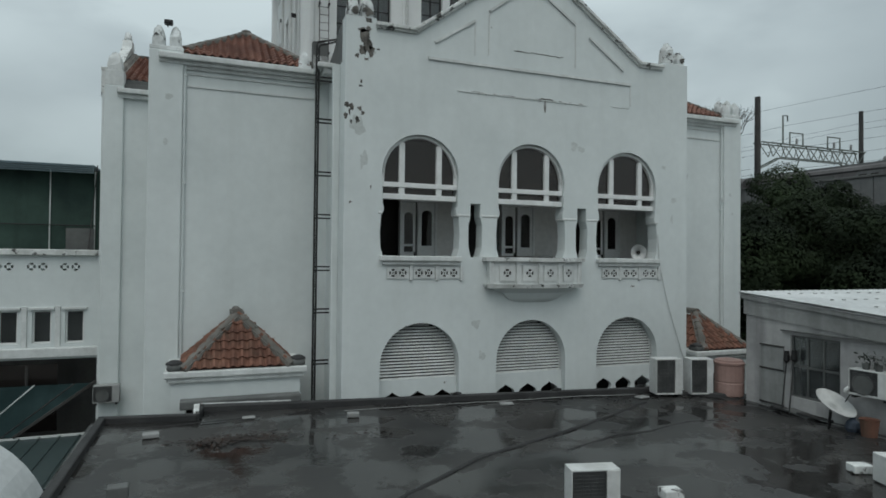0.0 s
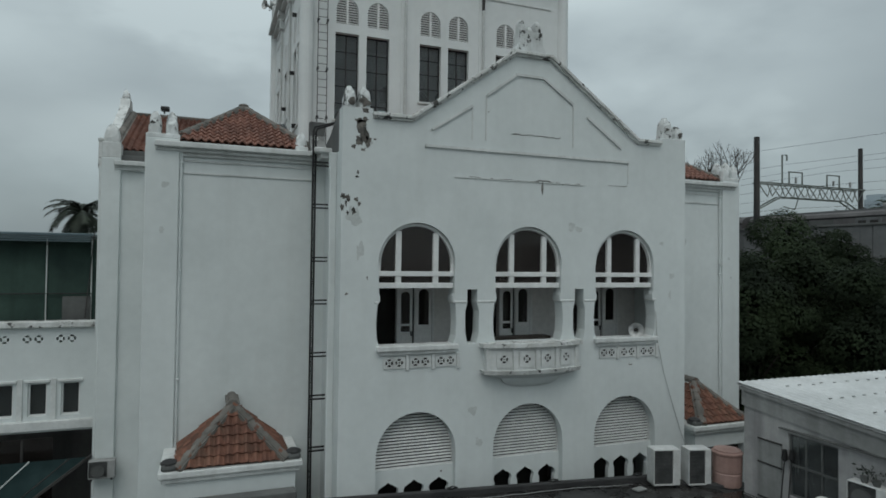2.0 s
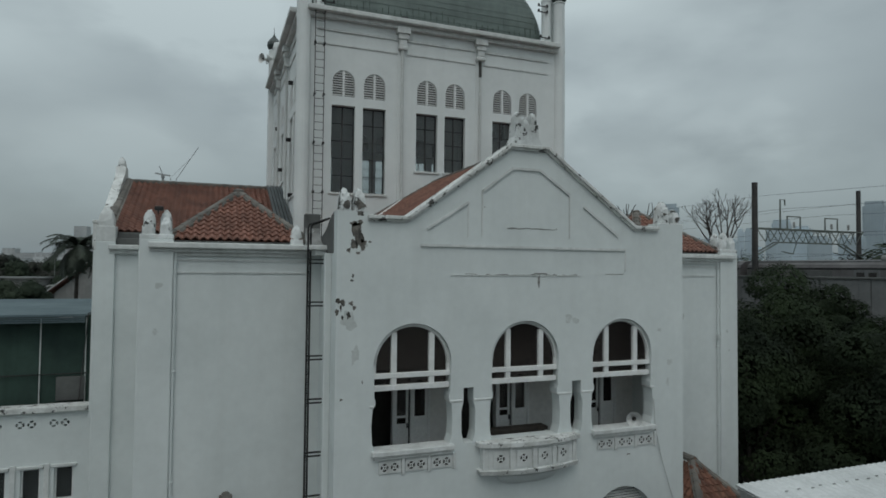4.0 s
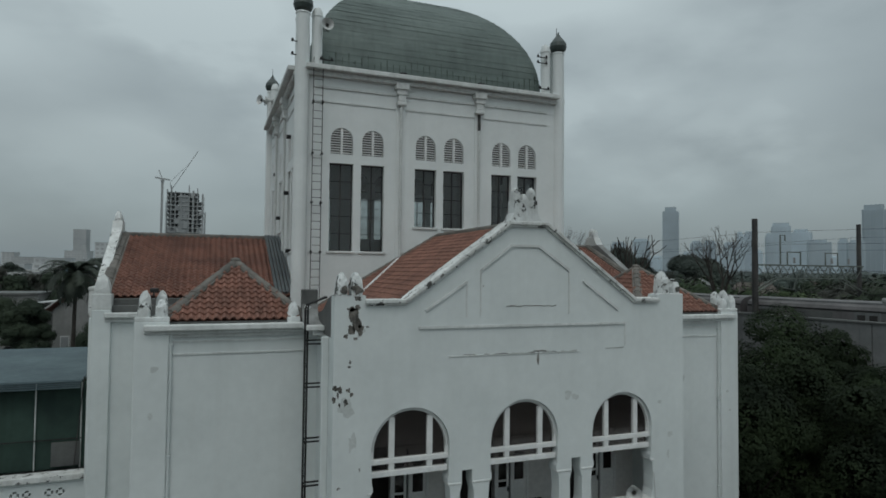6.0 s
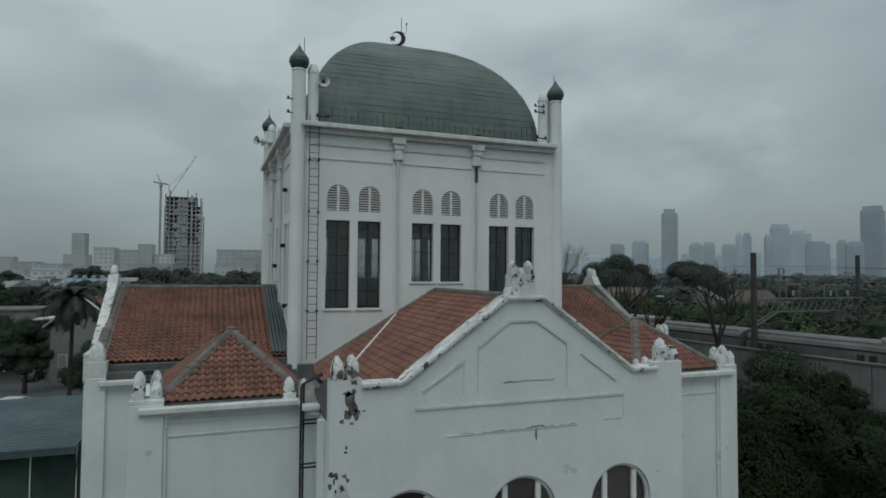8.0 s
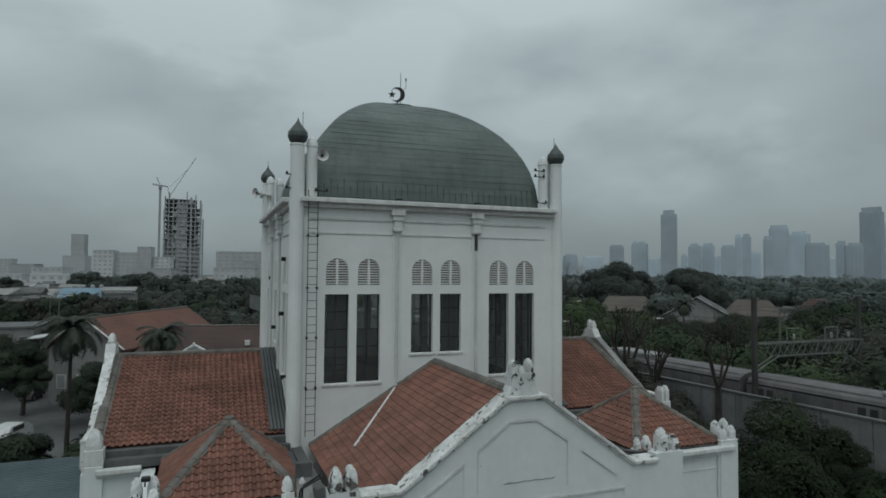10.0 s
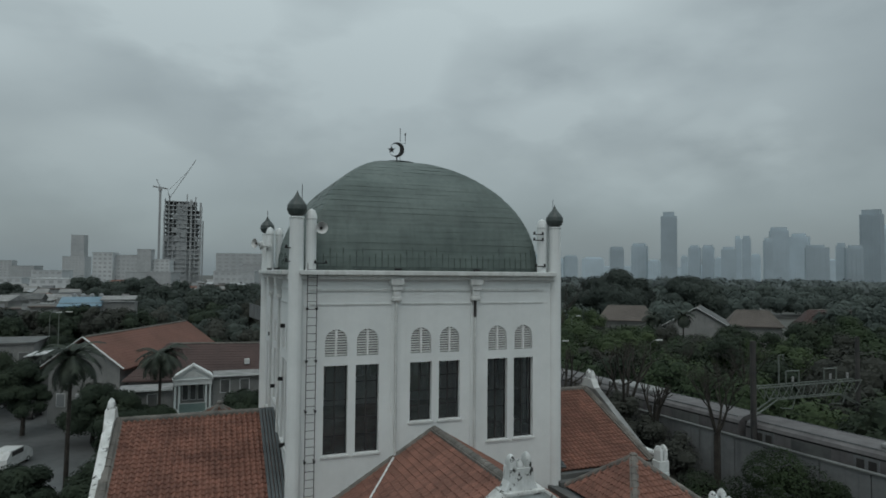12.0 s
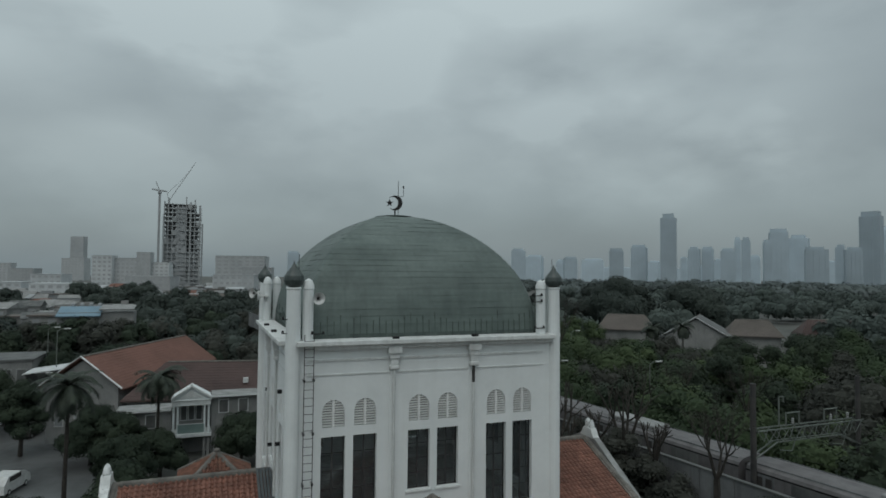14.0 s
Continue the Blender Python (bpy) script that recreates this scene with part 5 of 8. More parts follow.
for cx, cz, w, h in ((2.85, 11.35, 0.3, 0.3), (2.52, 9.5, 0.5, 0.6), (9.0, 9.4, 0.25, 0.3), (9.25, 9.35, 0.3, 0.22), (12.7, 8.0, 0.3, 0.25), (12.6, 7.4, 0.12, 0.3), (2.7, 8.6, 0.25, 0.5), (5.9, 4.3, 0.3, 0.3), (6.1, 3.4, 0.2, 0.4), (12.3, 9.0, 0.2, 0.2)):
    part("scuff", scar(bmesh.new(), cx, cz, w, h, 24, FY - 0.002), STAIN, front, "grey scuffed patch of plaster")
for cx, cz, w, h in ((-2.05, 10.3, 0.22, 0.18), (-2.1, 9.1, 0.18, 0.25), (15.3, 9.2, 0.2, 0.3), (17.0, 8.4, 0.22, 0.2), (17.4, 8.6, 0.12, 0.18), (17.5, 7.9, 0.1, 0.12)):
    part("scuff", scar(bmesh.new(), cx, cz, w, h, 24, WY - 0.146), STAIN, mosque, "grey scuffed patch of plaster")
# hair cracks along the gable's mouldings
for x0, x1, z, r in ((5.9, 9.35, 10.67, 0.011), (7.0, 8.7, 11.99, 0.009), (7.75, 8.3, 10.7, 0.018), (10.3, 11.0, 10.7, 0.006)):
    pts, x = [], x0
    while x < x1:
        pts.append((x, FY - 0.004, z + random.uniform(-0.025, 0.025)))
        x += random.uniform(0.05, 0.16)
    part("crack", sweep(bmesh.new(), pts, r, 5), PEELED, front, "thin dark crack in the plaster")
part("crack", sweep(bmesh.new(), [(8.02, FY - 0.004, 10.68), (8.04, FY - 0.004, 10.5), (8.02, FY - 0.004, 10.32)], 0.014, 5), PEELED, front)
# cable hanging from the loudspeaker down the front
bm = sweep(bmesh.new(), [(12.05, FY - 0.02, 6.9), (12.1, FY - 0.04, 6.0), (12.35, FY - 0.05, 5.0), (12.7, FY - 0.04, 4.0), (13.0, FY - 0.03, 3.2), (13.22, FY - 0.02, 2.7)], 0.014, 5)
tagged(part("cable", bm, PIPE), "grey cable hanging down the white front", "cable")
# pole lying on the tiles
tagged(part("pole", sweep(bmesh.new(), [(3.85, 19.2, 12.14), (6.0, 21.9, 13.42)], 0.04, 8), WOOD_WHITE), "white pole lying on the tiled roof", "pole")
# birds' spikes and lamps of the wing: a small black lamp on the corner pinnacle
tagged(part("floodlight", lathe(one_box(-2.2, -1.98, WY + 0.0, WY + 0.2, 12.3, 12.42, 0.03), (-2.1, WY - 0.02, 12.2), [(0.02, 0), (0.02, 0.14)], 8), IRON), "small black lamp on the corner pinnacle", "lamp")
# curved wall shoulder where the ladder passes to the roof
bm = bmesh.new()
box(bm, 1.72, 2.2, WY - 1.1, WY + 0.0, 11.3, 11.44, 0.03)
box(bm, 1.9, 2.2, WY - 1.0, WY + 0.0, 11.15, 11.31, 0.03)
part("cornice", bm, TRIM, mosque)
part("pilaster", one_box(2.02, 2.2, 15.4, 15.6, G, 11.2, 0.02), WHITE, mosque)
part("flank_return", one_box(1.74, 2.198, WY + 0.03, WY + 0.24, 11.44, 12.38, 0.03), CONCRETE_DARK, mosque, "damp blackened wall between wing and gabled block")
bm = bmesh.new()
prof = [(WY - 0.75, 11.44), (WY + 0.03, 11.44)] + [(WY + 0.03 - 0.75 * (1 - math.cos(a * math.pi / 12)), 11.46 + 0.5 * (1 - math.sin(a * math.pi / 12))) for a in range(0, 7)]
slab(bm, prof, [], 0.0, 0.44, Matrix.Translation((1.75, 0, 0)) @ Matrix.Rotation(radians(90), 4, "Z") @ Matrix.Diagonal((1, -1, 1, 1)))
part("curved_apron", bm, CONCRETE, mosque, "damp grey curved apron behind the ladder")

# ---- porches at the foot of the wings ----
def porch(cx, hx, y0, ay, ez, az, group="tiled porches"):
    p = thing("porch", (cx, 16.0, G), "small white porch with a mossy pyramid tile roof against the wing", "porch", group)
    x0, x1, y1 = cx - hx - 0.4, cx + hx + 0.38, WY
    dz = ez - 3.46
    bm = slab(bmesh.new(), rect(x0 + 0.16, x1 - 0.16, G, 3.2 + dz), [rect(x0 + 0.5, x1 - 0.5, G + 0.05, 2.45)], y0 + 0.16, y0 + 0.4)
    part("front_wall", bm, WHITE, p)
    for xa, xb in ((x0 + 0.16, x0 + 0.4), (x1 - 0.4, x1 - 0.16)):
        part("side_wall", one_box(xa, xb, y0 + 0.4, y1, G, 3.2 + dz), WHITE, p)
    # near-black sheet painted as the shade in the doorway
    part("door_void", one_box(x0 + 0.5, x1 - 0.5, y0 + 0.42, y0 + 0.5, G + 0.05, 2.45), DARK, p)
    bm = bmesh.new()
    box(bm, x0, x1, y0, y1, 3.26 + dz, 3.42 + dz, 0.03)
    box(bm, x0 + 0.07, x1 - 0.07, y0 + 0.07, y1, 3.14 + dz, 3.27 + dz, 0.03)
    part("cornice", bm, TRIM, p)
    ap = (cx, ay, az)
    c1, c2, c3, c4 = (cx - hx, y0 + 0.12, ez), (cx + hx, y0 + 0.12, ez), (cx + hx, y1, ez), (cx - hx, y1, ez)
    for a, b in ((c1, c2), (c2, c3), (c4, c1)):
        tiled([a, b, ap], p, TILE_OLD, 45, "roof", "mossy pyramid roof slope of pantiles")
    for q in (c1, c2):
        ridge(p, (q[0], q[1], q[2] + 0.02), (ap[0], ap[1], ap[2] + 0.02), 0.1)
    ridge(p, (ap[0], ap[1] - 0.1, ap[2] + 0.03), (ap[0], WY - 0.02, ap[2] + 0.03), 0.11)
    for xa in (x0 + 0.02, x1 - 0.42):
        blk = part("parapet_block", one_box(xa + 0.04, xa + 0.38, y0 + 0.06, y0 + 0.46, 3.42 + dz, 3.58 + dz, 0.06), CONCRETE_DARK, p, "dark weathered block at the roof corner")
        part("block_cap", lathe(bmesh.new(), (xa + 0.21, y0 + 0.26, 3.56 + dz), [(0.2, 0), (0.19, 0.05), (0.1, 0.1), (0, 0.12)], 10), KERB, blk)
    return p


porch(-0.26, 1.27, 15.0, 16.15, 3.38, 4.6)
porch(15.0, 0.98, 14.75, 16.3, 3.22, 4.32)
tagged(part("canopy", one_box(-1.55, 1.2, 14.62, 14.98, 2.52, 2.72, 0.03), CONCRETE_DARK), "stained grey canopy slab before the porch", "canopy")

# ---- the flat-roofed annex in front ----
RF = 2.5
plan = [(-3.25, -8.0), (12.15, -8.0), (12.15, 11.75), (10.3, 12.95), (-1.1, 14.5), (-1.2, 13.75), (-3.05, 14.05)]
annex = thing("flat_roofed_annex", (4.5, 5.0, G), "low annex with a wet black bitumen roof and dark kerb", "annex")
bm = bmesh.new()
lo = [bm.verts.new((x, y, G)) for x, y in plan]
hi = [bm.verts.new((x, y, RF - 0.02)) for x, y in plan]
for i in range(len(plan)):
    j = (i + 1) % len(plan)
    bm.faces.new((lo[i], lo[j], hi[j], hi[i]))
bm.faces.new(lo)
part("wall", bm, CONCRETE, annex)
# roof skin, with gentle hollows where water stands
random.seed(11)
nx, ny = 62, 90
bx0, bx1, by0, by1 = -3.25, 12.15, -8.0, 14.5
vv, ff, ids = [], [], {}
for i in range(nx + 1):
    for j in range(ny + 1):
        x, y = bx0 + (bx1 - bx0) * i / nx, by0 + (by1 - by0) * j / ny
        if x > 10.3 and y > 12.95 - (x - 10.3) * 0.65:
            y = 12.95 - (x - 10.3) * 0.65
        elif x <= 10.3 and x > -1.1:
            y = min(y, 14.5 - (x + 1.1) * 0.136)
        elif x <= -1.1:
            y = min(y, 13.75 + (-1.1 - x) * 0.15)
        h = 0.022 * noise.noise((x * 0.45, y * 0.45, 0.3)) + 0.01 * noise.noise((x * 1.6, y * 1.6, 4.0))
        ids[i, j] = len(vv)
        vv.append((x, y, RF + h))
for i in range(nx):
    for j in range(ny):
        q = (ids[i, j], ids[i + 1, j], ids[i + 1, j + 1], ids[i, j + 1])
        if (Vector(vv[q[2]]) - Vector(vv[q[0]])).length > 0.05 and abs(vv[q[3]][1] - vv[q[0]][1]) > 1e-4:
            ff.append(q)
skin = raw("roof", vv, ff, BITUMEN, annex, "wet black bitumen roof with puddles")
for f in skin.data.polygons:
    f.use_smooth = True
for (xa, ya), (xb, yb) in zip(plan[2:], plan[3:] + plan[:1]):
    d = (Vector((xb, yb, 0)) - Vector((xa, ya, 0)))
    m = Matrix.Translation((xa, ya, 0)) @ Matrix.Rotation(math.atan2(d.y, d.x), 4, "Z")
    if (xa, ya) == (12.15, 11.75):
        part("kerb", box(bmesh.new(), 0.0, d.length, -0.02, 0.2, RF - 0.1, RF + 0.1, 0.03, m), KERB, annex)
    else:
        part("kerb", box(bmesh.new(), -0.05, d.length + 0.05, -0.06, 0.09, RF - 0.1, RF + 0.15, 0.03, m), KERB, annex)
part("white_trim", one_box(-1.24, -1.12, 13.72, 14.5, RF + 0.1, RF + 0.19, 0.02), WORN, annex)
part("white_trim", beam(bmesh.new(), (-1.15, 14.56, RF + 0.17), (0.9, 14.28, RF + 0.165), 0.03, 0.02), WORN, annex)
# seams of the felt
for k, pts in enumerate(([(-0.6, 6.3), (1.9, 8.2), (3.6, 9.4), (6.1, 10.4), (9.4, 12.0)], [(5.4, 9.3), (6.8, 9.8), (7.8, 9.86), (9.0, 10.16), (10.2, 10.02)])):
    part("felt_seam", sweep(bmesh.new(), [(x, y, RF + (0.004 if k == 0 else -0.004)) for x, y in pts], 0.035 if k == 0 else 0.02, 6), KERB, annex)


def ac_unit(at, rz, w, d, h, label, group="outdoor air conditioners", fan=False, shell=AC_WHITE):
    """An outdoor unit: casing, grille of bars before a dark coil, service panel, feet. Its front looks towards -y."""
    a = thing("air_conditioner", (0, 0, 0), label, "air conditioner", group)
    t = 0.02
    bm = bmesh.new()
    box(bm, -w / 2, -w / 2 + t, -d / 2, d / 2, 0.06, h, 0.006)
    box(bm, w / 2 - t, w / 2, -d / 2, d / 2, 0.06, h, 0.006)
    box(bm, -w / 2, w / 2, -d / 2, d / 2, h - t, h + 0.01, 0.01)
    box(bm, -w / 2, w / 2, d / 2 - t, d / 2, 0.06, h, 0.006)
    box(bm, -w / 2, w / 2, -d / 2, d / 2, 0.06, 0.1, 0.006)
    part("casing", bm, shell, a)
    part("service_panel", one_box(w / 2 - w * 0.28, w / 2 - 0.004, -d / 2 - 0.006, -d / 2 + 0.02, 0.07, h - 0.01, 0.006), shell, a)
    part("coil", one_box(-w / 2 + t, w / 2 - w * 0.28, -d / 2 + 0.03, -d / 2 + 0.06, 0.1, h - t), AC_GRILLE, a)
    bm = bmesh.new()
    for i in range(9):
        z = 0.14 + (h - 0.22) * i / 8
        box(bm, -w / 2 + t, w / 2 - w * 0.28, -d / 2 + 0.002, -d / 2 + 0.012, z, z + 0.01)
    for i in range(5):
        x = -w / 2 + 0.04 + (w * 0.68) * i / 4
        box(bm, x, x + 0.01, -d / 2 + 0.004, -d / 2 + 0.014, 0.1, h - t)
    part("grille", bm, AC_GRILLE, a)
    if fan:
        cxf = -w * 0.14
        r = min(w * 0.26, h * 0.36)
        bm = bmesh.new()
        sweep(bm, [(cxf + r * math.cos(2 * math.pi * i / 24), -d / 2 - 0.012, h / 2 + r * math.sin(2 * math.pi * i / 24)) for i in range(25)], 0.012, 6)
        part("fan", lathe(bmesh.new(), (0, 0, 0), [(r - 0.005, 0.0), (r - 0.01, 0.008)], 24, Matrix.Translation((cxf, -d / 2 - 0.001, h / 2)) @ Matrix.Rotation(radians(90), 4, "X")), CONCRETE_DARK, a)
        part("fan_guard", bm, AC_GRILLE, a)
    for x in (-w / 2 + 0.06, w / 2 - 0.12):
        part("foot", one_box(x, x + 0.06, -d / 2, d / 2, 0, 0.065), IRON, a)
    a.matrix_basis = pose(at[0], at[1], at[2], 0, 0, rz)
    return a


ac_unit((10.45, 12.5, RF), -14, 0.72, 0.42, 0.98, "tall off-white air-conditioner unit on the wet roof")
ac_unit((11.3, 12.24, RF), -14, 0.62, 0.42, 0.98, "tall off-white air-conditioner unit beside another on the wet roof")
ac_unit((4.19, 6.78, RF), -13, 0.72, 0.30, 0.62, "white air-conditioner unit with dark grille on the black roof")
ac_unit((12.02, 8.12, 3.22), -84, 0.8, 0.3, 0.6, "white air-conditioner unit with round fan on the shed wall", fan=True)
ac_unit((-3.95, 21.35, 1.35), 0, 0.75, 0.3, 0.6, "dusty grey air-conditioner unit under the pier", fan=True, shell=CONCRETE)
for y, seed in ((7.98, 2), (8.24, 3)):
    pot = thing("potted_plant", (12.0, y, 3.85), "small dark potted plant on the air conditioner", "plant", "potted plants")
    part("pot", lathe(bmesh.new(), (12.0, y, 3.83), [(0.06, 0), (0.08, 0.12), (0.085, 0.13)], 12), CONCRETE_DARK, pot)
    rngp = np.random.default_rng(seed)
    vv, ff = [], []
    for k in range(40):
        d = Vector(rngp.normal(size=3) * (0.07, 0.09, 0.07)) + Vector((12.0, y, 4.04))
        u, w = Vector(rngp.normal(size=3)).normalized() * 0.05, Vector(rngp.normal(size=3)).normalized() * 0.02
        s0 = len(vv)
        vv += [tuple(d - u), tuple(d + w), tuple(d + u), tuple(d - w)]
        ff.append((s0, s0 + 1, s0 + 2, s0 + 3))
    raw("foliage", vv, ff, PALM, pot)
tank = thing("water_tank", (11.9, 11.95, RF), "faded pink plastic tank at the roof corner", "tank")
part("body", lathe(bmesh.new(), (12.08, 11.95, RF), [(0.33, 0), (0.36, 0.04), (0.37, 0.35), (0.355, 0.38), (0.37, 0.42), (0.37, 0.82), (0.39, 0.86), (0.39, 0.9), (0.34, 0.93)], 22), PLASTIC, tank)
part("lid", lathe(bmesh.new(), (12.08, 11.95, RF + 0.93), [(0.35, 0), (0.34, 0.03), (0.1, 0.07), (0.0, 0.07)], 22), PLASTIC, tank)

part("plinth", one_box(11.6, 12.7, 11.52, 12.45, 2.2, RF - 0.005, 0.02), KERB, annex)
for y, rz in ((10.1, 4), (9.75, -3), (9.4, 6)):
    b = part("board", one_box(-0.14, 0.14, -0.34, 0.34, 0, 0.05, 0.008), KERB if rz > 0 else CONCRETE_DARK)
    b.matrix_basis = pose(11.98, y, RF + 0.02, 4, rz, rz * 2)
    tagged(b, "dark wet board lying by the shed wall", "board", "boards by the shed")
tagged(part("bundle", lathe(bmesh.new(), (11.85, 8.42, RF), [(0.12, 0), (0.15, 0.08), (0.12, 0.2), (0.05, 0.26), (0.06, 0.3)], 12), material("dark_blue_sacking", (0.03, 0.04, 0.06), (0.06, 0.08, 0.11), 0.8, 3.0, 12.0, 0.4)), "dark blue tied bundle behind the dish", "bundle")
dish = thing("satellite_dish", (11.78, 8.78, RF), "white satellite dish on a short mast", "satellite dish")
m = Matrix.Translation((11.68, 8.74, 2.96)) @ Vector((0.066, -0.54, 0.81)).to_track_quat("Z", "Y").to_matrix().to_4x4()
part("reflector", lathe(bmesh.new(), (0, 0, 0), [(0.03, 0.0), (0.2, 0.02), (0.34, 0.07), (0.42, 0.115), (0.425, 0.13), (0.34, 0.085), (0.2, 0.035), (0.0, 0.012)], 28, m), AC_WHITE, dish)
part("mast", rod(bmesh.new(), (11.72, 8.86, RF), (11.68, 8.78, 2.94), 0.03), IRON, dish)
bm = bmesh.new()
sweep(bm, [m @ Vector((0.36, 0, 0.1)), m @ Vector((0.3, 0, 0.42)), m @ Vector((0.08, 0, 0.5))], 0.012, 6)
part("feed_arm", bm, IRON, dish)
part("feed", lathe(bmesh.new(), (0, 0, 0), [(0.03, 0.44), (0.05, 0.5), (0.03, 0.58)], 10, m), AC_WHITE, dish)
part("label_mark", lathe(bmesh.new(), (0, 0, 0), [(0.09, 0.031), (0.0, 0.031)], 14, m), PIPE, dish)


def block(x, y, z, w, d, h, rz, mat, label):
    b = part("concrete_block", one_box(-w / 2, w / 2, -d / 2, d / 2, 0, h, 0.02), mat)
    b.matrix_basis = pose(x, y, z, 0, 0, rz)
    return tagged(b, label, "block", "blocks on the roof")


block(-1.98, 12.62, RF + 0.01, 0.3, 0.22, 0.09, 5, CONCRETE, "pale concrete block on the wet roof")
block(2.1, 12.9, RF + 0.01, 0.26, 0.18, 0.1, -8, CONCRETE, "pale concrete block on the wet roof")
block(-0.1, 13.5, RF + 0.01, 0.28, 0.16, 0.04, 3, CONCRETE, "flat pale paver on the wet roof")
block(5.9, 12.85, RF + 0.01, 0.34, 0.2, 0.05, -10, CONCRETE, "flat pale paver on the wet roof")
block(9.6, 12.4, RF + 0.01, 0.34, 0.22, 0.05, 12, CONCRETE, "flat pale paver on the wet roof")
block(-2.14, 9.3, RF + 0.01, 0.28, 0.22, 0.24, 4, CONCRETE_DARK, "dark concrete block near the roof's kerb")
block(5.56, 6.74, RF + 0.01, 0.3, 0.26, 0.15, -12, WORN, "white-topped low block on the roof")
block(9.45, 6.0, RF + 0.01, 0.5, 0.42, 0.46, -20, AC_WHITE, "white box at the edge of the roof")
block(9.45, 6.6, RF + 0.01, 0.34, 0.24, 0.14, -20, WORN, "low white box beside the taller one")
tagged(part("bucket", lathe(bmesh.new(), (11.78, 8.02, RF), [(0.14, 0), (0.18, 0.34), (0.19, 0.36), (0.16, 0.33), (0.12, 0.03)], 16), TILE_OLD), "faded red plastic bucket by the shed wall", "bucket")
random.seed(5)
for k, pts in enumerate(([(2.0, 13.4), (4.5, 13.3), (6.0, 13.15), (8.0, 13.0), (10.0, 12.7)], [(12.0, 11.3), (11.93, 10.2), (11.9, 8.5), (11.86, 7.8), (11.8, 6.4)], [(11.7, 11.2), (11.75, 10.4), (11.6, 9.7), (11.65, 9.0)],
                         [(-2.6, 13.4), (-1.9, 13.3), (-1.2, 13.36), (0.4, 13.5)], [(3.2, 12.9), (3.6, 13.1), (4.2, 13.0), (5.2, 13.15)])):
    fine = []
    for (xa, ya), (xb, yb) in zip(pts, pts[1:]):
        for i in range(6):
            f = i / 6
            fine.append((xa + (xb - xa) * f + random.uniform(-0.03, 0.03), ya + (yb - ya) * f + random.uniform(-0.03, 0.03), RF + 0.03))
    tagged(part("cable", sweep(bmesh.new(), fine, 0.009, 5), CONCRETE if k < 2 else KERB), "loose grey cable lying on the wet roof", "cable", "cables on the roof")
# dark heads of the wall cables along the kerb
for x in (4.9, 7.6, 10.0):
    y = 14.5 - (x + 1.1) * 0.136
    tagged(part("cable_coil", sweep(bmesh.new(), [(x + 0.14 * math.cos(a * 0.7), y + 0.05 * math.sin(a * 0.7), RF + 0.17 + 0.012 * (a % 3)) for a in range(16)], 0.02, 5), IRON), "small black coil of cable on the kerb", "cable", "cables on the roof")
van = thing("vault_canopy", (-5.0, 6.0, G), "white curved sheet canopy on posts beside the annex", "canopy")
bm = bmesh.new()
rows = []
for y in (1.0, 9.8):
    rows.append([[bm.verts.new((-4.87 + r * math.cos(math.pi * i / 24), y, 1.9 + r * math.sin(math.pi * i / 24))) for i in range(25)] for r in (1.85, 1.79)])
for i in range(24):
    for k in (0, 1):
        bm.faces.new((rows[0][k][i], rows[0][k][i + 1], rows[1][k][i + 1], rows[1][k][i]))
    for e in (0, 1):
        bm.faces.new((rows[e][0][i], rows[e][0][i + 1], rows[e][1][i + 1], rows[e][1][i]))
part("sheet", bm, ROOF_WHITE, van)
for x in (-6.8, -3.4):
    for y in (1.3, 9.5):
        part("post", rod(bmesh.new(), (x, y, G), (x, y, 2.3), 0.05), PIPE, van)

# wet leaf litter swept together on the roof
rngl = np.random.default_rng(4)
vv, ff = [], []
for k in range(300):
    c = rngl.normal(size=2) * (0.5, 0.16) + (((-0.5, 11.9), (-0.1, 12.15), (1.9, 11.6), (-0.7, 11.75))[0 if k % 4 else k // 4 % 4])
    a, r = rngl.uniform(0, 6.28), rngl.uniform(0.03, 0.075)
    s0 = len(vv)
    for q in range(4):
        vv.append((c[0] + r * (1 if q % 2 else 0.5) * math.cos(a + q * 1.57), c[1] + r * (1 if q % 2 else 0.5) * math.sin(a + q * 1.57), RF + 0.032 + 0.012 * rngl.random()))
    ff.append((s0, s0 + 1, s0 + 2, s0 + 3))
tagged(raw("leaf_litter", vv, ff, LITTER), "wet brown leaf litter on the black roof", "leaves", kind="stuff")
# bench in the middle loggia bay
bench = thing("bench", (7.6, 15.6, 5.12), "dark brown wooden bench in the loggia", "bench")
part("top", one_box(6.65, 8.75, 15.42, 15.85, 6.06, 6.17, 0.02), BARK, bench)
for x in (6.85, 8.55):
    for y in (15.48, 15.74):
        part("leg", one_box(x - 0.04, x + 0.04, y - 0.04, y + 0.04, 5.12, 6.06), BARK, bench)
part("apron", one_box(6.75, 8.65, 15.46, 15.5, 5.86, 6.06, 0.01), BARK, bench)

# ---- shed on the annex's far corner ----
shed = thing("shed", (15.0, 9.0, G), "grey rendered shed with a white sheet roof, window and stained walls", "shed")
SX = 12.2
m = Matrix.Translation((SX, 0, 0)) @ Matrix.Rotation(radians(90), 4, "Z") @ Matrix.Diagonal((1, -1, 1, 1))
part("wall", slab(bmesh.new(), [(3.0, G), (11.5, G), (11.5, 5.2), (3.0, 4.5)], [rect(8.95, 10.2, 2.85, 4.32)], 0.0, 0.2, m), SHED, shed)
part("wall", one_box(SX + 0.2, 22.0, 11.3, 11.5, G, 5.2), SHED, shed)
part("wall", one_box(21.8, 22.0, 3.0, 11.3, G, 5.2), SHED, shed)
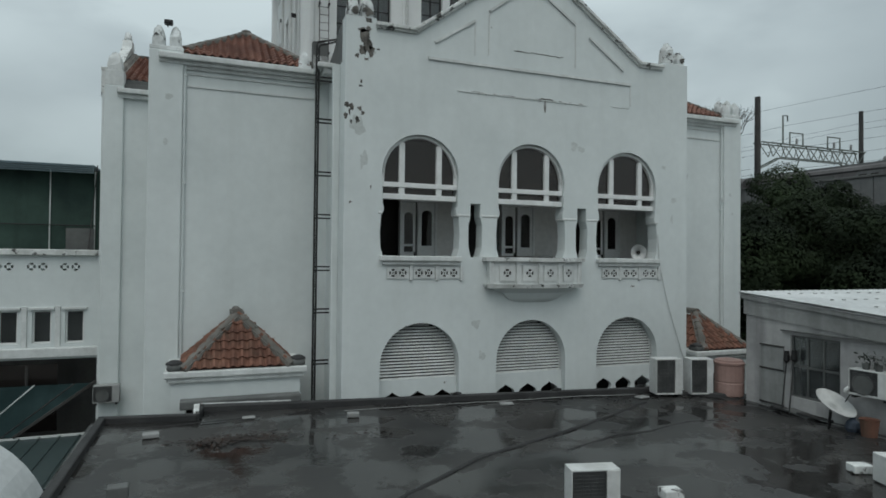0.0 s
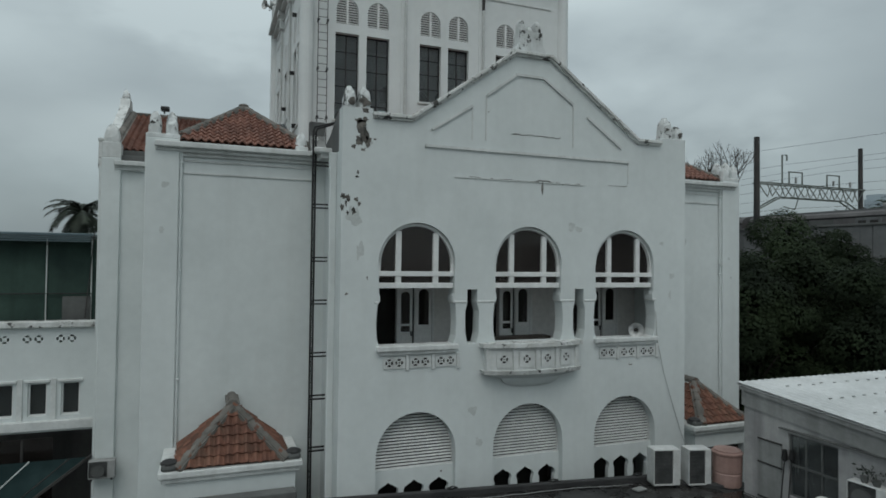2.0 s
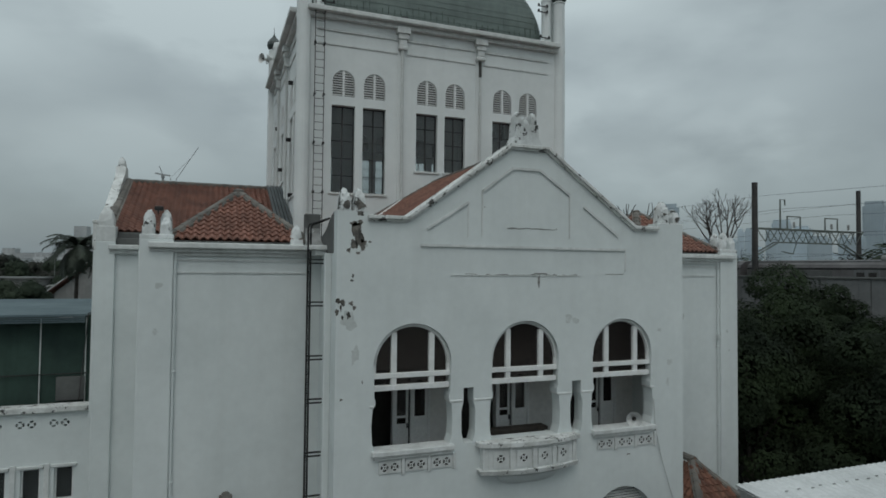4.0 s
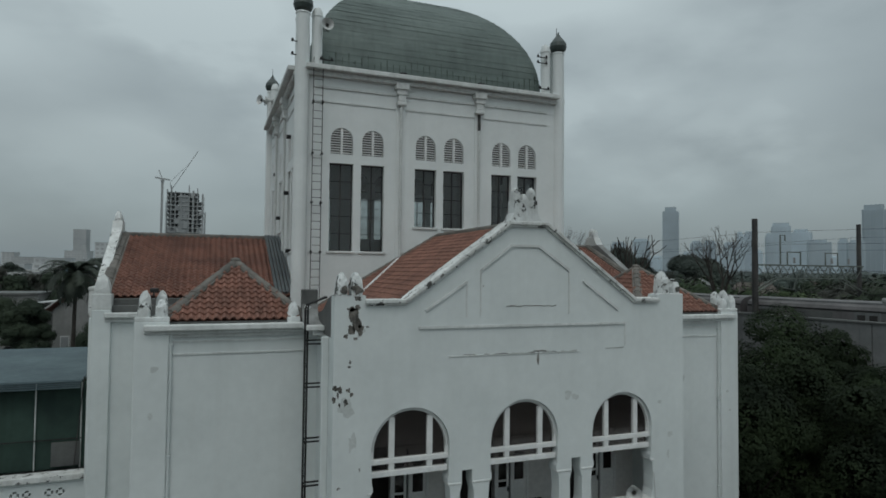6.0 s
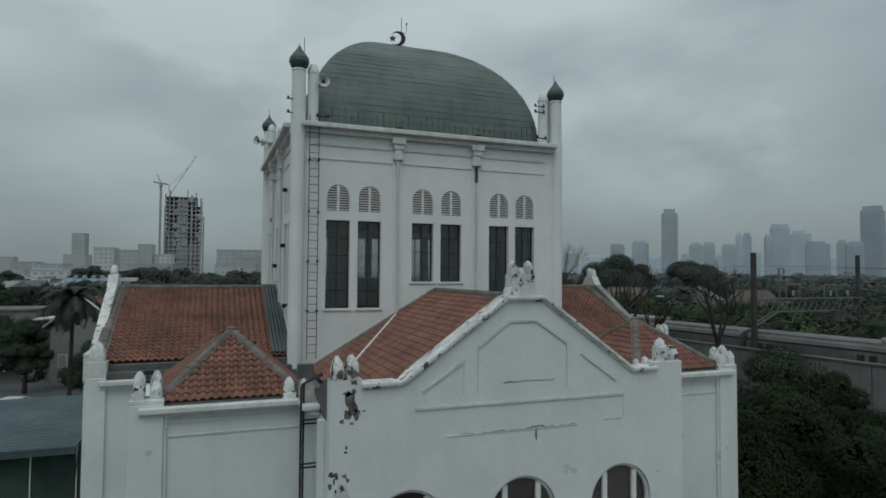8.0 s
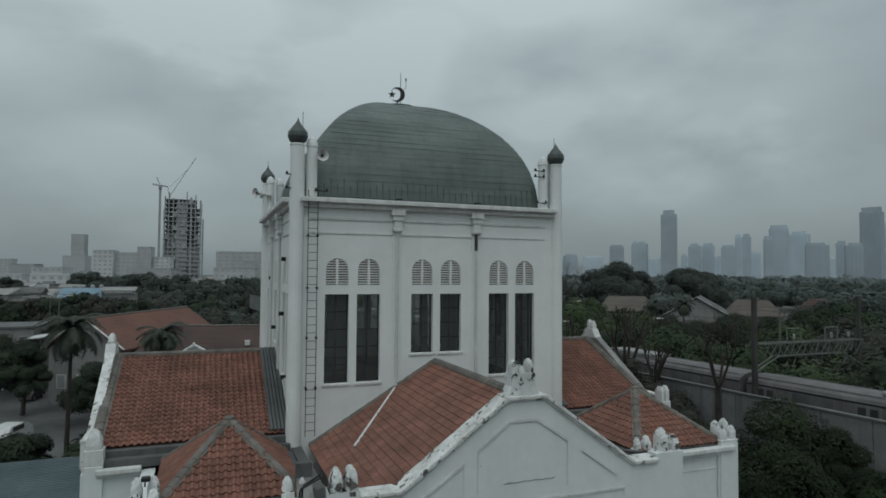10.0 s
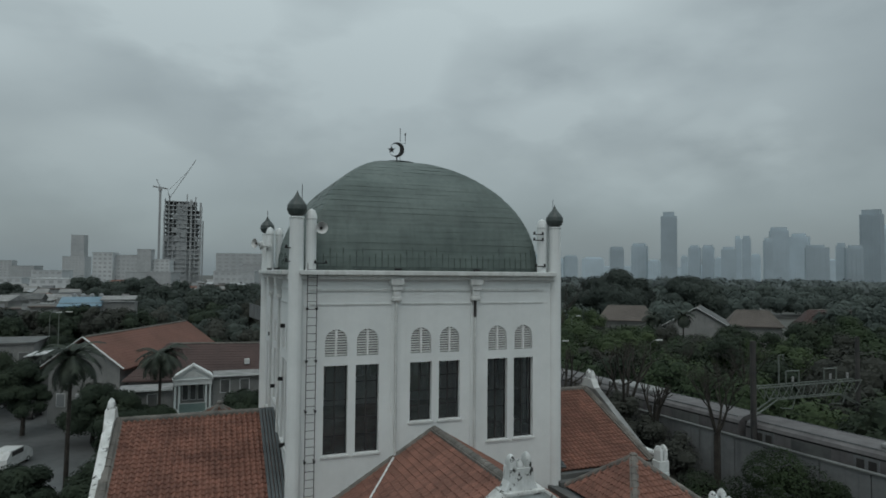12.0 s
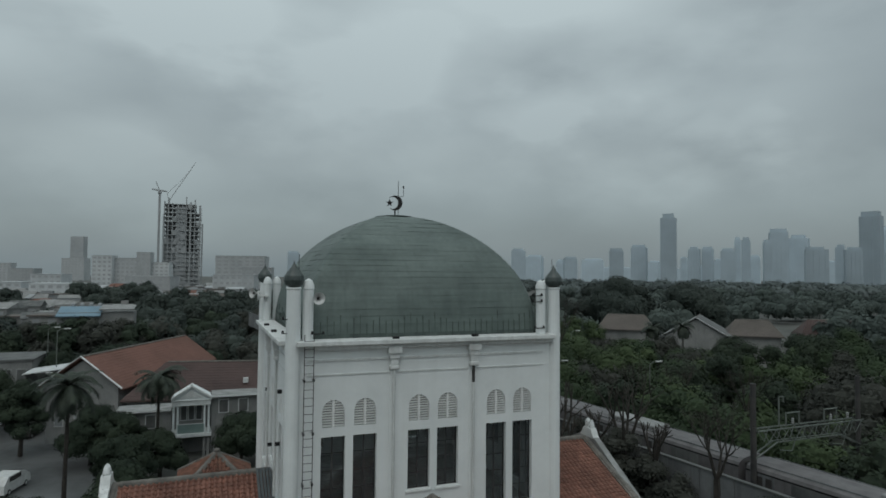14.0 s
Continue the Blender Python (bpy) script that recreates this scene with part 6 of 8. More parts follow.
# black sheet painting the shed's inside dark behind its window
part("inner_dark", one_box(SX + 0.6, SX + 0.7, 8.0, 10.4, 2.6, 4.8), DARK, shed)
win = part("window", slab(bmesh.new(), rect(8.95, 10.2, 2.85, 4.32), [rect(y, y + 0.36, z, z + h) for y in (9.0, 9.4, 9.8) for z, h in ((2.9, 0.66), (3.61, 0.66))], 0.05, 0.1, m), CONCRETE_DARK, shed, "dark window of six lights with a grey frame")
for a in (9.0, 9.4, 9.8):
    part("pane", slab(bmesh.new(), rect(a, a + 0.36, 2.9, 4.27), [], 0.07, 0.076, m), GLASS, win)
part("ledge", one_box(SX - 0.1, SX + 0.02, 7.6, 10.4, 4.4, 4.43), CONCRETE_DARK, shed)
part("door_panel", one_box(SX - 0.04, SX - 0.005, 10.36, 11.02, RF, 4.02, 0.01), CONCRETE, shed, "pale grey sheet panel leaning on the wall")
for z in (2.55, 3.4, 3.98):
    part("door_rail", one_box(SX - 0.06, SX - 0.04, 10.34, 11.04, z, z + 0.04), RUST_IRON, shed)
rf = []
bm = bmesh.new()
n = 90
prev = None
for i in range(n + 1):
    x = SX - 0.1 + (22.2 - SX + 0.08) * i / n
    z = 0.014 * (1 if i % 2 else -1)
    cur = [bm.verts.new((x, 11.65, 5.3 + z)), bm.verts.new((x, 2.8, 4.57 + z))]
    low = [bm.verts.new((x, 11.65, 5.24 + z)), bm.verts.new((x, 2.8, 4.51 + z))]
    if prev:
        bm.faces.new((prev[0][0], prev[0][1], cur[1], cur[0]))
        bm.faces.new((prev[1][0], prev[1][1], low[1], low[0]))
        bm.faces.new((prev[0][0], cur[0], low[0], prev[1][0]))
        bm.faces.new((prev[0][1], cur[1], low[1], prev[1][1]))
    prev = (cur, low)
sr = part("roof", bm, ROOF_WHITE, shed, "white corrugated sheet roof with fixing rows")
random.seed(3)
for j in range(6):
    for i in range(20):
        x, y = 13.0 + i * 0.42 + random.uniform(-0.05, 0.05), 10.9 - j * 1.1 + random.uniform(-0.04, 0.04)
        part("fixing", one_box(x, x + 0.1, y, y + 0.025, 4.57 + (y - 2.8) * 0.0825 + 0.02, 4.57 + (y - 2.8) * 0.0825 + 0.04), CONCRETE, sr)
bm = bmesh.new()
beam(bm, (SX - 0.06, 11.6, 5.17), (SX - 0.06, 2.9, 4.41), 0.05, 0.1)
part("fascia", bm, CONCRETE, shed, "stained grey fascia board")
bm = bmesh.new()
m2 = Matrix.Translation((SX - 0.045, 0, 0)) @ Matrix.Rotation(radians(90), 4, "Z") @ Matrix.Diagonal((1, -1, 1, 1))
slab(bm, [(2.9, 3.98), (11.55, 4.72), (11.55, 5.16), (2.9, 4.45)], [], 0.0, 0.05, m2)
part("fascia_band", bm, CONCRETE, shed, "dark-stained concrete band under the roof edge")
for h, rz, y in ((1.25, 6, 10.15), (1.3, -5, 9.95)):
    tagged(part("broom", lathe(rod(bmesh.new(), (SX - 0.35, y, RF), (SX - 0.06, y + 0.1, RF + h), 0.015, None, 6), (SX - 0.08, y + 0.09, RF + h - 0.1), [(0.03, 0), (0.07, 0.05), (0.05, 0.28)], 8), IRON), "dark broom leaning on the shed wall", "broom", "brooms")

# ---- annex wing beside the mosque, with its screened terrace ----
side = thing("side_building", (-12.0, 28.0, G), "white two-storey side building with small windows and pierced parapet", "building")
SY = 22.6
wx = [(-5.1 - 0.935 * i) for i in range(14)]
hs = [rect(x - 0.27, x + 0.27, 3.18, 4.25) for x in wx]
for x in wx:
    for k in (-0.16, 0.16):
        for q in range(4):
            t0 = math.pi / 2 * q
            cxp, czp = x + k - 0.16, 5.68
            ring = [(cxp + 0.125 * math.cos(t0 + f * 0.28), czp + 0.125 * math.sin(t0 + f * 0.28)) for f in (-2, -1, 0, 1, 2)]
            hs.append(ring + [(cxp + 0.06 * math.cos(t0 + f * 0.28), czp + 0.06 * math.sin(t0 + f * 0.28)) for f in (2, 1, 0, -1, -2)])
part("wall", slab(bmesh.new(), rect(-18.5, -4.05, 2.75, 6.05), hs, SY, SY + 0.3), WHITE, side)
part("coping", one_box(-18.5, -4.0, SY - 0.16, SY + 0.42, 6.05, 6.25, 0.03), WORN, side)
# black sheet gives the windows and piercings a painted dark behind them
part("inner_dark", one_box(-18.4, -4.1, SY + 0.55, SY + 0.6, 2.8, 6.0), DARK, side)
part("sill_band", one_box(-18.5, -4.1, SY - 0.14, SY + 0.01, 2.72, 3.05, 0.04), TRIM, side)
for x in wx:
    w = part("window", slab(bmesh.new(), rect(x - 0.27, x + 0.27, 3.18, 4.25), [rect(x - 0.22, x + 0.22, 3.23, 4.2)], SY + 0.1, SY + 0.15), WOOD_WHITE, side)
    part("pane", one_box(x - 0.22, x + 0.22, SY + 0.12, SY + 0.126, 3.23, 4.2), GLASS, w)
    part("hood", one_box(x - 0.36, x + 0.36, SY - 0.08, SY + 0.01, 4.27, 4.36, 0.015), TRIM, w)
    part("pilaster", one_box(x - 0.56, x - 0.4, SY - 0.05, SY + 0.01, 3.05, 4.4, 0.015), TRIM, side)
part("beam", one_box(-18.5, -4.05, SY, SY + 0.3, 2.66, 2.75), WHITE, side)
for x in (-18.3, -14.0, -9.5, -4.2):
    part("post", one_box(x - 0.1, x + 0.1, SY + 0.02, SY + 0.25, G, 2.66), CONCRETE_DARK, side)
part("back_wall", one_box(-18.5, -4.1, SY + 3.0, SY + 3.2, G, 6.1), CONCRETE_DARK, side)
# glazed lean-to and low sheet roofs below
lean = thing("lean_to", (-8.0, 19.0, G), "low lean-to of grey-green sheets below the white wall", "lean-to")
part("roof", beam(bmesh.new(), (-4.5, 17.6, 0.55), (-18.0, 17.6, 0.55), 6.6, 0.06), TEAL_DARK, lean)
for i in range(26):
    part("rib", one_box(-4.6 - i * 0.52, -4.56 - i * 0.52, 14.4, 20.8, 0.58, 0.62), TEAL_DARK, lean)
part("edge", one_box(-18, -4.45, 20.78, 20.84, 0.54, 0.64), PIPE, lean)
part("wall", one_box(-17.9, -4.6, 14.5, 20.6, G, 0.5), CONCRETE_DARK, lean)
bm = bmesh.new()
for dz in (0.0, 0.04):
    vs = [bm.verts.new(p) for p in ((-4.4, 21.7, 1.95 + dz), (-10.5, 21.7, 1.95 + dz), (-10.5, 20.8, 0.62 + dz), (-6.3, 20.8, 0.62 + dz))]
    bm.faces.new(vs)
part("sloping_sheet", bm, SMOKED, lean, "dark smoked sheet sloping under the beam")
for k in range(5):
    f = k / 5
    part("glazing_bar", beam(bmesh.new(), (-4.9 - 5.5 * f, 21.7, 2.0), (-6.6 - 3.9 * f, 20.8, 0.68), 0.03, 0.03), PIPE if k == 1 else RUST_IRON, lean)
bm = bmesh.new()
beam(bm, (-4.3, 21.66, 2.05), (-6.3, 20.76, 0.66), 0.05, 0.08)
part("rafter", bm, RUST_IRON, lean)
part("rafter", rod(bmesh.new(), (-6.35, 22.3, 0.6), (-6.35, 22.3, 2.5), 0.04), RUST_IRON, lean)
part("glazing", one_box(-18.0, -5.5, 22.32, 22.34, 0.4, 2.55), GLASS_DARK, lean)
scr = thing("terrace_screen", (-11.0, 26.0, 6.1), "dark green screened terrace under a ribbed sheet roof", "terrace")
part("screen", one_box(-19.0, -4.6, 23.75, 23.8, 6.1, 9.0), NET, scr)
part("screen", one_box(-4.62, -4.57, 23.8, 26.0, 6.1, 9.0), NET, scr)
for x in (-18.9, -16.0, -13.0, -10.0, -6.1, -4.75):
    part("post", rod(bmesh.new(), (x, 23.68, 6.1), (x, 23.68, 9.0), 0.022), PIPE, scr)
part("brace", rod(bmesh.new(), (-4.9, 23.5, 6.2), (-4.66, 23.5, 9.2), 0.016), RUST_IRON, scr)
part("rail", rod(bmesh.new(), (-19, 23.66, 7.1), (-4.7, 23.66, 7.1), 0.02), IRON, scr)
part("box", one_box(-5.6, -4.75, 23.6, 23.74, 6.2, 7.0, 0.01), CONCRETE_DARK, scr, "brown cabinet behind the rail")
part("roof", beam(bmesh.new(), (-12.0, 23.2, 9.1), (-12.0, 32.0, 9.2), 14.6, 0.05), ROOF_TEAL, scr)
for i in range(40):
    f = (i + 0.5) / 40
    part("rib", rod(bmesh.new(), (-19.3, 23.2 + 8.8 * f, 9.13 + 0.1 * f), (-4.72, 23.2 + 8.8 * f, 9.13 + 0.1 * f), 0.045, None, 6), ROOF_TEAL, scr)
for i in range(4):
    part("gutter_line", one_box(-19.2, -4.72, 23.2 + i * 0.001, 23.26 + i * 0.001, 8.88 + i * 0.065, 8.92 + i * 0.065), ROOF_TEAL, scr)
# ---- trees ----
def leaf_cloud(rng, clumps, per, size, flat=0.75, mid=None, core=True, even=0.0, hull=0.72):
    """Small leaf blades on the outside of a heap of rounded clumps. clumps: rows of x, y, z, radius."""
    out = []
    cl = np.array(clumps)
    mid = cl[:, :3].mean(axis=0) if mid is None else np.array(mid)
    for cx, cy, cz, r in clumps:
        n = int(per * (0.7 + 0.6 * rng.random()) * (min(3.0, max(0.3, (r / even) ** 2)) if even else 1.0))
        d = rng.normal(size=(n, 3))
        d /= np.linalg.norm(d, axis=1)[:, None]
        rad = r * (0.82 + 0.3 * rng.random(n) ** 1.5)
        c = d * rad[:, None] * np.array([1, 1, flat]) + np.array([cx, cy, cz])
        # leaves buried in the other clumps are left out
        rel = (c[:, None, :] - cl[None, :, :3]) / (cl[None, :, 3, None] * np.array([1, 1, flat]))
        keep = (np.linalg.norm(rel, axis=2) > 0.78).all(axis=1) & (c[:, 2] > mid[2] - (cl[:, 2].max() - mid[2] + r) * 1.1)
        c, d = c[keep], d[keep]
        n = len(c)
        if not n:
            continue
        big = c - mid
        big /= np.linalg.norm(big, axis=1)[:, None] + 1e-6
        up = 0.8 * d + 0.5 * big + 0.3 * rng.normal(size=(n, 3)) + np.array([0, 0, 0.4])
        a = np.cross(up, rng.normal(size=(n, 3)))
        a /= np.linalg.norm(a, axis=1)[:, None]
        b = np.cross(a, up)
        b /= np.linalg.norm(b, axis=1)[:, None]
        s = size * (0.6 + 0.8 * rng.random(n))[:, None]
        out.append(np.stack([c - a * s, c + a * s * 0.7 + b * s * 0.62, c + a * s * 0.7 - b * s * 0.62], axis=1).reshape(-1, 3))
        # a rounded core of foliage behind the outer leaves
        for i in range(3 if core else 0):
            t0, t1 = -0.7 + 0.7 * i, -0.7 + 0.7 * (i + 1)
            for k in range(6):
                q = []
                for th, ph in ((t0, k), (t0, k + 1), (t1, k + 1), (t1, k)):
                    q.append((cx + hull * r * math.cos(th) * math.cos(ph * 1.0472), cy + hull * r * math.cos(th) * math.sin(ph * 1.0472), cz + hull * r * flat * math.sin(th)))
                out.append(np.array([q[0], q[1], q[2], q[0], q[2], q[3]]))
    return np.concatenate(out)


def leaves(name, co, mat, parent=None):
    """One mesh of three-cornered blades."""
    me = bpy.data.meshes.new(name)
    n = len(co)
    me.vertices.add(n)
    me.vertices.foreach_set("co", co.astype(np.float32).ravel())
    me.loops.add(n)
    me.loops.foreach_set("vertex_index", np.arange(n, dtype=np.int32))
    me.polygons.add(n // 3)
    me.polygons.foreach_set("loop_start", np.arange(0, n, 3, dtype=np.int32))
    me.update(calc_edges=True)
    me.materials.append(mat)
    ob = new(name, me)
    if parent:
        ob.parent, ob.matrix_parent_inverse = parent, parent.matrix_basis.inverted()
    return ob


def broad_tree(x, y, top, spread, seed, label, thick=1.0, size=0.085, group="trees by the railway", mat=LEAF):
    """Tapered trunk, forked limbs and an uneven crown of leaf clumps."""
    rng = np.random.default_rng(seed)
    t = thing("tree", (x, y, G), label, "tree", group)
    h = top - G
    bm = bmesh.new()
    rod(bm, (x, y, G - 0.1), (x + 0.1, y, G + h * 0.3), 0.2 + 0.012 * h, 0.14 + 0.008 * h, 10)
    tips = []
    for i in range(7):
        a = 2 * math.pi * i / 7 + rng.random()
        e = (x + spread * 0.55 * math.cos(a), y + spread * 0.55 * math.sin(a), G + h * (0.5 + 0.3 * rng.random()))
        mid = (x + 0.1 + spread * 0.2 * math.cos(a), y + spread * 0.2 * math.sin(a), G + h * 0.42)
        rod(bm, (x + 0.1, y, G + h * 0.27), mid, 0.1 + 0.006 * h, 0.07, 7)
        rod(bm, mid, e, 0.07, 0.025, 6)
        tips.append(e)
    part("trunk", bm, BARK, t)
    clumps = []
    for i in range(46):
        a, k = 2 * math.pi * rng.random(), math.sqrt(rng.random())
        u = rng.random()
        zz = G + h * (0.34 + 0.6 * u)
        width = spread * (1.0 - 0.75 * max(0, u - 0.45) ** 1.3 * 1.6) * k
        clumps.append((x + width * math.cos(a), y + width * math.sin(a), zz, spread * (0.26 + 0.2 * rng.random())))
    clumps.append((x, y, top - spread * 0.2, spread * 0.3))
    leaves("crown", leaf_cloud(rng, clumps, int((980 if thick == 1.0 else 900) * thick), size * 0.88, core=thick != 1.0), mat, t)
    return t


TREES = [(27.6, 23.4, 11.3, 3.2), (28.6, 21.0, 10.2, 2.0), (25.0, 21.2, 9.8, 2.9), (28.2, 18.6, 8.8, 2.2), (24.2, 25.4, 9.8, 2.6), (25.2, 16.6, 8.4, 2.8), (21.8, 28.6, 9.0, 2.8), (22.2, 20.6, 8.8, 2.6), (28.2, 14.0, 7.6, 2.6), (23.4, 34.0, 8.2, 2.8), (24.5, 41.0, 8.6, 3.0), (27.4, 30.4, 7.4, 2.3), (26.2, 37.6, 10.6, 2.3), (25.0, 44.0, 11.2, 2.3), (25.4, 48.0, 8.2, 2.6), (24.4, 56.0, 9.0, 2.9), (23.0, 64.0, 9.6, 3.2), (21.6, 74.0, 10.2, 3.4)]
for i, (x, y, top, sp) in enumerate(TREES):
    broad_tree(x, y, top, sp, 20 + i, "dense dark green broadleaf tree below the railway viaduct")


for i in range(9):
    y = 31.5 + i * 2.3
    broad_tree(29.2 - (y - 24) * 0.105 - (i % 3) * 0.5, y, 10.2 + (i * 7 % 5) * 0.36 + (0.5 if y > 36 else 0.0), 2.1, 70 + i, "thin brownish shrub tree against the viaduct wall", 0.2, 0.12, "shrubs by the viaduct", LEAF_WOODS[3])


def bare_tree(x, y, fork, top, seed, twigs=4, group="bare trees"):
    """A trunk that forks into a few stout limbs and a veil of fine twigs."""
    rng = np.random.default_rng(seed)
    t = thing("bare_tree", (x, y, G), "nearly leafless dark tree with forked limbs beside the viaduct", "tree", group)
    verts, faces = [], []

    def limb(p, q, r0, r1):
        d = (q - p).to_track_quat("Z", "Y").to_matrix()
        s0 = len(verts)
        for c, r in ((p, r0), (q, r1)):
            for k in range(5):
                verts.append(tuple(c + d @ Vector((r * math.cos(k * 1.2566), r * math.sin(k * 1.2566), 0))))
        faces.extend((s0 + k, s0 + (k + 1) % 5, s0 + 5 + (k + 1) % 5, s0 + 5 + k) for k in range(5))

    def grow(p, d, length, r, depth):
        mid = p + d * length * 0.5
        d2 = (d + Vector((0, 0, 0.25))).normalized()
        q = mid + d2 * length * 0.5
        limb(p, mid, r, r * 0.85)
        limb(mid, q, r * 0.85, r * 0.65)
        if depth == 0:
            return
        for k in range(3):
            nd = (d2 + Vector(rng.normal(size=3)) * 0.38).normalized()
            nd.z = max(nd.z, 0.35)
            grow(q, nd.normalized(), length * (0.55 + 0.25 * rng.random()), r * 0.5, depth - 1)
    limb(Vector((x, y, G - 0.1)), Vector((x, y, fork)), 0.3, 0.2)
    for k in range(4):
        a = 2 * math.pi * k / 4 + rng.random()
        grow(Vector((x, y, fork - 0.1)), Vector((0.42 * math.cos(a), 0.42 * math.sin(a), 1)).normalized(), (top - fork) * (0.44 if twigs > 2 else 0.6), 0.1 if twigs > 2 else 0.15, twigs)
    raw("trunk", verts, faces, BARK, t)
    return t


for i, (x, y, fork, top) in enumerate(((27.4, 27.4, 11.1, 14.9), (28.0, 33.4, 10.3, 12.6), (27.2, 35.6, 10.6, 14.6), (26.0, 42.0, 9.8, 13.4), (25.2, 48.0, 9.6, 13.0), (24.0, 39.0, 8.6, 12.0), (23.0, 56.0, 9.0, 13.0), (52.0, 84.0, 12.0, 19.0), (47.0, 80.0, 11.0, 17.5), (25.6, 45.0, 9.0, 12.2), (26.9, 38.8, 9.4, 12.2), (50.0, 55.0, 8.0, 12.6), (46.5, 58.5, 8.0, 12.4), (54.5, 50.0, 8.0, 12.4))):
    bare_tree(x, y, fork, top, 60 + i, 2 if i in (1, 2, 3, 4, 5, 9, 10) else 4)


def palm(x, y, top, seed, group="palm trees"):
    rng = np.random.default_rng(seed)
    t = thing("palm_tree", (x, y, G), "tall palm with drooping feathered fronds", "palm tree", group)
    bm = bmesh.new()
    n = 9
    for i in range(n):
        z0, z1 = G + (top - G) * i / n, G + (top - G) * (i + 1) / n
        rod(bm, (x + 0.02 * i, y, z0), (x + 0.02 * (i + 1), y, z1), 0.24 - 0.011 * i, 0.215 - 0.011 * i, 9)
    part("trunk", bm, BARK, t)
    for i in range(46):
        az = 2 * math.pi * i / 46 + rng.uniform(-0.15, 0.15)
        el = rng.uniform(-0.6, 1.2)
        L = rng.uniform(2.7, 3.6)
        verts, faces = [], []
        pts = []
        p = Vector((x + 0.18, y, top))
        ang = el
        for k in range(9):
            pts.append(p.copy())
            p = p + Vector((math.cos(az) * math.cos(ang), math.sin(az) * math.cos(ang), math.sin(ang))) * (L / 8)
            ang -= 0.2
        side = Vector((-math.sin(az), math.cos(az), 0))
        for k in range(8):
            a, b = pts[k], pts[k + 1]
            for sgn in (-1, 1):
                for j in range(4):
                    o = a.lerp(b, j / 4)
                    w = 0.62 * math.sin(math.pi * (k + 1.2) / 10) + 0.1
                    tip = o + side * sgn * w + (b - a) * 0.9 + Vector((0, 0, -0.22 * w - 0.1 * rng.random()))
                    s0 = len(verts)
                    verts += [tuple(o), tuple(o + (b - a) * 0.3), tuple(tip)]
                    faces.append((s0, s0 + 1, s0 + 2))
            s0 = len(verts)
            verts += [tuple(a + side * 0.03), tuple(a - side * 0.03), tuple(b - side * 0.02), tuple(b + side * 0.02)]
            faces.append((s0, s0 + 1, s0 + 2, s0 + 3))
        raw("frond", verts, faces, PALM, t)
    return t


palm(-12.3, 63.9, 12.5, 3)
palm(-5.8, 80.0, 10.3, 4)
palm(102.0, 122.0, 10.2, 5)
palm(107.5, 117.5, 10.6, 6)
LEFT_TREES = [(-15.0, 59.5, 4.2, 2.6), (-8.0, 64.0, 5.0, 2.8), (-8.6, 73.0, 5.2, 3.0), (-5.2, 77.0, 4.8, 2.4), (3.7, 78.5, 5.6, 2.6), (-8.2, 56.0, 4.6, 2.6), (7.5, 80.0, 6.0, 3.0), (-30.0, 105.0, 8.0, 4.0), (-13.5, 86.0, 6.0, 3.0), (-10.2, 84.0, 5.6, 2.6), (-22.5, 93.0, 8.6, 2.8), (-20.5, 58.0, 5.0, 2.4), (-24.0, 122.0, 9.0, 3.6), (-17.0, 128.0, 9.4, 4.0)]
for i, (x, y, top, sp) in enumerate(LEFT_TREES):
    broad_tree(x, y, top, sp, 120 + i, "rounded dark garden tree by the villa", 0.5, 0.16, "garden trees", LEAF_WOODS[0])

# far woods on both hands, too many to count
rng = np.random.default_rng(9)
FAR_HOUSES = [(121.5, 157.0, 13, 10.7), (135.0, 146.0, 12, 10.3), (146.0, 132.0, 11, 10.4), (162.0, 120.0, 13, 10.9), (133.0, 134.0, 10, 9.8)]


def clear(x, y):
    return all(math.hypot(x - hx, y - hy) > w * 0.5 + 5 for hx, hy, w, top in FAR_HOUSES)


def woods(name, spots, per, size, label, mats=LEAF_WOODS, core=True, even=0.0):
    out = [[] for m in mats]
    for x, y, top, sp in spots:
        cl = []
        h = top - G
        for k in range(24):
            a, q = 2 * math.pi * rng.random(), math.sqrt(rng.random())
            u = rng.random()
            w = 0.78 * sp * q * math.sqrt(max(0.05, 1 - (0.9 * u) ** 2))
            cl.append((x + w * math.cos(a), y + w * math.sin(a), G + h * (0.38 + 0.48 * u), sp * (0.22 + 0.2 * rng.random())))
        out[int(rng.integers(len(mats)))].append(leaf_cloud(rng, cl, per, size, 0.95, None, core, even, 0.6 if even else 0.72))
    for m, rows in zip(mats, out):
        tagged(leaves(name, np.concatenate(rows), m), label, "trees", kind="stuff")


spots = []
for k in range(26):
    y = 6 + k * 5.2
    spots.append((44.6 - y * 0.1 + rng.uniform(-0.8, 1.6), y, rng.uniform(11.0, 13.6), rng.uniform(3.4, 4.6)))
while len(spots) < 215:
    d = 52 + 150 * rng.random() ** 1.2
    b = radians(rng.uniform(29, 62))
    x, y = d * math.sin(b), d * math.cos(b)
    if x > 46.5 and clear(x, y) and clear(x * 1.06, y * 1.06):
        top = 5.0 + 8.5 * rng.random() ** 0.8
        if 36.0 < math.degrees(b) < 51.5 and d > 95:
            top = min(top, (19.9 if 41.5 < math.degrees(b) < 45.5 else 22.6) - 0.089 * d)
        spots.append((x, y, top, 2.4 + 4.2 * rng.random() ** 1.6))
woods("woods", spots, 204, 0.202, "dark green park trees beyond the railway", even=1.35)
spots = []
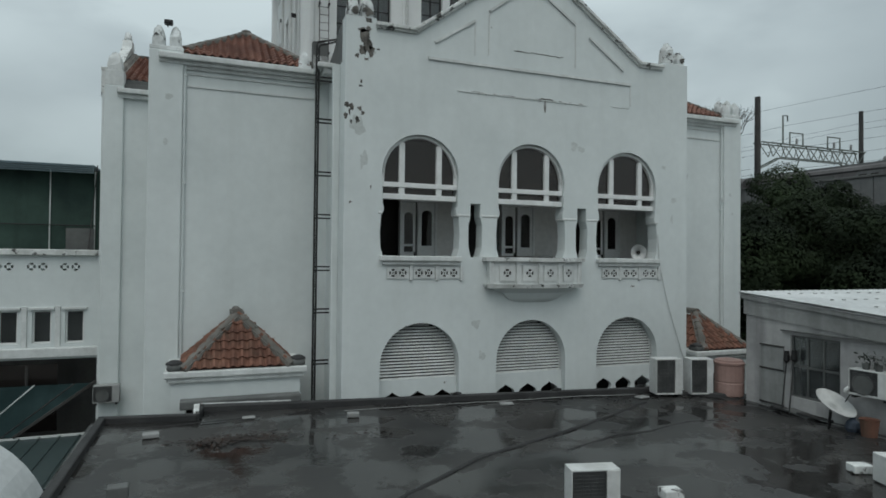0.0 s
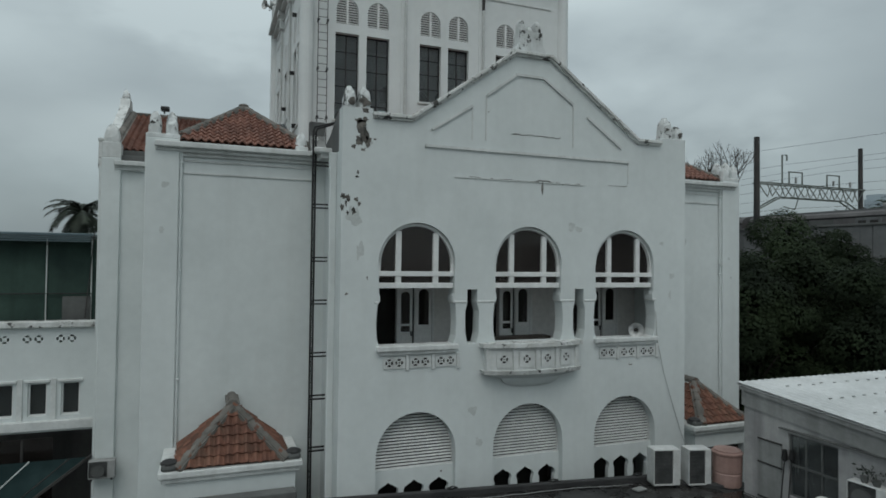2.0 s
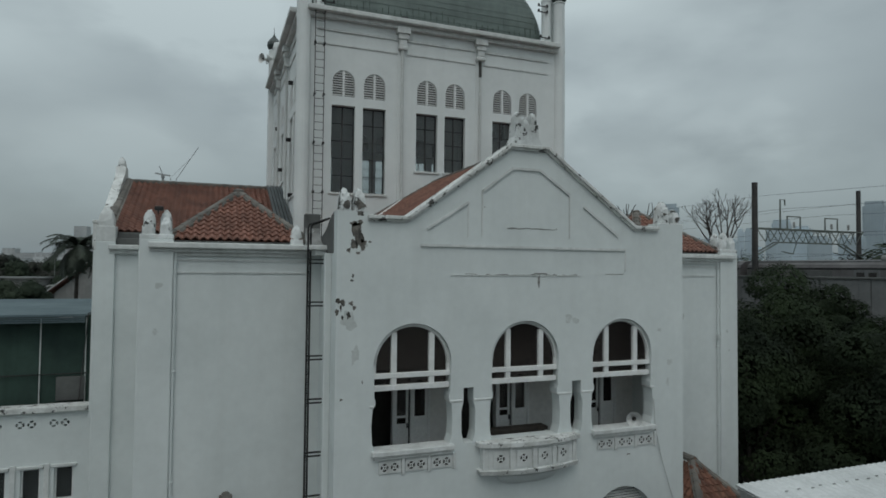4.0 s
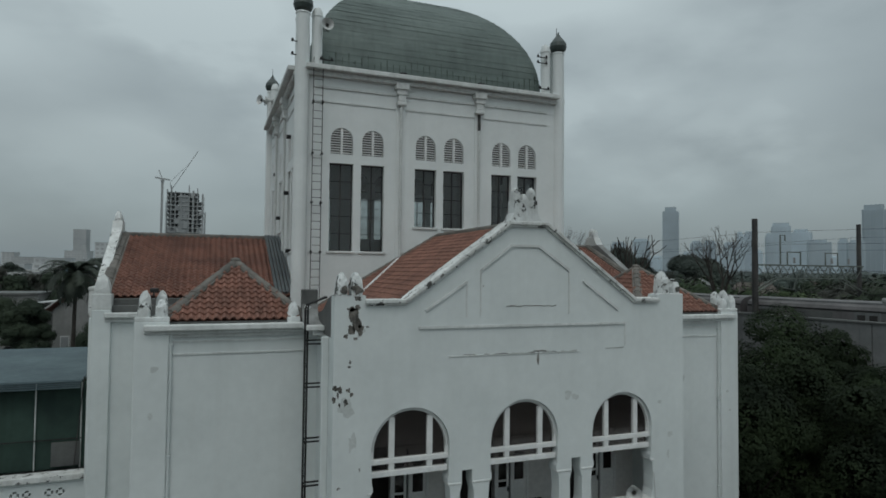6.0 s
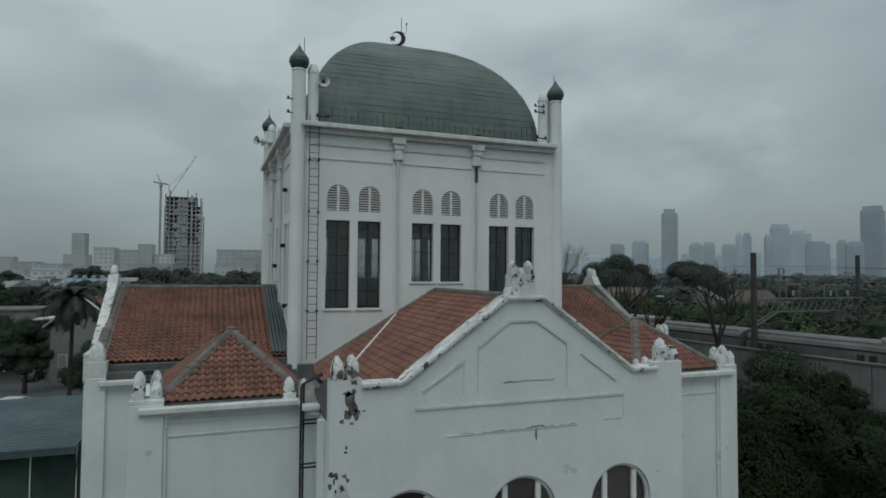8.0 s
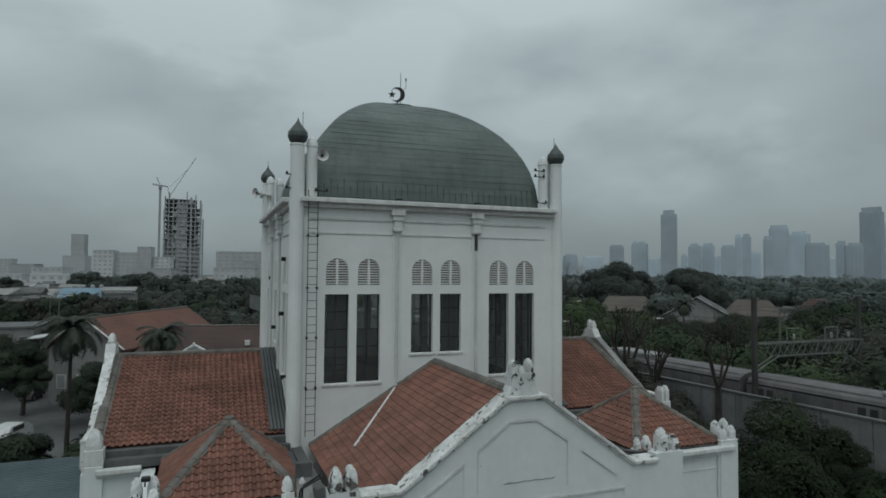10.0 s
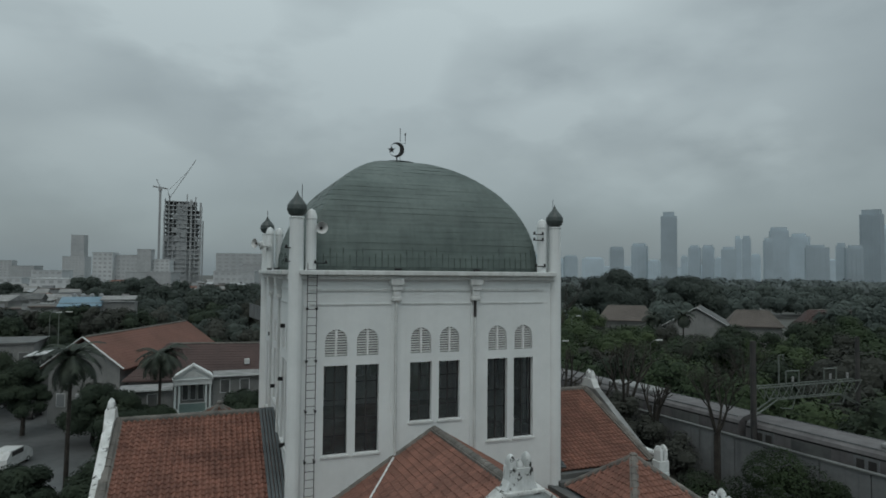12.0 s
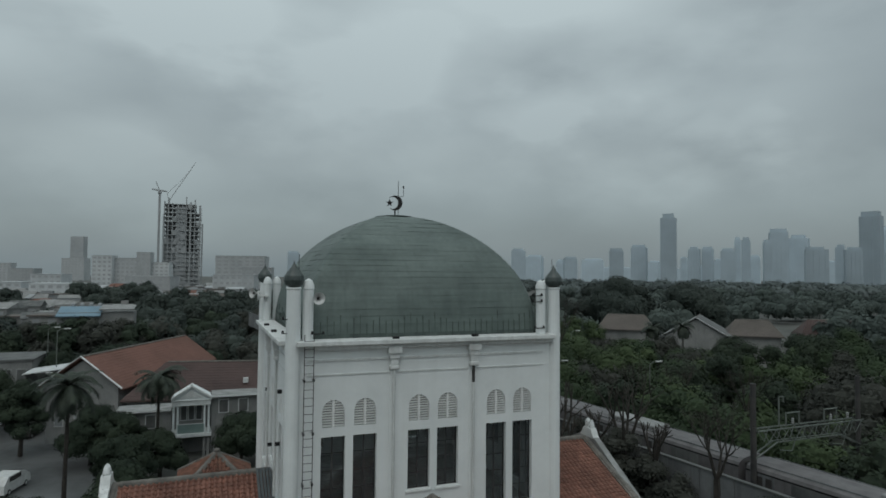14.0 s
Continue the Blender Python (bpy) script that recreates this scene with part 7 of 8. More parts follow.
while len(spots) < 130:
    d = 190 + 520 * rng.random() ** 1.3
    b = radians(rng.uniform(24, 60))
    if d > 232 or not 34.0 < math.degrees(b) < 53.0:
        spots.append((d * math.sin(b), d * math.cos(b), rng.uniform(8, 15), rng.uniform(6, 11)))
far_spots = []
for k in range(110):
    d, b = rng.uniform(650, 1150), radians(rng.uniform(23, 60))
    far_spots.append((d * math.sin(b), d * math.cos(b), rng.uniform(8, 14), rng.uniform(14, 24)))
# these far rows look hazy through leaf colour alone
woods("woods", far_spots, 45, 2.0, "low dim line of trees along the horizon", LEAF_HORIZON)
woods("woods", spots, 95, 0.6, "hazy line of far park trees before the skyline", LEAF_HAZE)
spots = []
while len(spots) < 95:
    d = 128 + 150 * rng.random()
    b = radians(rng.uniform(-6.8, 8))
    x, y = d * math.sin(b), d * math.cos(b)
    if y > 130:
        spots.append((x, y, rng.uniform(6.5, 12.5), rng.uniform(3.0, 7.0)))
for k in range(52):
    d, b = rng.uniform(128, 225), radians(rng.uniform(-16.0, -6.3))
    spots.append((d * math.sin(b), d * math.cos(b), rng.uniform(5.0, 9.0), rng.uniform(2.6, 4.8)))
for b, d, top, sp in ((-15.4, 150, 14.0, 4.6), (-14.2, 142, 12.6, 4.0), (-13.0, 160, 13.0, 4.4), (-11.4, 148, 14.2, 4.6), (-10.0, 156, 14.4, 5.0), (-8.6, 150, 13.6, 4.6), (-12.2, 138, 11.0, 3.6), (-7.4, 160, 12.4, 4.2)):
    spots.append((d * math.sin(radians(b)), d * math.cos(radians(b)), top, sp))
woods("woods", spots, 102, 0.31, "dark trees behind the red-roofed villa", [LEAF_WOODS[0], LEAF_MIST[0], LEAF_WOODS[3]])
spots = []
for k in range(36):
    d, b = rng.uniform(215, 330), radians(rng.uniform(-5.5, 6.5))
    spots.append((d * math.sin(b), d * math.cos(b), 22.6 - d * rng.uniform(0.018, 0.04), rng.uniform(5.0, 9.0)))
for k in range(22):
    d, b = rng.uniform(200, 420), radians(rng.uniform(-16, -6))
    spots.append((d * math.sin(b), d * math.cos(b), rng.uniform(5.5, 9.5), rng.uniform(3.0, 5.5)))
for k in range(26):
    d, b = rng.uniform(300, 430), radians(rng.uniform(-10.3, -4.0))
    spots.append((d * math.sin(b), d * math.cos(b), rng.uniform(13.0, 19.0), rng.uniform(5.0, 8.5)))
for k in range(9):
    d, b = rng.uniform(300, 400), radians(rng.uniform(-15.0, -13.2))
    spots.append((d * math.sin(b), d * math.cos(b), rng.uniform(11.0, 16.5), rng.uniform(3.5, 5.5)))
# the mist on these trees is in the leaf colour
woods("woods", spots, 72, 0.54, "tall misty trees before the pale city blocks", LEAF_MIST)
spots = [(rng.uniform(20.5, 28.5), rng.uniform(10, 80), rng.uniform(2.8, 6.0), rng.uniform(1.6, 2.6)) for k in range(84)]
woods("undergrowth", spots, 72, 0.14, "dark undergrowth below the railway viaduct", [LEAF], False)

# ---- railway viaduct ----
via = thing("railway_viaduct", (30.2, 24.0, G), "grey concrete railway viaduct with panelled parapet and tracks", "viaduct")
VX0, VX1, VY0, VY1 = 30.2, 41.0, -60.0, 200.0
part("deck", one_box(VX0 + 0.3, VX1, VY0, VY1, 6.6, 7.9), CONCRETE_DARK, via)
n = 100
for i in range(n):
    y0 = VY0 + (VY1 - VY0) * i / n
    part("parapet_panel", one_box(VX0, VX0 + 0.2, y0, y0 + (VY1 - VY0) / n - 0.04, 6.5, 10.5, 0.02), VIADUCT, via)
part("coping", one_box(VX0 - 0.06, VX0 + 0.28, VY0, VY1, 10.5, 10.62, 0.02), CONCRETE_DARK, via)
for x in (32.15, 33.22, 36.4, 37.47):
    part("rail", one_box(x, x + 0.07, VY0, VY1, 8.05, 8.18), RUST_IRON, via)
for x in (31.4, 35.6):
    part("track_bed", one_box(x, x + 2.6, VY0, VY1, 7.89, 8.04), CONCRETE_DARK, via)
for i in range(9):
    y = -54 + i * 30
    part("pier", one_box(33.5, 37.8, y, y + 2.2, G, 6.6, 0.08), CONCRETE_DARK, via)
via.matrix_basis = pose(30.2, 24.0, G, 0, 0, 6.0)


# commuter train standing on the near track
train = thing("train", (32.7, 24.0, 8.2), "long pale grey commuter train on the viaduct", "train")
TX0, TX1 = 31.35, 34.2
for i in range(9):
    y0 = -32.0 + i * 20.4
    y1 = y0 + 19.9
    prof = [(TX0 + 0.05, 8.9), (TX1 - 0.05, 8.9), (TX1, 9.2), (TX1, 11.0), (TX1 - 0.12, 11.28), (TX1 - 0.5, 11.48), (TX1 - 1.0, 11.56), (TX0 + 1.0, 11.56), (TX0 + 0.5, 11.48), (TX0 + 0.12, 11.28), (TX0, 11.0), (TX0, 9.2)]
    car_body = part("carriage", slab(bmesh.new(), prof, [], y0, y1), TRAIN, train)
    part("underframe", one_box(TX0 + 0.3, TX1 - 0.3, y0 + 0.6, y1 - 0.6, 8.2, 8.9), IRON, car_body)
    part("gangway", one_box(TX0 + 0.7, TX1 - 0.7, y1 - 0.02, y1 + 0.52, 8.95, 11.2), IRON, car_body)
    for k in range(3):
        yk = y0 + 4.2 + k * 5.8
        part("window", one_box(TX0 - 0.012, TX0 + 0.02, yk - 1.15, yk + 1.15, 10.05, 10.95, 0.01), CONCRETE_DARK, car_body)
        part("door", one_box(TX0 - 0.015, TX0 + 0.02, yk + 2.2, yk + 3.5, 9.0, 11.0, 0.01), VIADUCT, car_body)
        for dy in (2.35, 2.95):
            part("door_light", one_box(TX0 - 0.025, TX0, yk + dy, yk + dy + 0.4, 10.1, 10.85), DARK, car_body)
    part("roof_unit", one_box(TX0 + 0.6, TX1 - 0.6, y0 + 7.5, y0 + 12.5, 11.5, 11.78, 0.08), CONCRETE, car_body, "pale roof air unit")
    for dx in (0.35, TX1 - TX0 - 0.41):
        part("roof_strip", one_box(TX0 + dx, TX0 + dx + 0.06, y0 + 0.3, y1 - 0.3, 11.4, 11.5), VIADUCT, car_body)
    part("stripe", one_box(TX0 - 0.008, TX0 + 0.02, y0 + 0.02, y1 - 0.02, 11.0, 11.1), IRON, car_body)
train.matrix_basis = pose(32.7, 24.0, 8.2, 0, 0, 6.0)


def gantry(y, group="overhead line gantries"):
    """Two posts and a lattice beam over the tracks, with its droppers."""
    g = thing("overhead_gantry", (35.5, y, 9.8), "dark overhead-line gantry with lattice beam over the tracks", "gantry", group)
    xa, xb = 30.85, 40.2
    for x, r in ((xa, 0.2), (xb, 0.16)):
        part("post", rod(bmesh.new(), (x, y, 7.9), (x, y, 16.4), r, r * 0.85, 12), RUST_IRON, g)
    for yy in (-0.3, 0.3):
        part("top_chord", beam(bmesh.new(), (xa, y + yy, 13.55), (xb, y + yy, 13.55), 0.075, 0.075), GALV, g)
        part("bottom_chord", beam(bmesh.new(), (xa + 1.8, y + yy * 0.6, 12.72), (xb - 1.8, y + yy * 0.6, 12.72), 0.06, 0.06), GALV, g)
        for x0, x1 in ((xa, xa + 1.8), (xb, xb - 1.8)):
            part("knee", beam(bmesh.new(), (x0, y + yy * 0.6, 11.9), (x1, y + yy * 0.6, 12.72), 0.07, 0.07), GALV, g)
        for i in range(8):
            x0 = xa + 0.5 + i * 1.1
            top, bot = (x0, y + yy, 13.55), (x0 + 0.6, y + yy * 0.6, 12.74)
            part("lattice_bar", beam(bmesh.new(), top, bot, 0.04, 0.04), GALV, g)
            part("lattice_bar", beam(bmesh.new(), bot, (x0 + 1.1, y + yy, 13.55), 0.04, 0.04), GALV, g)
    for x in (33.6, 37.0):
        part("frame", sweep(bmesh.new(), [(x, y, 13.55), (x, y, 14.4), (x + 1.15, y, 14.4), (x + 1.15, y, 13.55)], 0.05, 6), GALV, g)
    part("frame", sweep(bmesh.new(), [(33.0, y, 13.6), (33.0, y, 15.45), (33.4, y, 15.45), (33.4, y, 15.1)], 0.05, 6), GALV, g)
    for x in (34.2, 37.6, 39.2):
        bm = lathe(bmesh.new(), (x, y, 13.7), [(0.05, 0), (0.09, 0.06), (0.05, 0.12), (0.09, 0.18), (0.05, 0.24), (0.09, 0.3), (0.04, 0.36)], 8)
        part("insulator", bm, CONCRETE, g)
    for x in (33.2, 37.8):
        part("dropper", sweep(bmesh.new(), [(x + 1.2, y, 12.7), (x + 0.9, y, 12.0), (x - 0.1, y, 12.15)], 0.035, 6), GALV, g)
    return g


gantry(27.9)
for x, z in ((33.2, 12.0), (37.8, 12.0), (33.2, 13.3), (37.8, 13.3), (31.4, 15.6), (39.8, 15.5), (33.6, 14.9), (37.2, 14.6)):
    pts = []
    for k in range(13):
        f = k / 12
        pts.append((x - (-50.0 + 100 * f) * 0.105, -22.1 + 100 * f, z - 0.9 * math.sin(math.pi * ((f * 2) % 1.0)) * 0.5))
    tagged(part("overhead_wire", sweep(bmesh.new(), pts, 0.008, 4), IRON), "thin black overhead wire along the tracks", "wire", "overhead wires")

# ---- villa with red roofs ----
def gable_house(name, a, b, half, eave, ridge_z, wall_mat, roof_mat, label, hip=0.0):
    """A long house between two plan points, with a pitched roof."""
    a, b = Vector((a[0], a[1], 0)), Vector((b[0], b[1], 0))
    d = b - a
    L = d.length
    m = Matrix.Translation((a.x, a.y, 0)) @ Matrix.Rotation(math.atan2(d.y, d.x), 4, "Z")
    h = thing(name, (a + b) / 2 + Vector((0, 0, G)), label, "house")
    bm = bmesh.new()
    w = half - 0.5
    vs = [bm.verts.new(m @ Vector(p)) for p in ((0.3, -w, G), (L - 0.3, -w, G), (L - 0.3, w, G), (0.3, w, G), (0.3, -w, eave), (L - 0.3, -w, eave), (L - 0.3, w, eave), (0.3, w, eave), (0.3 + hip, 0, ridge_z - 0.3), (L - 0.3 - hip, 0, ridge_z - 0.3))]
    for q in ((0, 1, 5, 4), (2, 3, 7, 6), (3, 0, 4, 8, 7), (1, 2, 6, 9, 5), (0, 1, 2, 3), (4, 5, 9, 8), (6, 7, 8, 9)):
        bm.faces.new([vs[i] for i in q])
    body = part("wall", bm, wall_mat, h)
    for s in (-1, 1):
        bm = bmesh.new()
        ps = [Vector((-0.3, s * (half + 0.4), eave - 0.25)), Vector((L + 0.3, s * (half + 0.4), eave - 0.25)), Vector((L + 0.3 - hip, 0, ridge_z)), Vector((-0.3 + hip, 0, ridge_z))]
        lo = [bm.verts.new(m @ p) for p in ps]
        hi = [bm.verts.new(m @ (p + Vector((0, 0, 0.22)))) for p in ps]
        bm.faces.new(lo)
        bm.faces.new(hi)
        for i in range(4):
            j = (i + 1) % 4
            bm.faces.new((lo[i], lo[j], hi[j], hi[i]))
        rf = part("roof", bm, roof_mat, h)
        for k in range(14):
            f = (k + 0.5) / 14
            p0, p1 = ps[0].lerp(ps[3], f), ps[1].lerp(ps[2], f)
            part("tile_course", beam(bmesh.new(), m @ (p0 + Vector((0, 0, 0.225))), m @ (p1 + Vector((0, 0, 0.225))), 0.1, 0.04), roof_mat, rf)
        if not hip:
            part("verge", beam(bmesh.new(), m @ (ps[0] + Vector((-0.02, 0, 0.26))), m @ (ps[3] + Vector((-0.02, 0, 0.26))), 0.3, 0.12), TRIM, rf)
    if hip:
        for x0, x1 in ((-0.3, -0.3 + hip), (L + 0.3, L + 0.3 - hip)):
            bm = bmesh.new()
            ps = [Vector((x0, -(half + 0.4), eave - 0.25)), Vector((x0, half + 0.4, eave - 0.25)), Vector((x1, 0, ridge_z))]
            lo = [bm.verts.new(m @ p) for p in ps]
            hi = [bm.verts.new(m @ (p + Vector((0, 0, 0.2)))) for p in ps]
            bm.faces.new(lo)
            bm.faces.new(hi)
            for i in range(3):
                j = (i + 1) % 3
                bm.faces.new((lo[i], lo[j], hi[j], hi[i]))
            part("roof", bm, roof_mat, h)
    part("ridge_cap", rod(bmesh.new(), m @ Vector((hip, 0, ridge_z + 0.2)), m @ Vector((L - hip, 0, ridge_z + 0.2)), 0.16, None, 8), RIDGE, h)
    for s in (-1, 1):
        for i in range(int(L / 3.2)):
            x = 2 + i * 3.2
            wv = part("window", box(bmesh.new(), x, x + 1.2, s * w - 0.06, s * w + 0.06, G + 2.2, G + 3.8, 0, m), TRIM, h)
            part("pane", box(bmesh.new(), x + 0.12, x + 1.08, s * w - 0.08, s * w + 0.08, G + 2.32, G + 3.68, 0, m), CITY_DARK, wv)
    for z in (G + 2.4,):
        for i in range(3):
            wv = part("window", box(bmesh.new(), 0.2, 0.36, -w * 0.6 + i * w * 0.55, -w * 0.6 + i * w * 0.55 + 1.3, z, z + 1.9, 0, m), TRIM, h)
            part("pane", box(bmesh.new(), 0.17, 0.34, -w * 0.6 + i * w * 0.55 + 0.1, -w * 0.6 + i * w * 0.55 + 1.2, z + 0.1, z + 1.8, 0, m), CITY_DARK, wv)
    return h


gable_house("house", (-16.4, 96.2), (-4.2, 123.0), 5.6, 7.0, 11.0, VILLA, RED_ROOF, "long villa with a red tiled gable roof and white verges")
gable_house("house", (-9.5, 98.5), (20.0, 92.0), 6.0, 5.6, 9.6, VILLA, BROWN_ROOF, "villa wing with a dark brown hipped roof", 4.0)
grey = thing("house", (-31.0, 118.0, G), "grey two-storey house with dark window bays by the road", "house")
part("wall", one_box(-38.0, -26.6, 116.0, 126.0, G, 8.4), VILLA, grey)
part("roof_slab", one_box(-38.2, -26.4, 115.7, 126.2, 8.4, 8.75, 0.05), CONCRETE_DARK, grey)
for i in range(5):
    for z in (1.2, 5.0):
        w = part("window", one_box(-37.2 + i * 2.1, -35.7 + i * 2.1, 115.9, 116.0, z, z + 2.2), CONCRETE, grey)
        part("pane", one_box(-37.05 + i * 2.1, -35.85 + i * 2.1, 115.86, 115.95, z + 0.15, z + 2.05), CONCRETE_DARK, w)
lean2 = thing("carport", (-23.5, 112.0, G), "white sheet carport roof on grey walls", "carport")
part("roof", beam(bmesh.new(), (-26.2, 111.5, 7.3), (-20.4, 111.5, 8.0), 6.5, 0.14), ROOF_WHITE, lean2)
part("wall", one_box(-26.0, -20.6, 109.5, 114.5, G, 7.2), CONCRETE_DARK, lean2)
port = thing("portico", (-2.1, 86.5, G), "white two-storey portico with a pediment before the villa", "portico")
PX0, PX1, PY = -4.45, 0.2, 85.2
pm = (PX0 + PX1) / 2
part("pediment", slab(bmesh.new(), [(PX0, 6.45), (PX1, 6.45), (PX1, 6.7), (pm, 8.1), (PX0, 6.7)], [], PY, 88.5), WHITE, port)
for xe in (PX0 - 0.15, PX1 + 0.15):
    part("raking_cornice", beam(bmesh.new(), (xe, PY - 0.1, 6.65), (pm, PY - 0.1, 8.24), 0.3, 0.24), TRIM, port)
part("finial", knob(bmesh.new(), pm, PY, 8.2, 0.16, 0.4), TRIM, port)
part("tympanum", slab(bmesh.new(), [(PX0 + 0.9, 6.78), (PX1 - 0.9, 6.78), (pm, 7.6)], [], PY - 0.05, PY + 0.01), TRIM, port)
part("entablature", one_box(PX0, PX1, PY - 0.05, 88.5, 5.75, 6.45, 0.03), TRIM, port)
part("entablature_fillet", one_box(PX0 - 0.1, PX1 + 0.1, PY - 0.15, 88.5, 6.36, 6.5, 0.02), TRIM, port)
part("balcony_slab", one_box(PX0 - 0.15, PX1 + 0.15, PY - 0.2, 88.5, 1.75, 2.2, 0.03), TRIM, port)
part("railing_panel", one_box(PX0 + 0.75, PX1 - 0.75, PY + 0.1, PY + 0.14, 2.25, 3.35), material("pale_green_glass", (0.16, 0.22, 0.21), (0.22, 0.29, 0.27), 0.3, 0.6, 3.0, 0.0), port, "pale green railing panel")
part("rail", one_box(PX0 + 0.7, PX1 - 0.7, PY + 0.07, PY + 0.17, 3.35, 3.42), TRIM, port)
for x in (PX0 + 0.22, PX0 + 0.72, PX1 - 0.72, PX1 - 0.22):
    c = part("column", rod(bmesh.new(), (x, PY + 0.25, 2.2), (x, PY + 0.25, 5.75), 0.16, 0.13, 10), WHITE, port)
    part("capital", one_box(x - 0.2, x + 0.2, PY + 0.05, PY + 0.45, 5.6, 5.76, 0.02), TRIM, c)
    part("pier", one_box(x - 0.17, x + 0.17, PY + 0.05, PY + 0.4, G, 1.75, 0.02), VILLA, port)
part("back_wall", one_box(PX0 + 0.1, PX1 - 0.1, 88.0, 88.6, G, 5.75), VILLA, port)
for x in (-3.5, -2.55, -1.6):
    w = part("window", one_box(x, x + 0.82, 87.86, 88.0, 3.3, 5.4), TRIM, port)
    part("pane", one_box(x + 0.08, x + 0.74, 87.82, 87.9, 3.4, 5.3), CONCRETE_DARK, w)
for x0, x1, z in ((PX1 + 0.1, 14.0, 6.5), (-11.0, PX0 - 0.1, 5.1)):
    part("flat_roof", one_box(x0, x1, 86.4, 90.5, z, z + 0.14, 0.03), CONCRETE, port)
    part("fascia", one_box(x0, x1, 86.36, 86.42, z - 0.1, z + 0.12), TRIM, port)
    part("wing_wall", one_box(x0, x1, 87.0, 90.0, G, z), VILLA, port)
    n = int((x1 - x0) / 2.5)
    for i in range(n):
        xx = x0 + 0.9 + i * 2.5
        w = part("window", one_box(xx, xx + 1.3, 86.9, 87.0, z - 2.3, z - 0.5), TRIM, port)
        part("pane", one_box(xx + 0.1, xx + 1.2, 86.86, 86.95, z - 2.2, z - 0.6), CONCRETE_DARK, w)
for x in (4.5, 7.6, 10.2):
    part("roof_vent", one_box(x, x + 0.7, 91.0, 91.6, 7.3, 8.0, 0.04), AC_WHITE, port, "small white vent box on the roof")


def street_lamp(x, y, top, double=False, group="street lamps"):
    t = thing("street_lamp", (x, y, G), "thin grey street lamp with a short arm", "street lamp", group)
    part("pole", rod(bmesh.new(), (x, y, G), (x, y, top), 0.1, 0.06, 8), GALV, t)
    for d in (1, -1) if double else (1,):
        part("arm", sweep(bmesh.new(), [(x, y, top - 0.1), (x + 0.5 * d, y, top + 0.25), (x + 1.1 * d, y, top + 0.3)], 0.04, 6), GALV, t)
        xs = sorted((x + 0.95 * d, x + 1.85 * d))
        part("head", one_box(xs[0], xs[1], y - 0.16, y + 0.16, top + 0.22, top + 0.36, 0.03), AC_WHITE, t)
    return t


for x, y, top in ((51.0, 61.5, 12.0), (44.0, 72.0, 11.0), (-22.5, 112.0, 13.5), (-27.0, 128.0, 12.5), (62.0, 96.0, 12.5)):
    street_lamp(x, y, top)
street_lamp(-24.0, 108.0, 7.2, True)


def car(at, rz, body_mat, label, L=4.3, W=1.75, H=1.45, van=False):
    """A parked car, built along x."""
    c = thing("car", (0, 0, 0), label, "car", "parked cars")
    lo = 0.32
    hood = 0.62 if not van else 0.9
    side = [(-L / 2, lo), (L / 2, lo), (L / 2, lo + 0.42), (L / 2 - 0.15, H * 0.6), (L * 0.27, H * hood), (L * 0.12, H), (-L * 0.34, H), (-L / 2 + 0.08, H * 0.62)]
    bm = slab(bmesh.new(), side, [], -W / 2, W / 2)
    part("body", bm, body_mat, c)
    part("windscreen", beam(bmesh.new(), (L * 0.275, 0, H * hood + 0.03), (L * 0.13, 0, H - 0.04), W * 0.86, 0.02), GLASS_DARK, c)
    for s in (-1, 1):
        part("side_window", one_box(-L * 0.3, L * 0.12, s * W / 2 - 0.01, s * W / 2 + 0.01, H * 0.68, H * 0.93), DARK, c)
        for x in (-L * 0.31, L * 0.31):
            w = part("wheel", lathe(bmesh.new(), (0, 0, 0), [(0.2, -0.1), (0.31, -0.1), (0.33, 0), (0.31, 0.1), (0.2, 0.1)], 16, Matrix.Translation((x, s * (W / 2 - 0.08), 0.33)) @ Matrix.Rotation(radians(90), 4, "X")), IRON, c)
            part("rim", lathe(bmesh.new(), (0, 0, 0), [(0.19, -0.11), (0.05, -0.12)], 12, Matrix.Translation((x, s * (W / 2 - 0.07), 0.33)) @ Matrix.Rotation(radians(90 * s), 4, "X")), PIPE, w)
        part("headlight", one_box(L / 2 - 0.05, L / 2 + 0.012, s * W * 0.32 - 0.16, s * W * 0.32 + 0.16, lo + 0.25, lo + 0.4, 0.02), AC_WHITE, c)
    c.matrix_basis = pose(at[0], at[1], at[2], 0, 0, rz)
    return c


car((-28.5, 113.0, G + 0.03), 12, IRON, "dark parked car by the roadside wall")
car((-24.0, 104.0, G + 0.03), 80, RUST_IRON, "dark grey parked car on the wet road")
car((-20.2, 79.0, G + 0.03), 75, AC_WHITE, "white parked van on the wet road", 5.0, 1.9, 2.0, True)


# ---- city beyond ----
def block_building(x, y, w, top, depth, mat, label, rz=-12, floors=None, name="building", group="city blocks", rooms=True):
    b = thing(name, (0, 0, 0), label, "building", group)
    h = top - G
    body = part("wall", one_box(-w / 2, w / 2, 0, depth, 0, h), mat, b)
    part("roof_slab", one_box(-w / 2 - 0.3, w / 2 + 0.3, -0.3, depth + 0.3, h, h + 0.5), mat, b)
    n = floors or max(2, min(9, int(h / 3.6)))
    cols = max(2, min(7, int(w / 4)))
    if rooms:
        for i in range(n):
            z = h * (i + 0.35) / n
            for k in range(cols):
                xx = -w / 2 + w * (k + 0.25) / cols
                part("window", one_box(xx, xx + w / cols * 0.55, -0.12, 0.1, z, z + h / n * 0.45), CITY_PANE, b)
    b.matrix_basis = pose(x, y, G, 0, 0, rz)
    return b


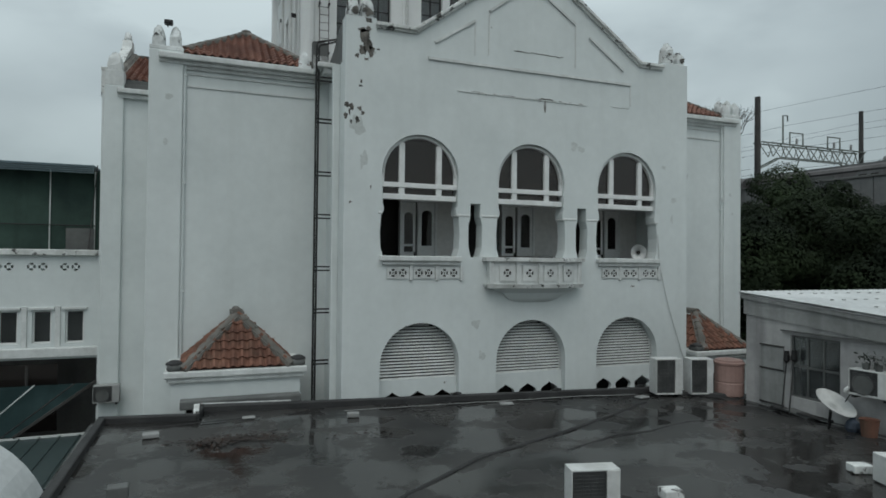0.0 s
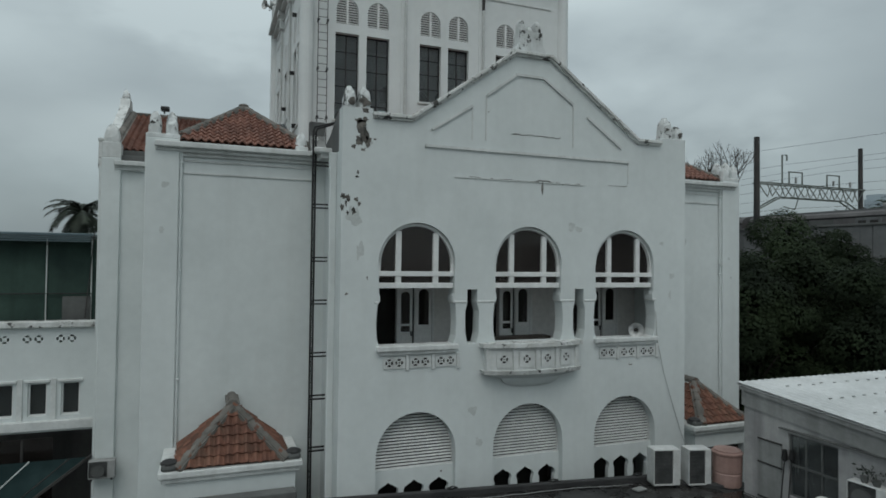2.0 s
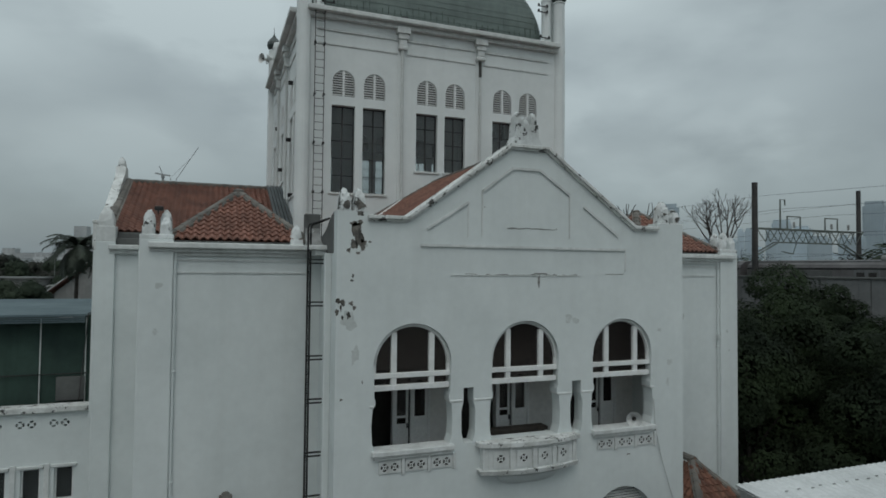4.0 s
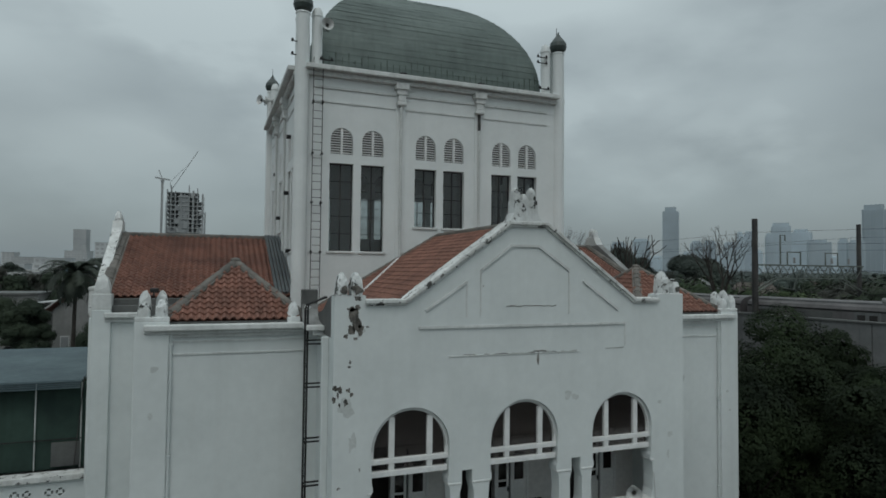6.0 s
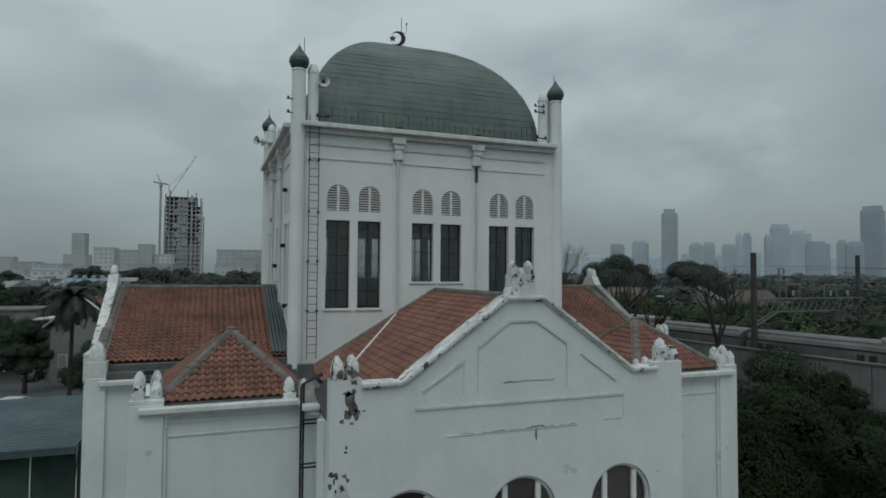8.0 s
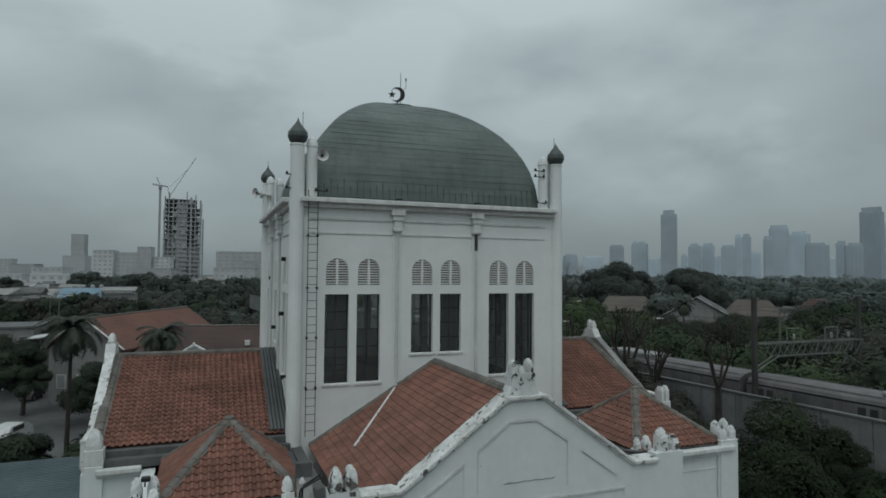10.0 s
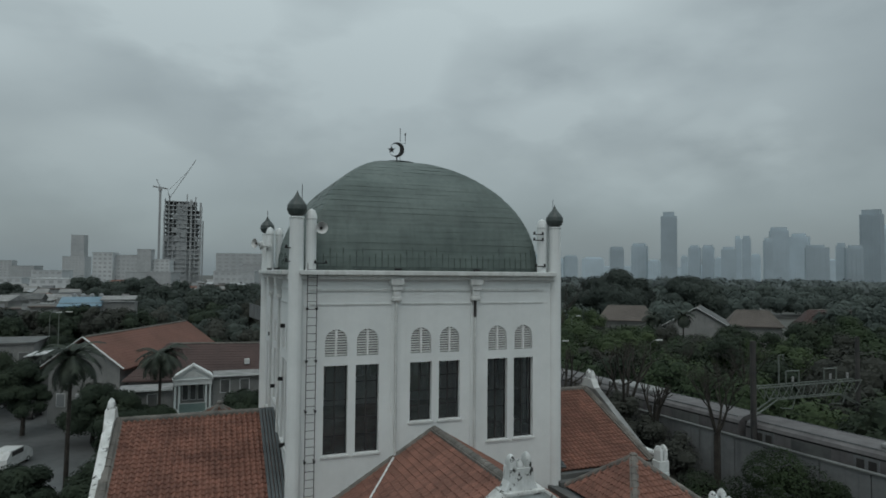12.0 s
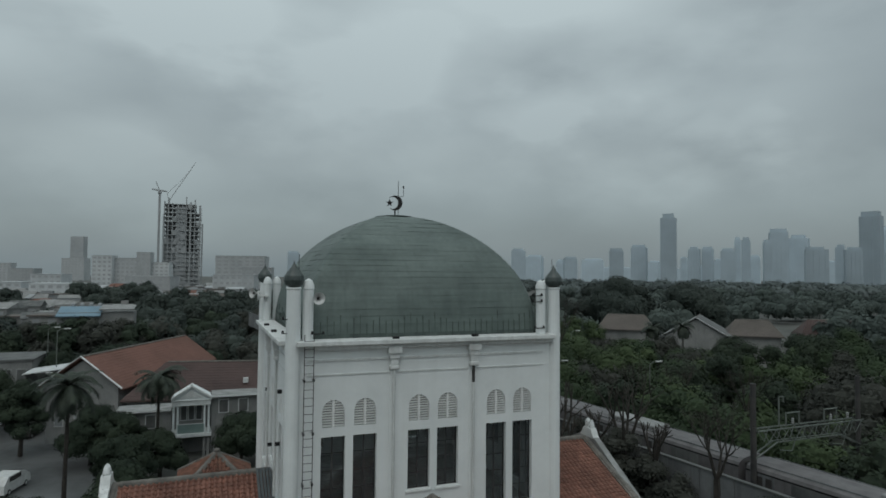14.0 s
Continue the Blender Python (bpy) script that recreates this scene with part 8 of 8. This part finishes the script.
CITY_ROWS = [(-310, 1739, 51.8, 54.2), (-313, 1800, 31.0, 110.7), (-102, 716, 19.4, 38.8), (-81, 720, 26.3, 36.7), (-63, 712, 13.6, 42.8), (-48, 716, 19.4, 32.5), (44, 926, 68.5, 46.2), (-216, 896, 28.2, 25.2), (-118, 558, 22.2, 20.0), (-260, 1000, 15.6, 32.8), (-38, 459, 28.8, 19.4), (-88, 427, 23.8, 15.0), (19, 506, 31.0, 20.5), (42, 582, 25.9, 27.2), (-126, 493, 15.4, 14.7)]
for i, (x, y, w, top) in enumerate(CITY_ROWS):
    block_building(x, y, w, top, w * 0.7 + 4, CITY[i % 3], ("pale concrete city block with rows of dark windows", "grey city block with rows of dark windows", "white city block with rows of dark windows")[i % 3])
# raw concrete paled in its colour to look hazy
SITE = material("raw_concrete_haze", (0.30, 0.315, 0.32), (0.37, 0.385, 0.39), 0.85, 0.03, 0.3, 0.0, streak=0.3)
LOW_ROOFS = [CITY[1], VILLA, TAN_ROOF, CONCRETE, VILLA, RED_ROOF, CONCRETE, CITY_DARK]


def low_house(x, y, w, depth, eave, rise, rz, roof, wall, label):
    """A plain town house far off: walls, a pitched or flat roof with a lip, two rows of openings."""
    h = thing("house", (0, 0, 0), label, "house", "low city houses")
    part("wall", one_box(-w / 2, w / 2, 0, depth, 0, eave), wall, h)
    if rise:
        m = Matrix.Rotation(radians(90), 4, "Z")
        prof = [(-0.4, eave), (depth + 0.4, eave), (depth / 2, eave + rise)]
        part("roof", slab(bmesh.new(), prof, [], -w / 2 - 0.5, w / 2 + 0.5, m @ Matrix.Diagonal((1, -1, 1, 1))), roof, h)
    else:
        part("roof", one_box(-w / 2 - 0.4, w / 2 + 0.4, -0.6, depth + 0.4, eave, eave + 0.45), roof, h)
        part("roof_box", one_box(-w * 0.1, w * 0.2, depth * 0.3, depth * 0.6, eave + 0.45, eave + 2.0), wall, h)
    n = max(2, int(w / 4))
    for k in range(n):
        xx = -w / 2 + w * (k + 0.28) / n
        part("window", one_box(xx, xx + w / n * 0.45, -0.1, 0.1, eave - 2.3, eave - 0.9), CITY_DARK, h)
    h.matrix_basis = pose(x, y, G, 0, 0, rz)
    return h


random.seed(21)
LOW_LABELS = {True: "low town house with a pitched roof far off", False: "low flat-roofed town building far off"}
for i in range(118):
    d = 215 + 390 * (i / 118) ** 0.75 + random.uniform(-14, 14)
    b = radians(random.uniform(-16.5, -5.8) if d < 300 else random.uniform(-17, 3))
    rise = random.choice((0, 0, 1.6, 2.2, 2.6))
    low_house(d * math.sin(b), d * math.cos(b), random.uniform(8, 20), random.uniform(7, 13), random.uniform(4.5, 8.5) + d * 0.006, rise, random.uniform(-30, 14), LOW_ROOFS[i % 8] if d > 300 else (CONCRETE_DARK, TAN_ROOF, CONCRETE)[i % 3], (CITY_DARK, CITY[1], VILLA)[i % 3] if d > 300 else VILLA, LOW_LABELS[rise > 0])
hall = thing("market_hall", (-29.0, 200.0, G), "long hall with a pale blue sheet roof and a white edge", "hall")
BLUE = material("blue_sheet_roof", (0.13, 0.22, 0.28), (0.18, 0.28, 0.35), 0.6, 0.2, 2.0, 0.0)
part("roof", beam(bmesh.new(), (-34.0, 196, 10.2), (-34.0, 203, 12.6), 11, 0.3), BLUE, hall)
part("roof", beam(bmesh.new(), (-24.5, 197, 12.0), (-24.5, 203, 12.9), 9, 0.3), CONCRETE, hall)
part("wall", one_box(-39.4, -20.2, 198, 206, G, 11.2), VILLA, hall)
for i in range(4):
    part("roof_tank", lathe(bmesh.new(), (-36.5 + i * 2.3, 203.5, 12.4), [(0.55, 0), (0.6, 0.1), (0.6, 1.0), (0.3, 1.25), (0, 1.3)], 12), CITY_DARK, hall)
# houses beyond the woods on the railway side
for (x, y, w, top), roof in zip((FAR_HOUSES[0], FAR_HOUSES[2], FAR_HOUSES[3]), (TAN_ROOF, TAN_ROOF, BROWN_ROOF)):
    gable_house("house", (x - w / 2, y + w * 0.4), (x + w / 2, y - w * 0.4), 5.0, top - 4.0, top, VILLA, roof, "far house with a dull pitched roof among trees", 3.0)
gable_house("house", (125.0, 131.5), (138.0, 143.5), 8.5, 6.4, 11.4, VILLA, CONCRETE_DARK, "far house with a pale grey gable roof among trees")
# two great crowns that stand over the far trees
for x, y, top, sp, seed in ((149.4, 199.3, 20.6, 13.0, 301), (170.5, 182.0, 19.0, 10.5, 302), (128.0, 214.0, 15.5, 9.0, 303)):
    # the pale mist colour stands for the haze before these crowns
    broad_tree(x, y, top, sp, seed, "great rounded dark tree far off", 1.3, 0.55, "great trees", LEAF_MIST[0])
# tower under construction, with its cranes
con = thing("unfinished_tower", (-14.0, 520.0, G), "bare concrete tower under construction", "building")
random.seed(44)
part("core", one_box(-19.5, -10.5, 518.6, 541, G, 73), SITE, con)
part("core", one_box(-27.5, -1.5, 530.0, 541, G, 60), SITE, con)
part("core", one_box(-12.5, -5.0, 526.0, 541, G, 66), CITY_DARK, con)
part("infill", one_box(-28.4, -18.0, 519.5, 521, G, 48), CITY_DARK, con)
part("infill", one_box(-13.0, -0.6, 519.5, 521, G, 38), SITE, con)
for i in range(22):
    z = 2 + i * 3.45
    part("floor_slab", one_box(-29, 1 if i < 20 else -3, 518, 546, z, z + 0.55), SITE, con)
for k, x in enumerate((-28.5, -25.5, -22.0, -17.5, -14.5, -11.0, -7.5, -4.0, 0.2)):
    wide = 0.8 if k in (3, 6, 8) else 0.45
    part("column", one_box(x - wide, x + wide, 518.2, 519.6, G, random.uniform(74, 81)), SITE, con)
    part("column", one_box(x - 0.5, x + 0.5, 544, 545.6, G, random.uniform(72, 78)), SITE, con)
for i in range(34):
    x = -29 + random.uniform(0, 27)
    z = random.randint(0, 20) * 3.45 + 2
    part("scaffold_panel", one_box(x, x + random.uniform(1.5, 4.5), 517.6, 517.9, z, z + random.choice((1.4, 3.4))), CITY_DARK if i % 3 == 0 else SITE, con)
for x in (-29.6, -29.0, 1.6):
    part("scaffold_pole", one_box(x - 0.15, x + 0.15, 517.2, 517.5, G, random.uniform(66, 77)), CITY_DARK, con)
part("hoist_mast", one_box(2.0, 3.0, 518, 520, G, 60), CITY_DARK, con)
site_things = [con]
crn = thing("tower_crane", (-32.3, 515.0, G), "pale tower crane beside the unfinished tower", "crane", "cranes")
part("mast", one_box(-33.3, -31.5, 514.2, 516, G, 82), SITE, crn)
part("cab", one_box(-33.8, -31.0, 513.5, 516.5, 82, 84.5), SITE, crn)
part("jib", beam(bmesh.new(), (-38.5, 515, 85.2), (-26.5, 515, 83.8), 1.0, 1.0), SITE, crn)
part("peak", beam(bmesh.new(), (-32.4, 515, 84), (-35.5, 515, 91), 0.7, 0.7), SITE, crn)
site_things.append(crn)
crn = thing("tower_crane", (-20.0, 530.0, 76.0), "luffing crane with raised jib on the unfinished tower", "crane", "cranes")
part("mast", one_box(-26.5, -25.3, 530, 531.2, 70, 80), SITE, crn)
part("jib", beam(bmesh.new(), (-26, 530, 78), (-4.7, 530, 110.5), 0.55, 0.55), CITY[1], crn)
part("tie", beam(bmesh.new(), (-27.5, 530, 84), (-10.0, 530, 102), 0.25, 0.25), SITE, crn)
part("tie", beam(bmesh.new(), (-26, 530, 78), (-27.5, 530, 84), 0.5, 0.5), SITE, crn)
site_things.append(crn)
# the whole site stands half as far again, and is as much larger
for t in site_things:
    t.matrix_basis = Matrix.Translation((-9.8, -0.6, 20.0)) @ Matrix.Diagonal((1.34, 1.5, 1.5, 1)) @ Matrix.Translation((0, 0.6, -20.0)) @ t.matrix_basis

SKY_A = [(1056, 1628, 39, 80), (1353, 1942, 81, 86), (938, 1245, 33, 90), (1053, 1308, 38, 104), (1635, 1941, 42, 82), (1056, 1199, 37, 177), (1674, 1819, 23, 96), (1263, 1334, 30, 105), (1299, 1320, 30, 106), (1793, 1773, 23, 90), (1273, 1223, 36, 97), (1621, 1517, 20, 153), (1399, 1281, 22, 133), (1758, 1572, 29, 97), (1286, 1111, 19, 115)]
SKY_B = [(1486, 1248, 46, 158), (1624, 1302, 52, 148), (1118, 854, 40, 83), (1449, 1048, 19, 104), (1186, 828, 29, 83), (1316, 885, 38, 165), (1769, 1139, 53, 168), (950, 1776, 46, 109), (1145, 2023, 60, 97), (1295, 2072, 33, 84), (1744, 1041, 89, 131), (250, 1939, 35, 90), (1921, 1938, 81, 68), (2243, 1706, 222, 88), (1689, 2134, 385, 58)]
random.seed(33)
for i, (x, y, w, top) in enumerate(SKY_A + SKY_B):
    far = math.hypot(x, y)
    # the farther the tower, the paler its painted haze
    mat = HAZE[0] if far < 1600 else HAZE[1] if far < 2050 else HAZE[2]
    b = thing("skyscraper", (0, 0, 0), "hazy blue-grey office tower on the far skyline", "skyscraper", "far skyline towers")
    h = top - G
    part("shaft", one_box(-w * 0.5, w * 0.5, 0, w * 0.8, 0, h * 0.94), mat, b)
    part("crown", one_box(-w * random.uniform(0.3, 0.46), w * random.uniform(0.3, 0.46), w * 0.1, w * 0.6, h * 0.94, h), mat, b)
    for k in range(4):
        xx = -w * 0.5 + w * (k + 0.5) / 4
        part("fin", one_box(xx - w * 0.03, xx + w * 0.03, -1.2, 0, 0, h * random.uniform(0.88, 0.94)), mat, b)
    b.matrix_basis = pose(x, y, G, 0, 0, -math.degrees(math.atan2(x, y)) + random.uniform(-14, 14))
# ---- roof tiles, last: the nearest of each slope one by one, the rest as one mesh ----
for ob, origin, u, v, n, poly, mat, near in tile_jobs:
    us, vs = [p[0] for p in poly], [p[1] for p in poly]
    spots = []
    j = 0
    while min(vs) + j * TL < max(vs):
        vv = min(vs) + j * TL
        i0 = int(min(us) / TW) - 1
        for i in range(i0, int(max(us) / TW) + 2):
            uu = (i + 0.5) * TW
            if inside(poly, uu, vv + TL * 0.5):
                spots.append((uu, vv))
        j += 1
    spots.sort(key=lambda p: (origin + u * p[0] + v * p[1] - Vector((AX - 3, FY, 12.0))).length)
    turn = Matrix((u, v, n)).transposed().to_4x4()
    bv, bf = [], []
    for k, (uu, vv) in enumerate(spots):
        m = Matrix.Translation(origin + u * uu + v * vv) @ turn @ pose(random.uniform(-0.006, 0.006), random.uniform(-0.01, 0.01), 0, random.uniform(-1.2, 1.2), random.uniform(-2, 2), random.uniform(-1.2, 1.2))
        if k < near:
            t = new("tile", TILE_MESH if mat is TILE else TILE_OLD_MESH)
            t.parent = ob
            t.matrix_basis = m
        else:
            s0 = len(bv)
            bv += [tuple(m @ Vector(p)) for p in TILE_V]
            bf += [tuple(s0 + q for q in f) for f in TILE_F]
    if bv:
        tagged(raw("tiles", bv, bf, mat, ob), kind="stuff")
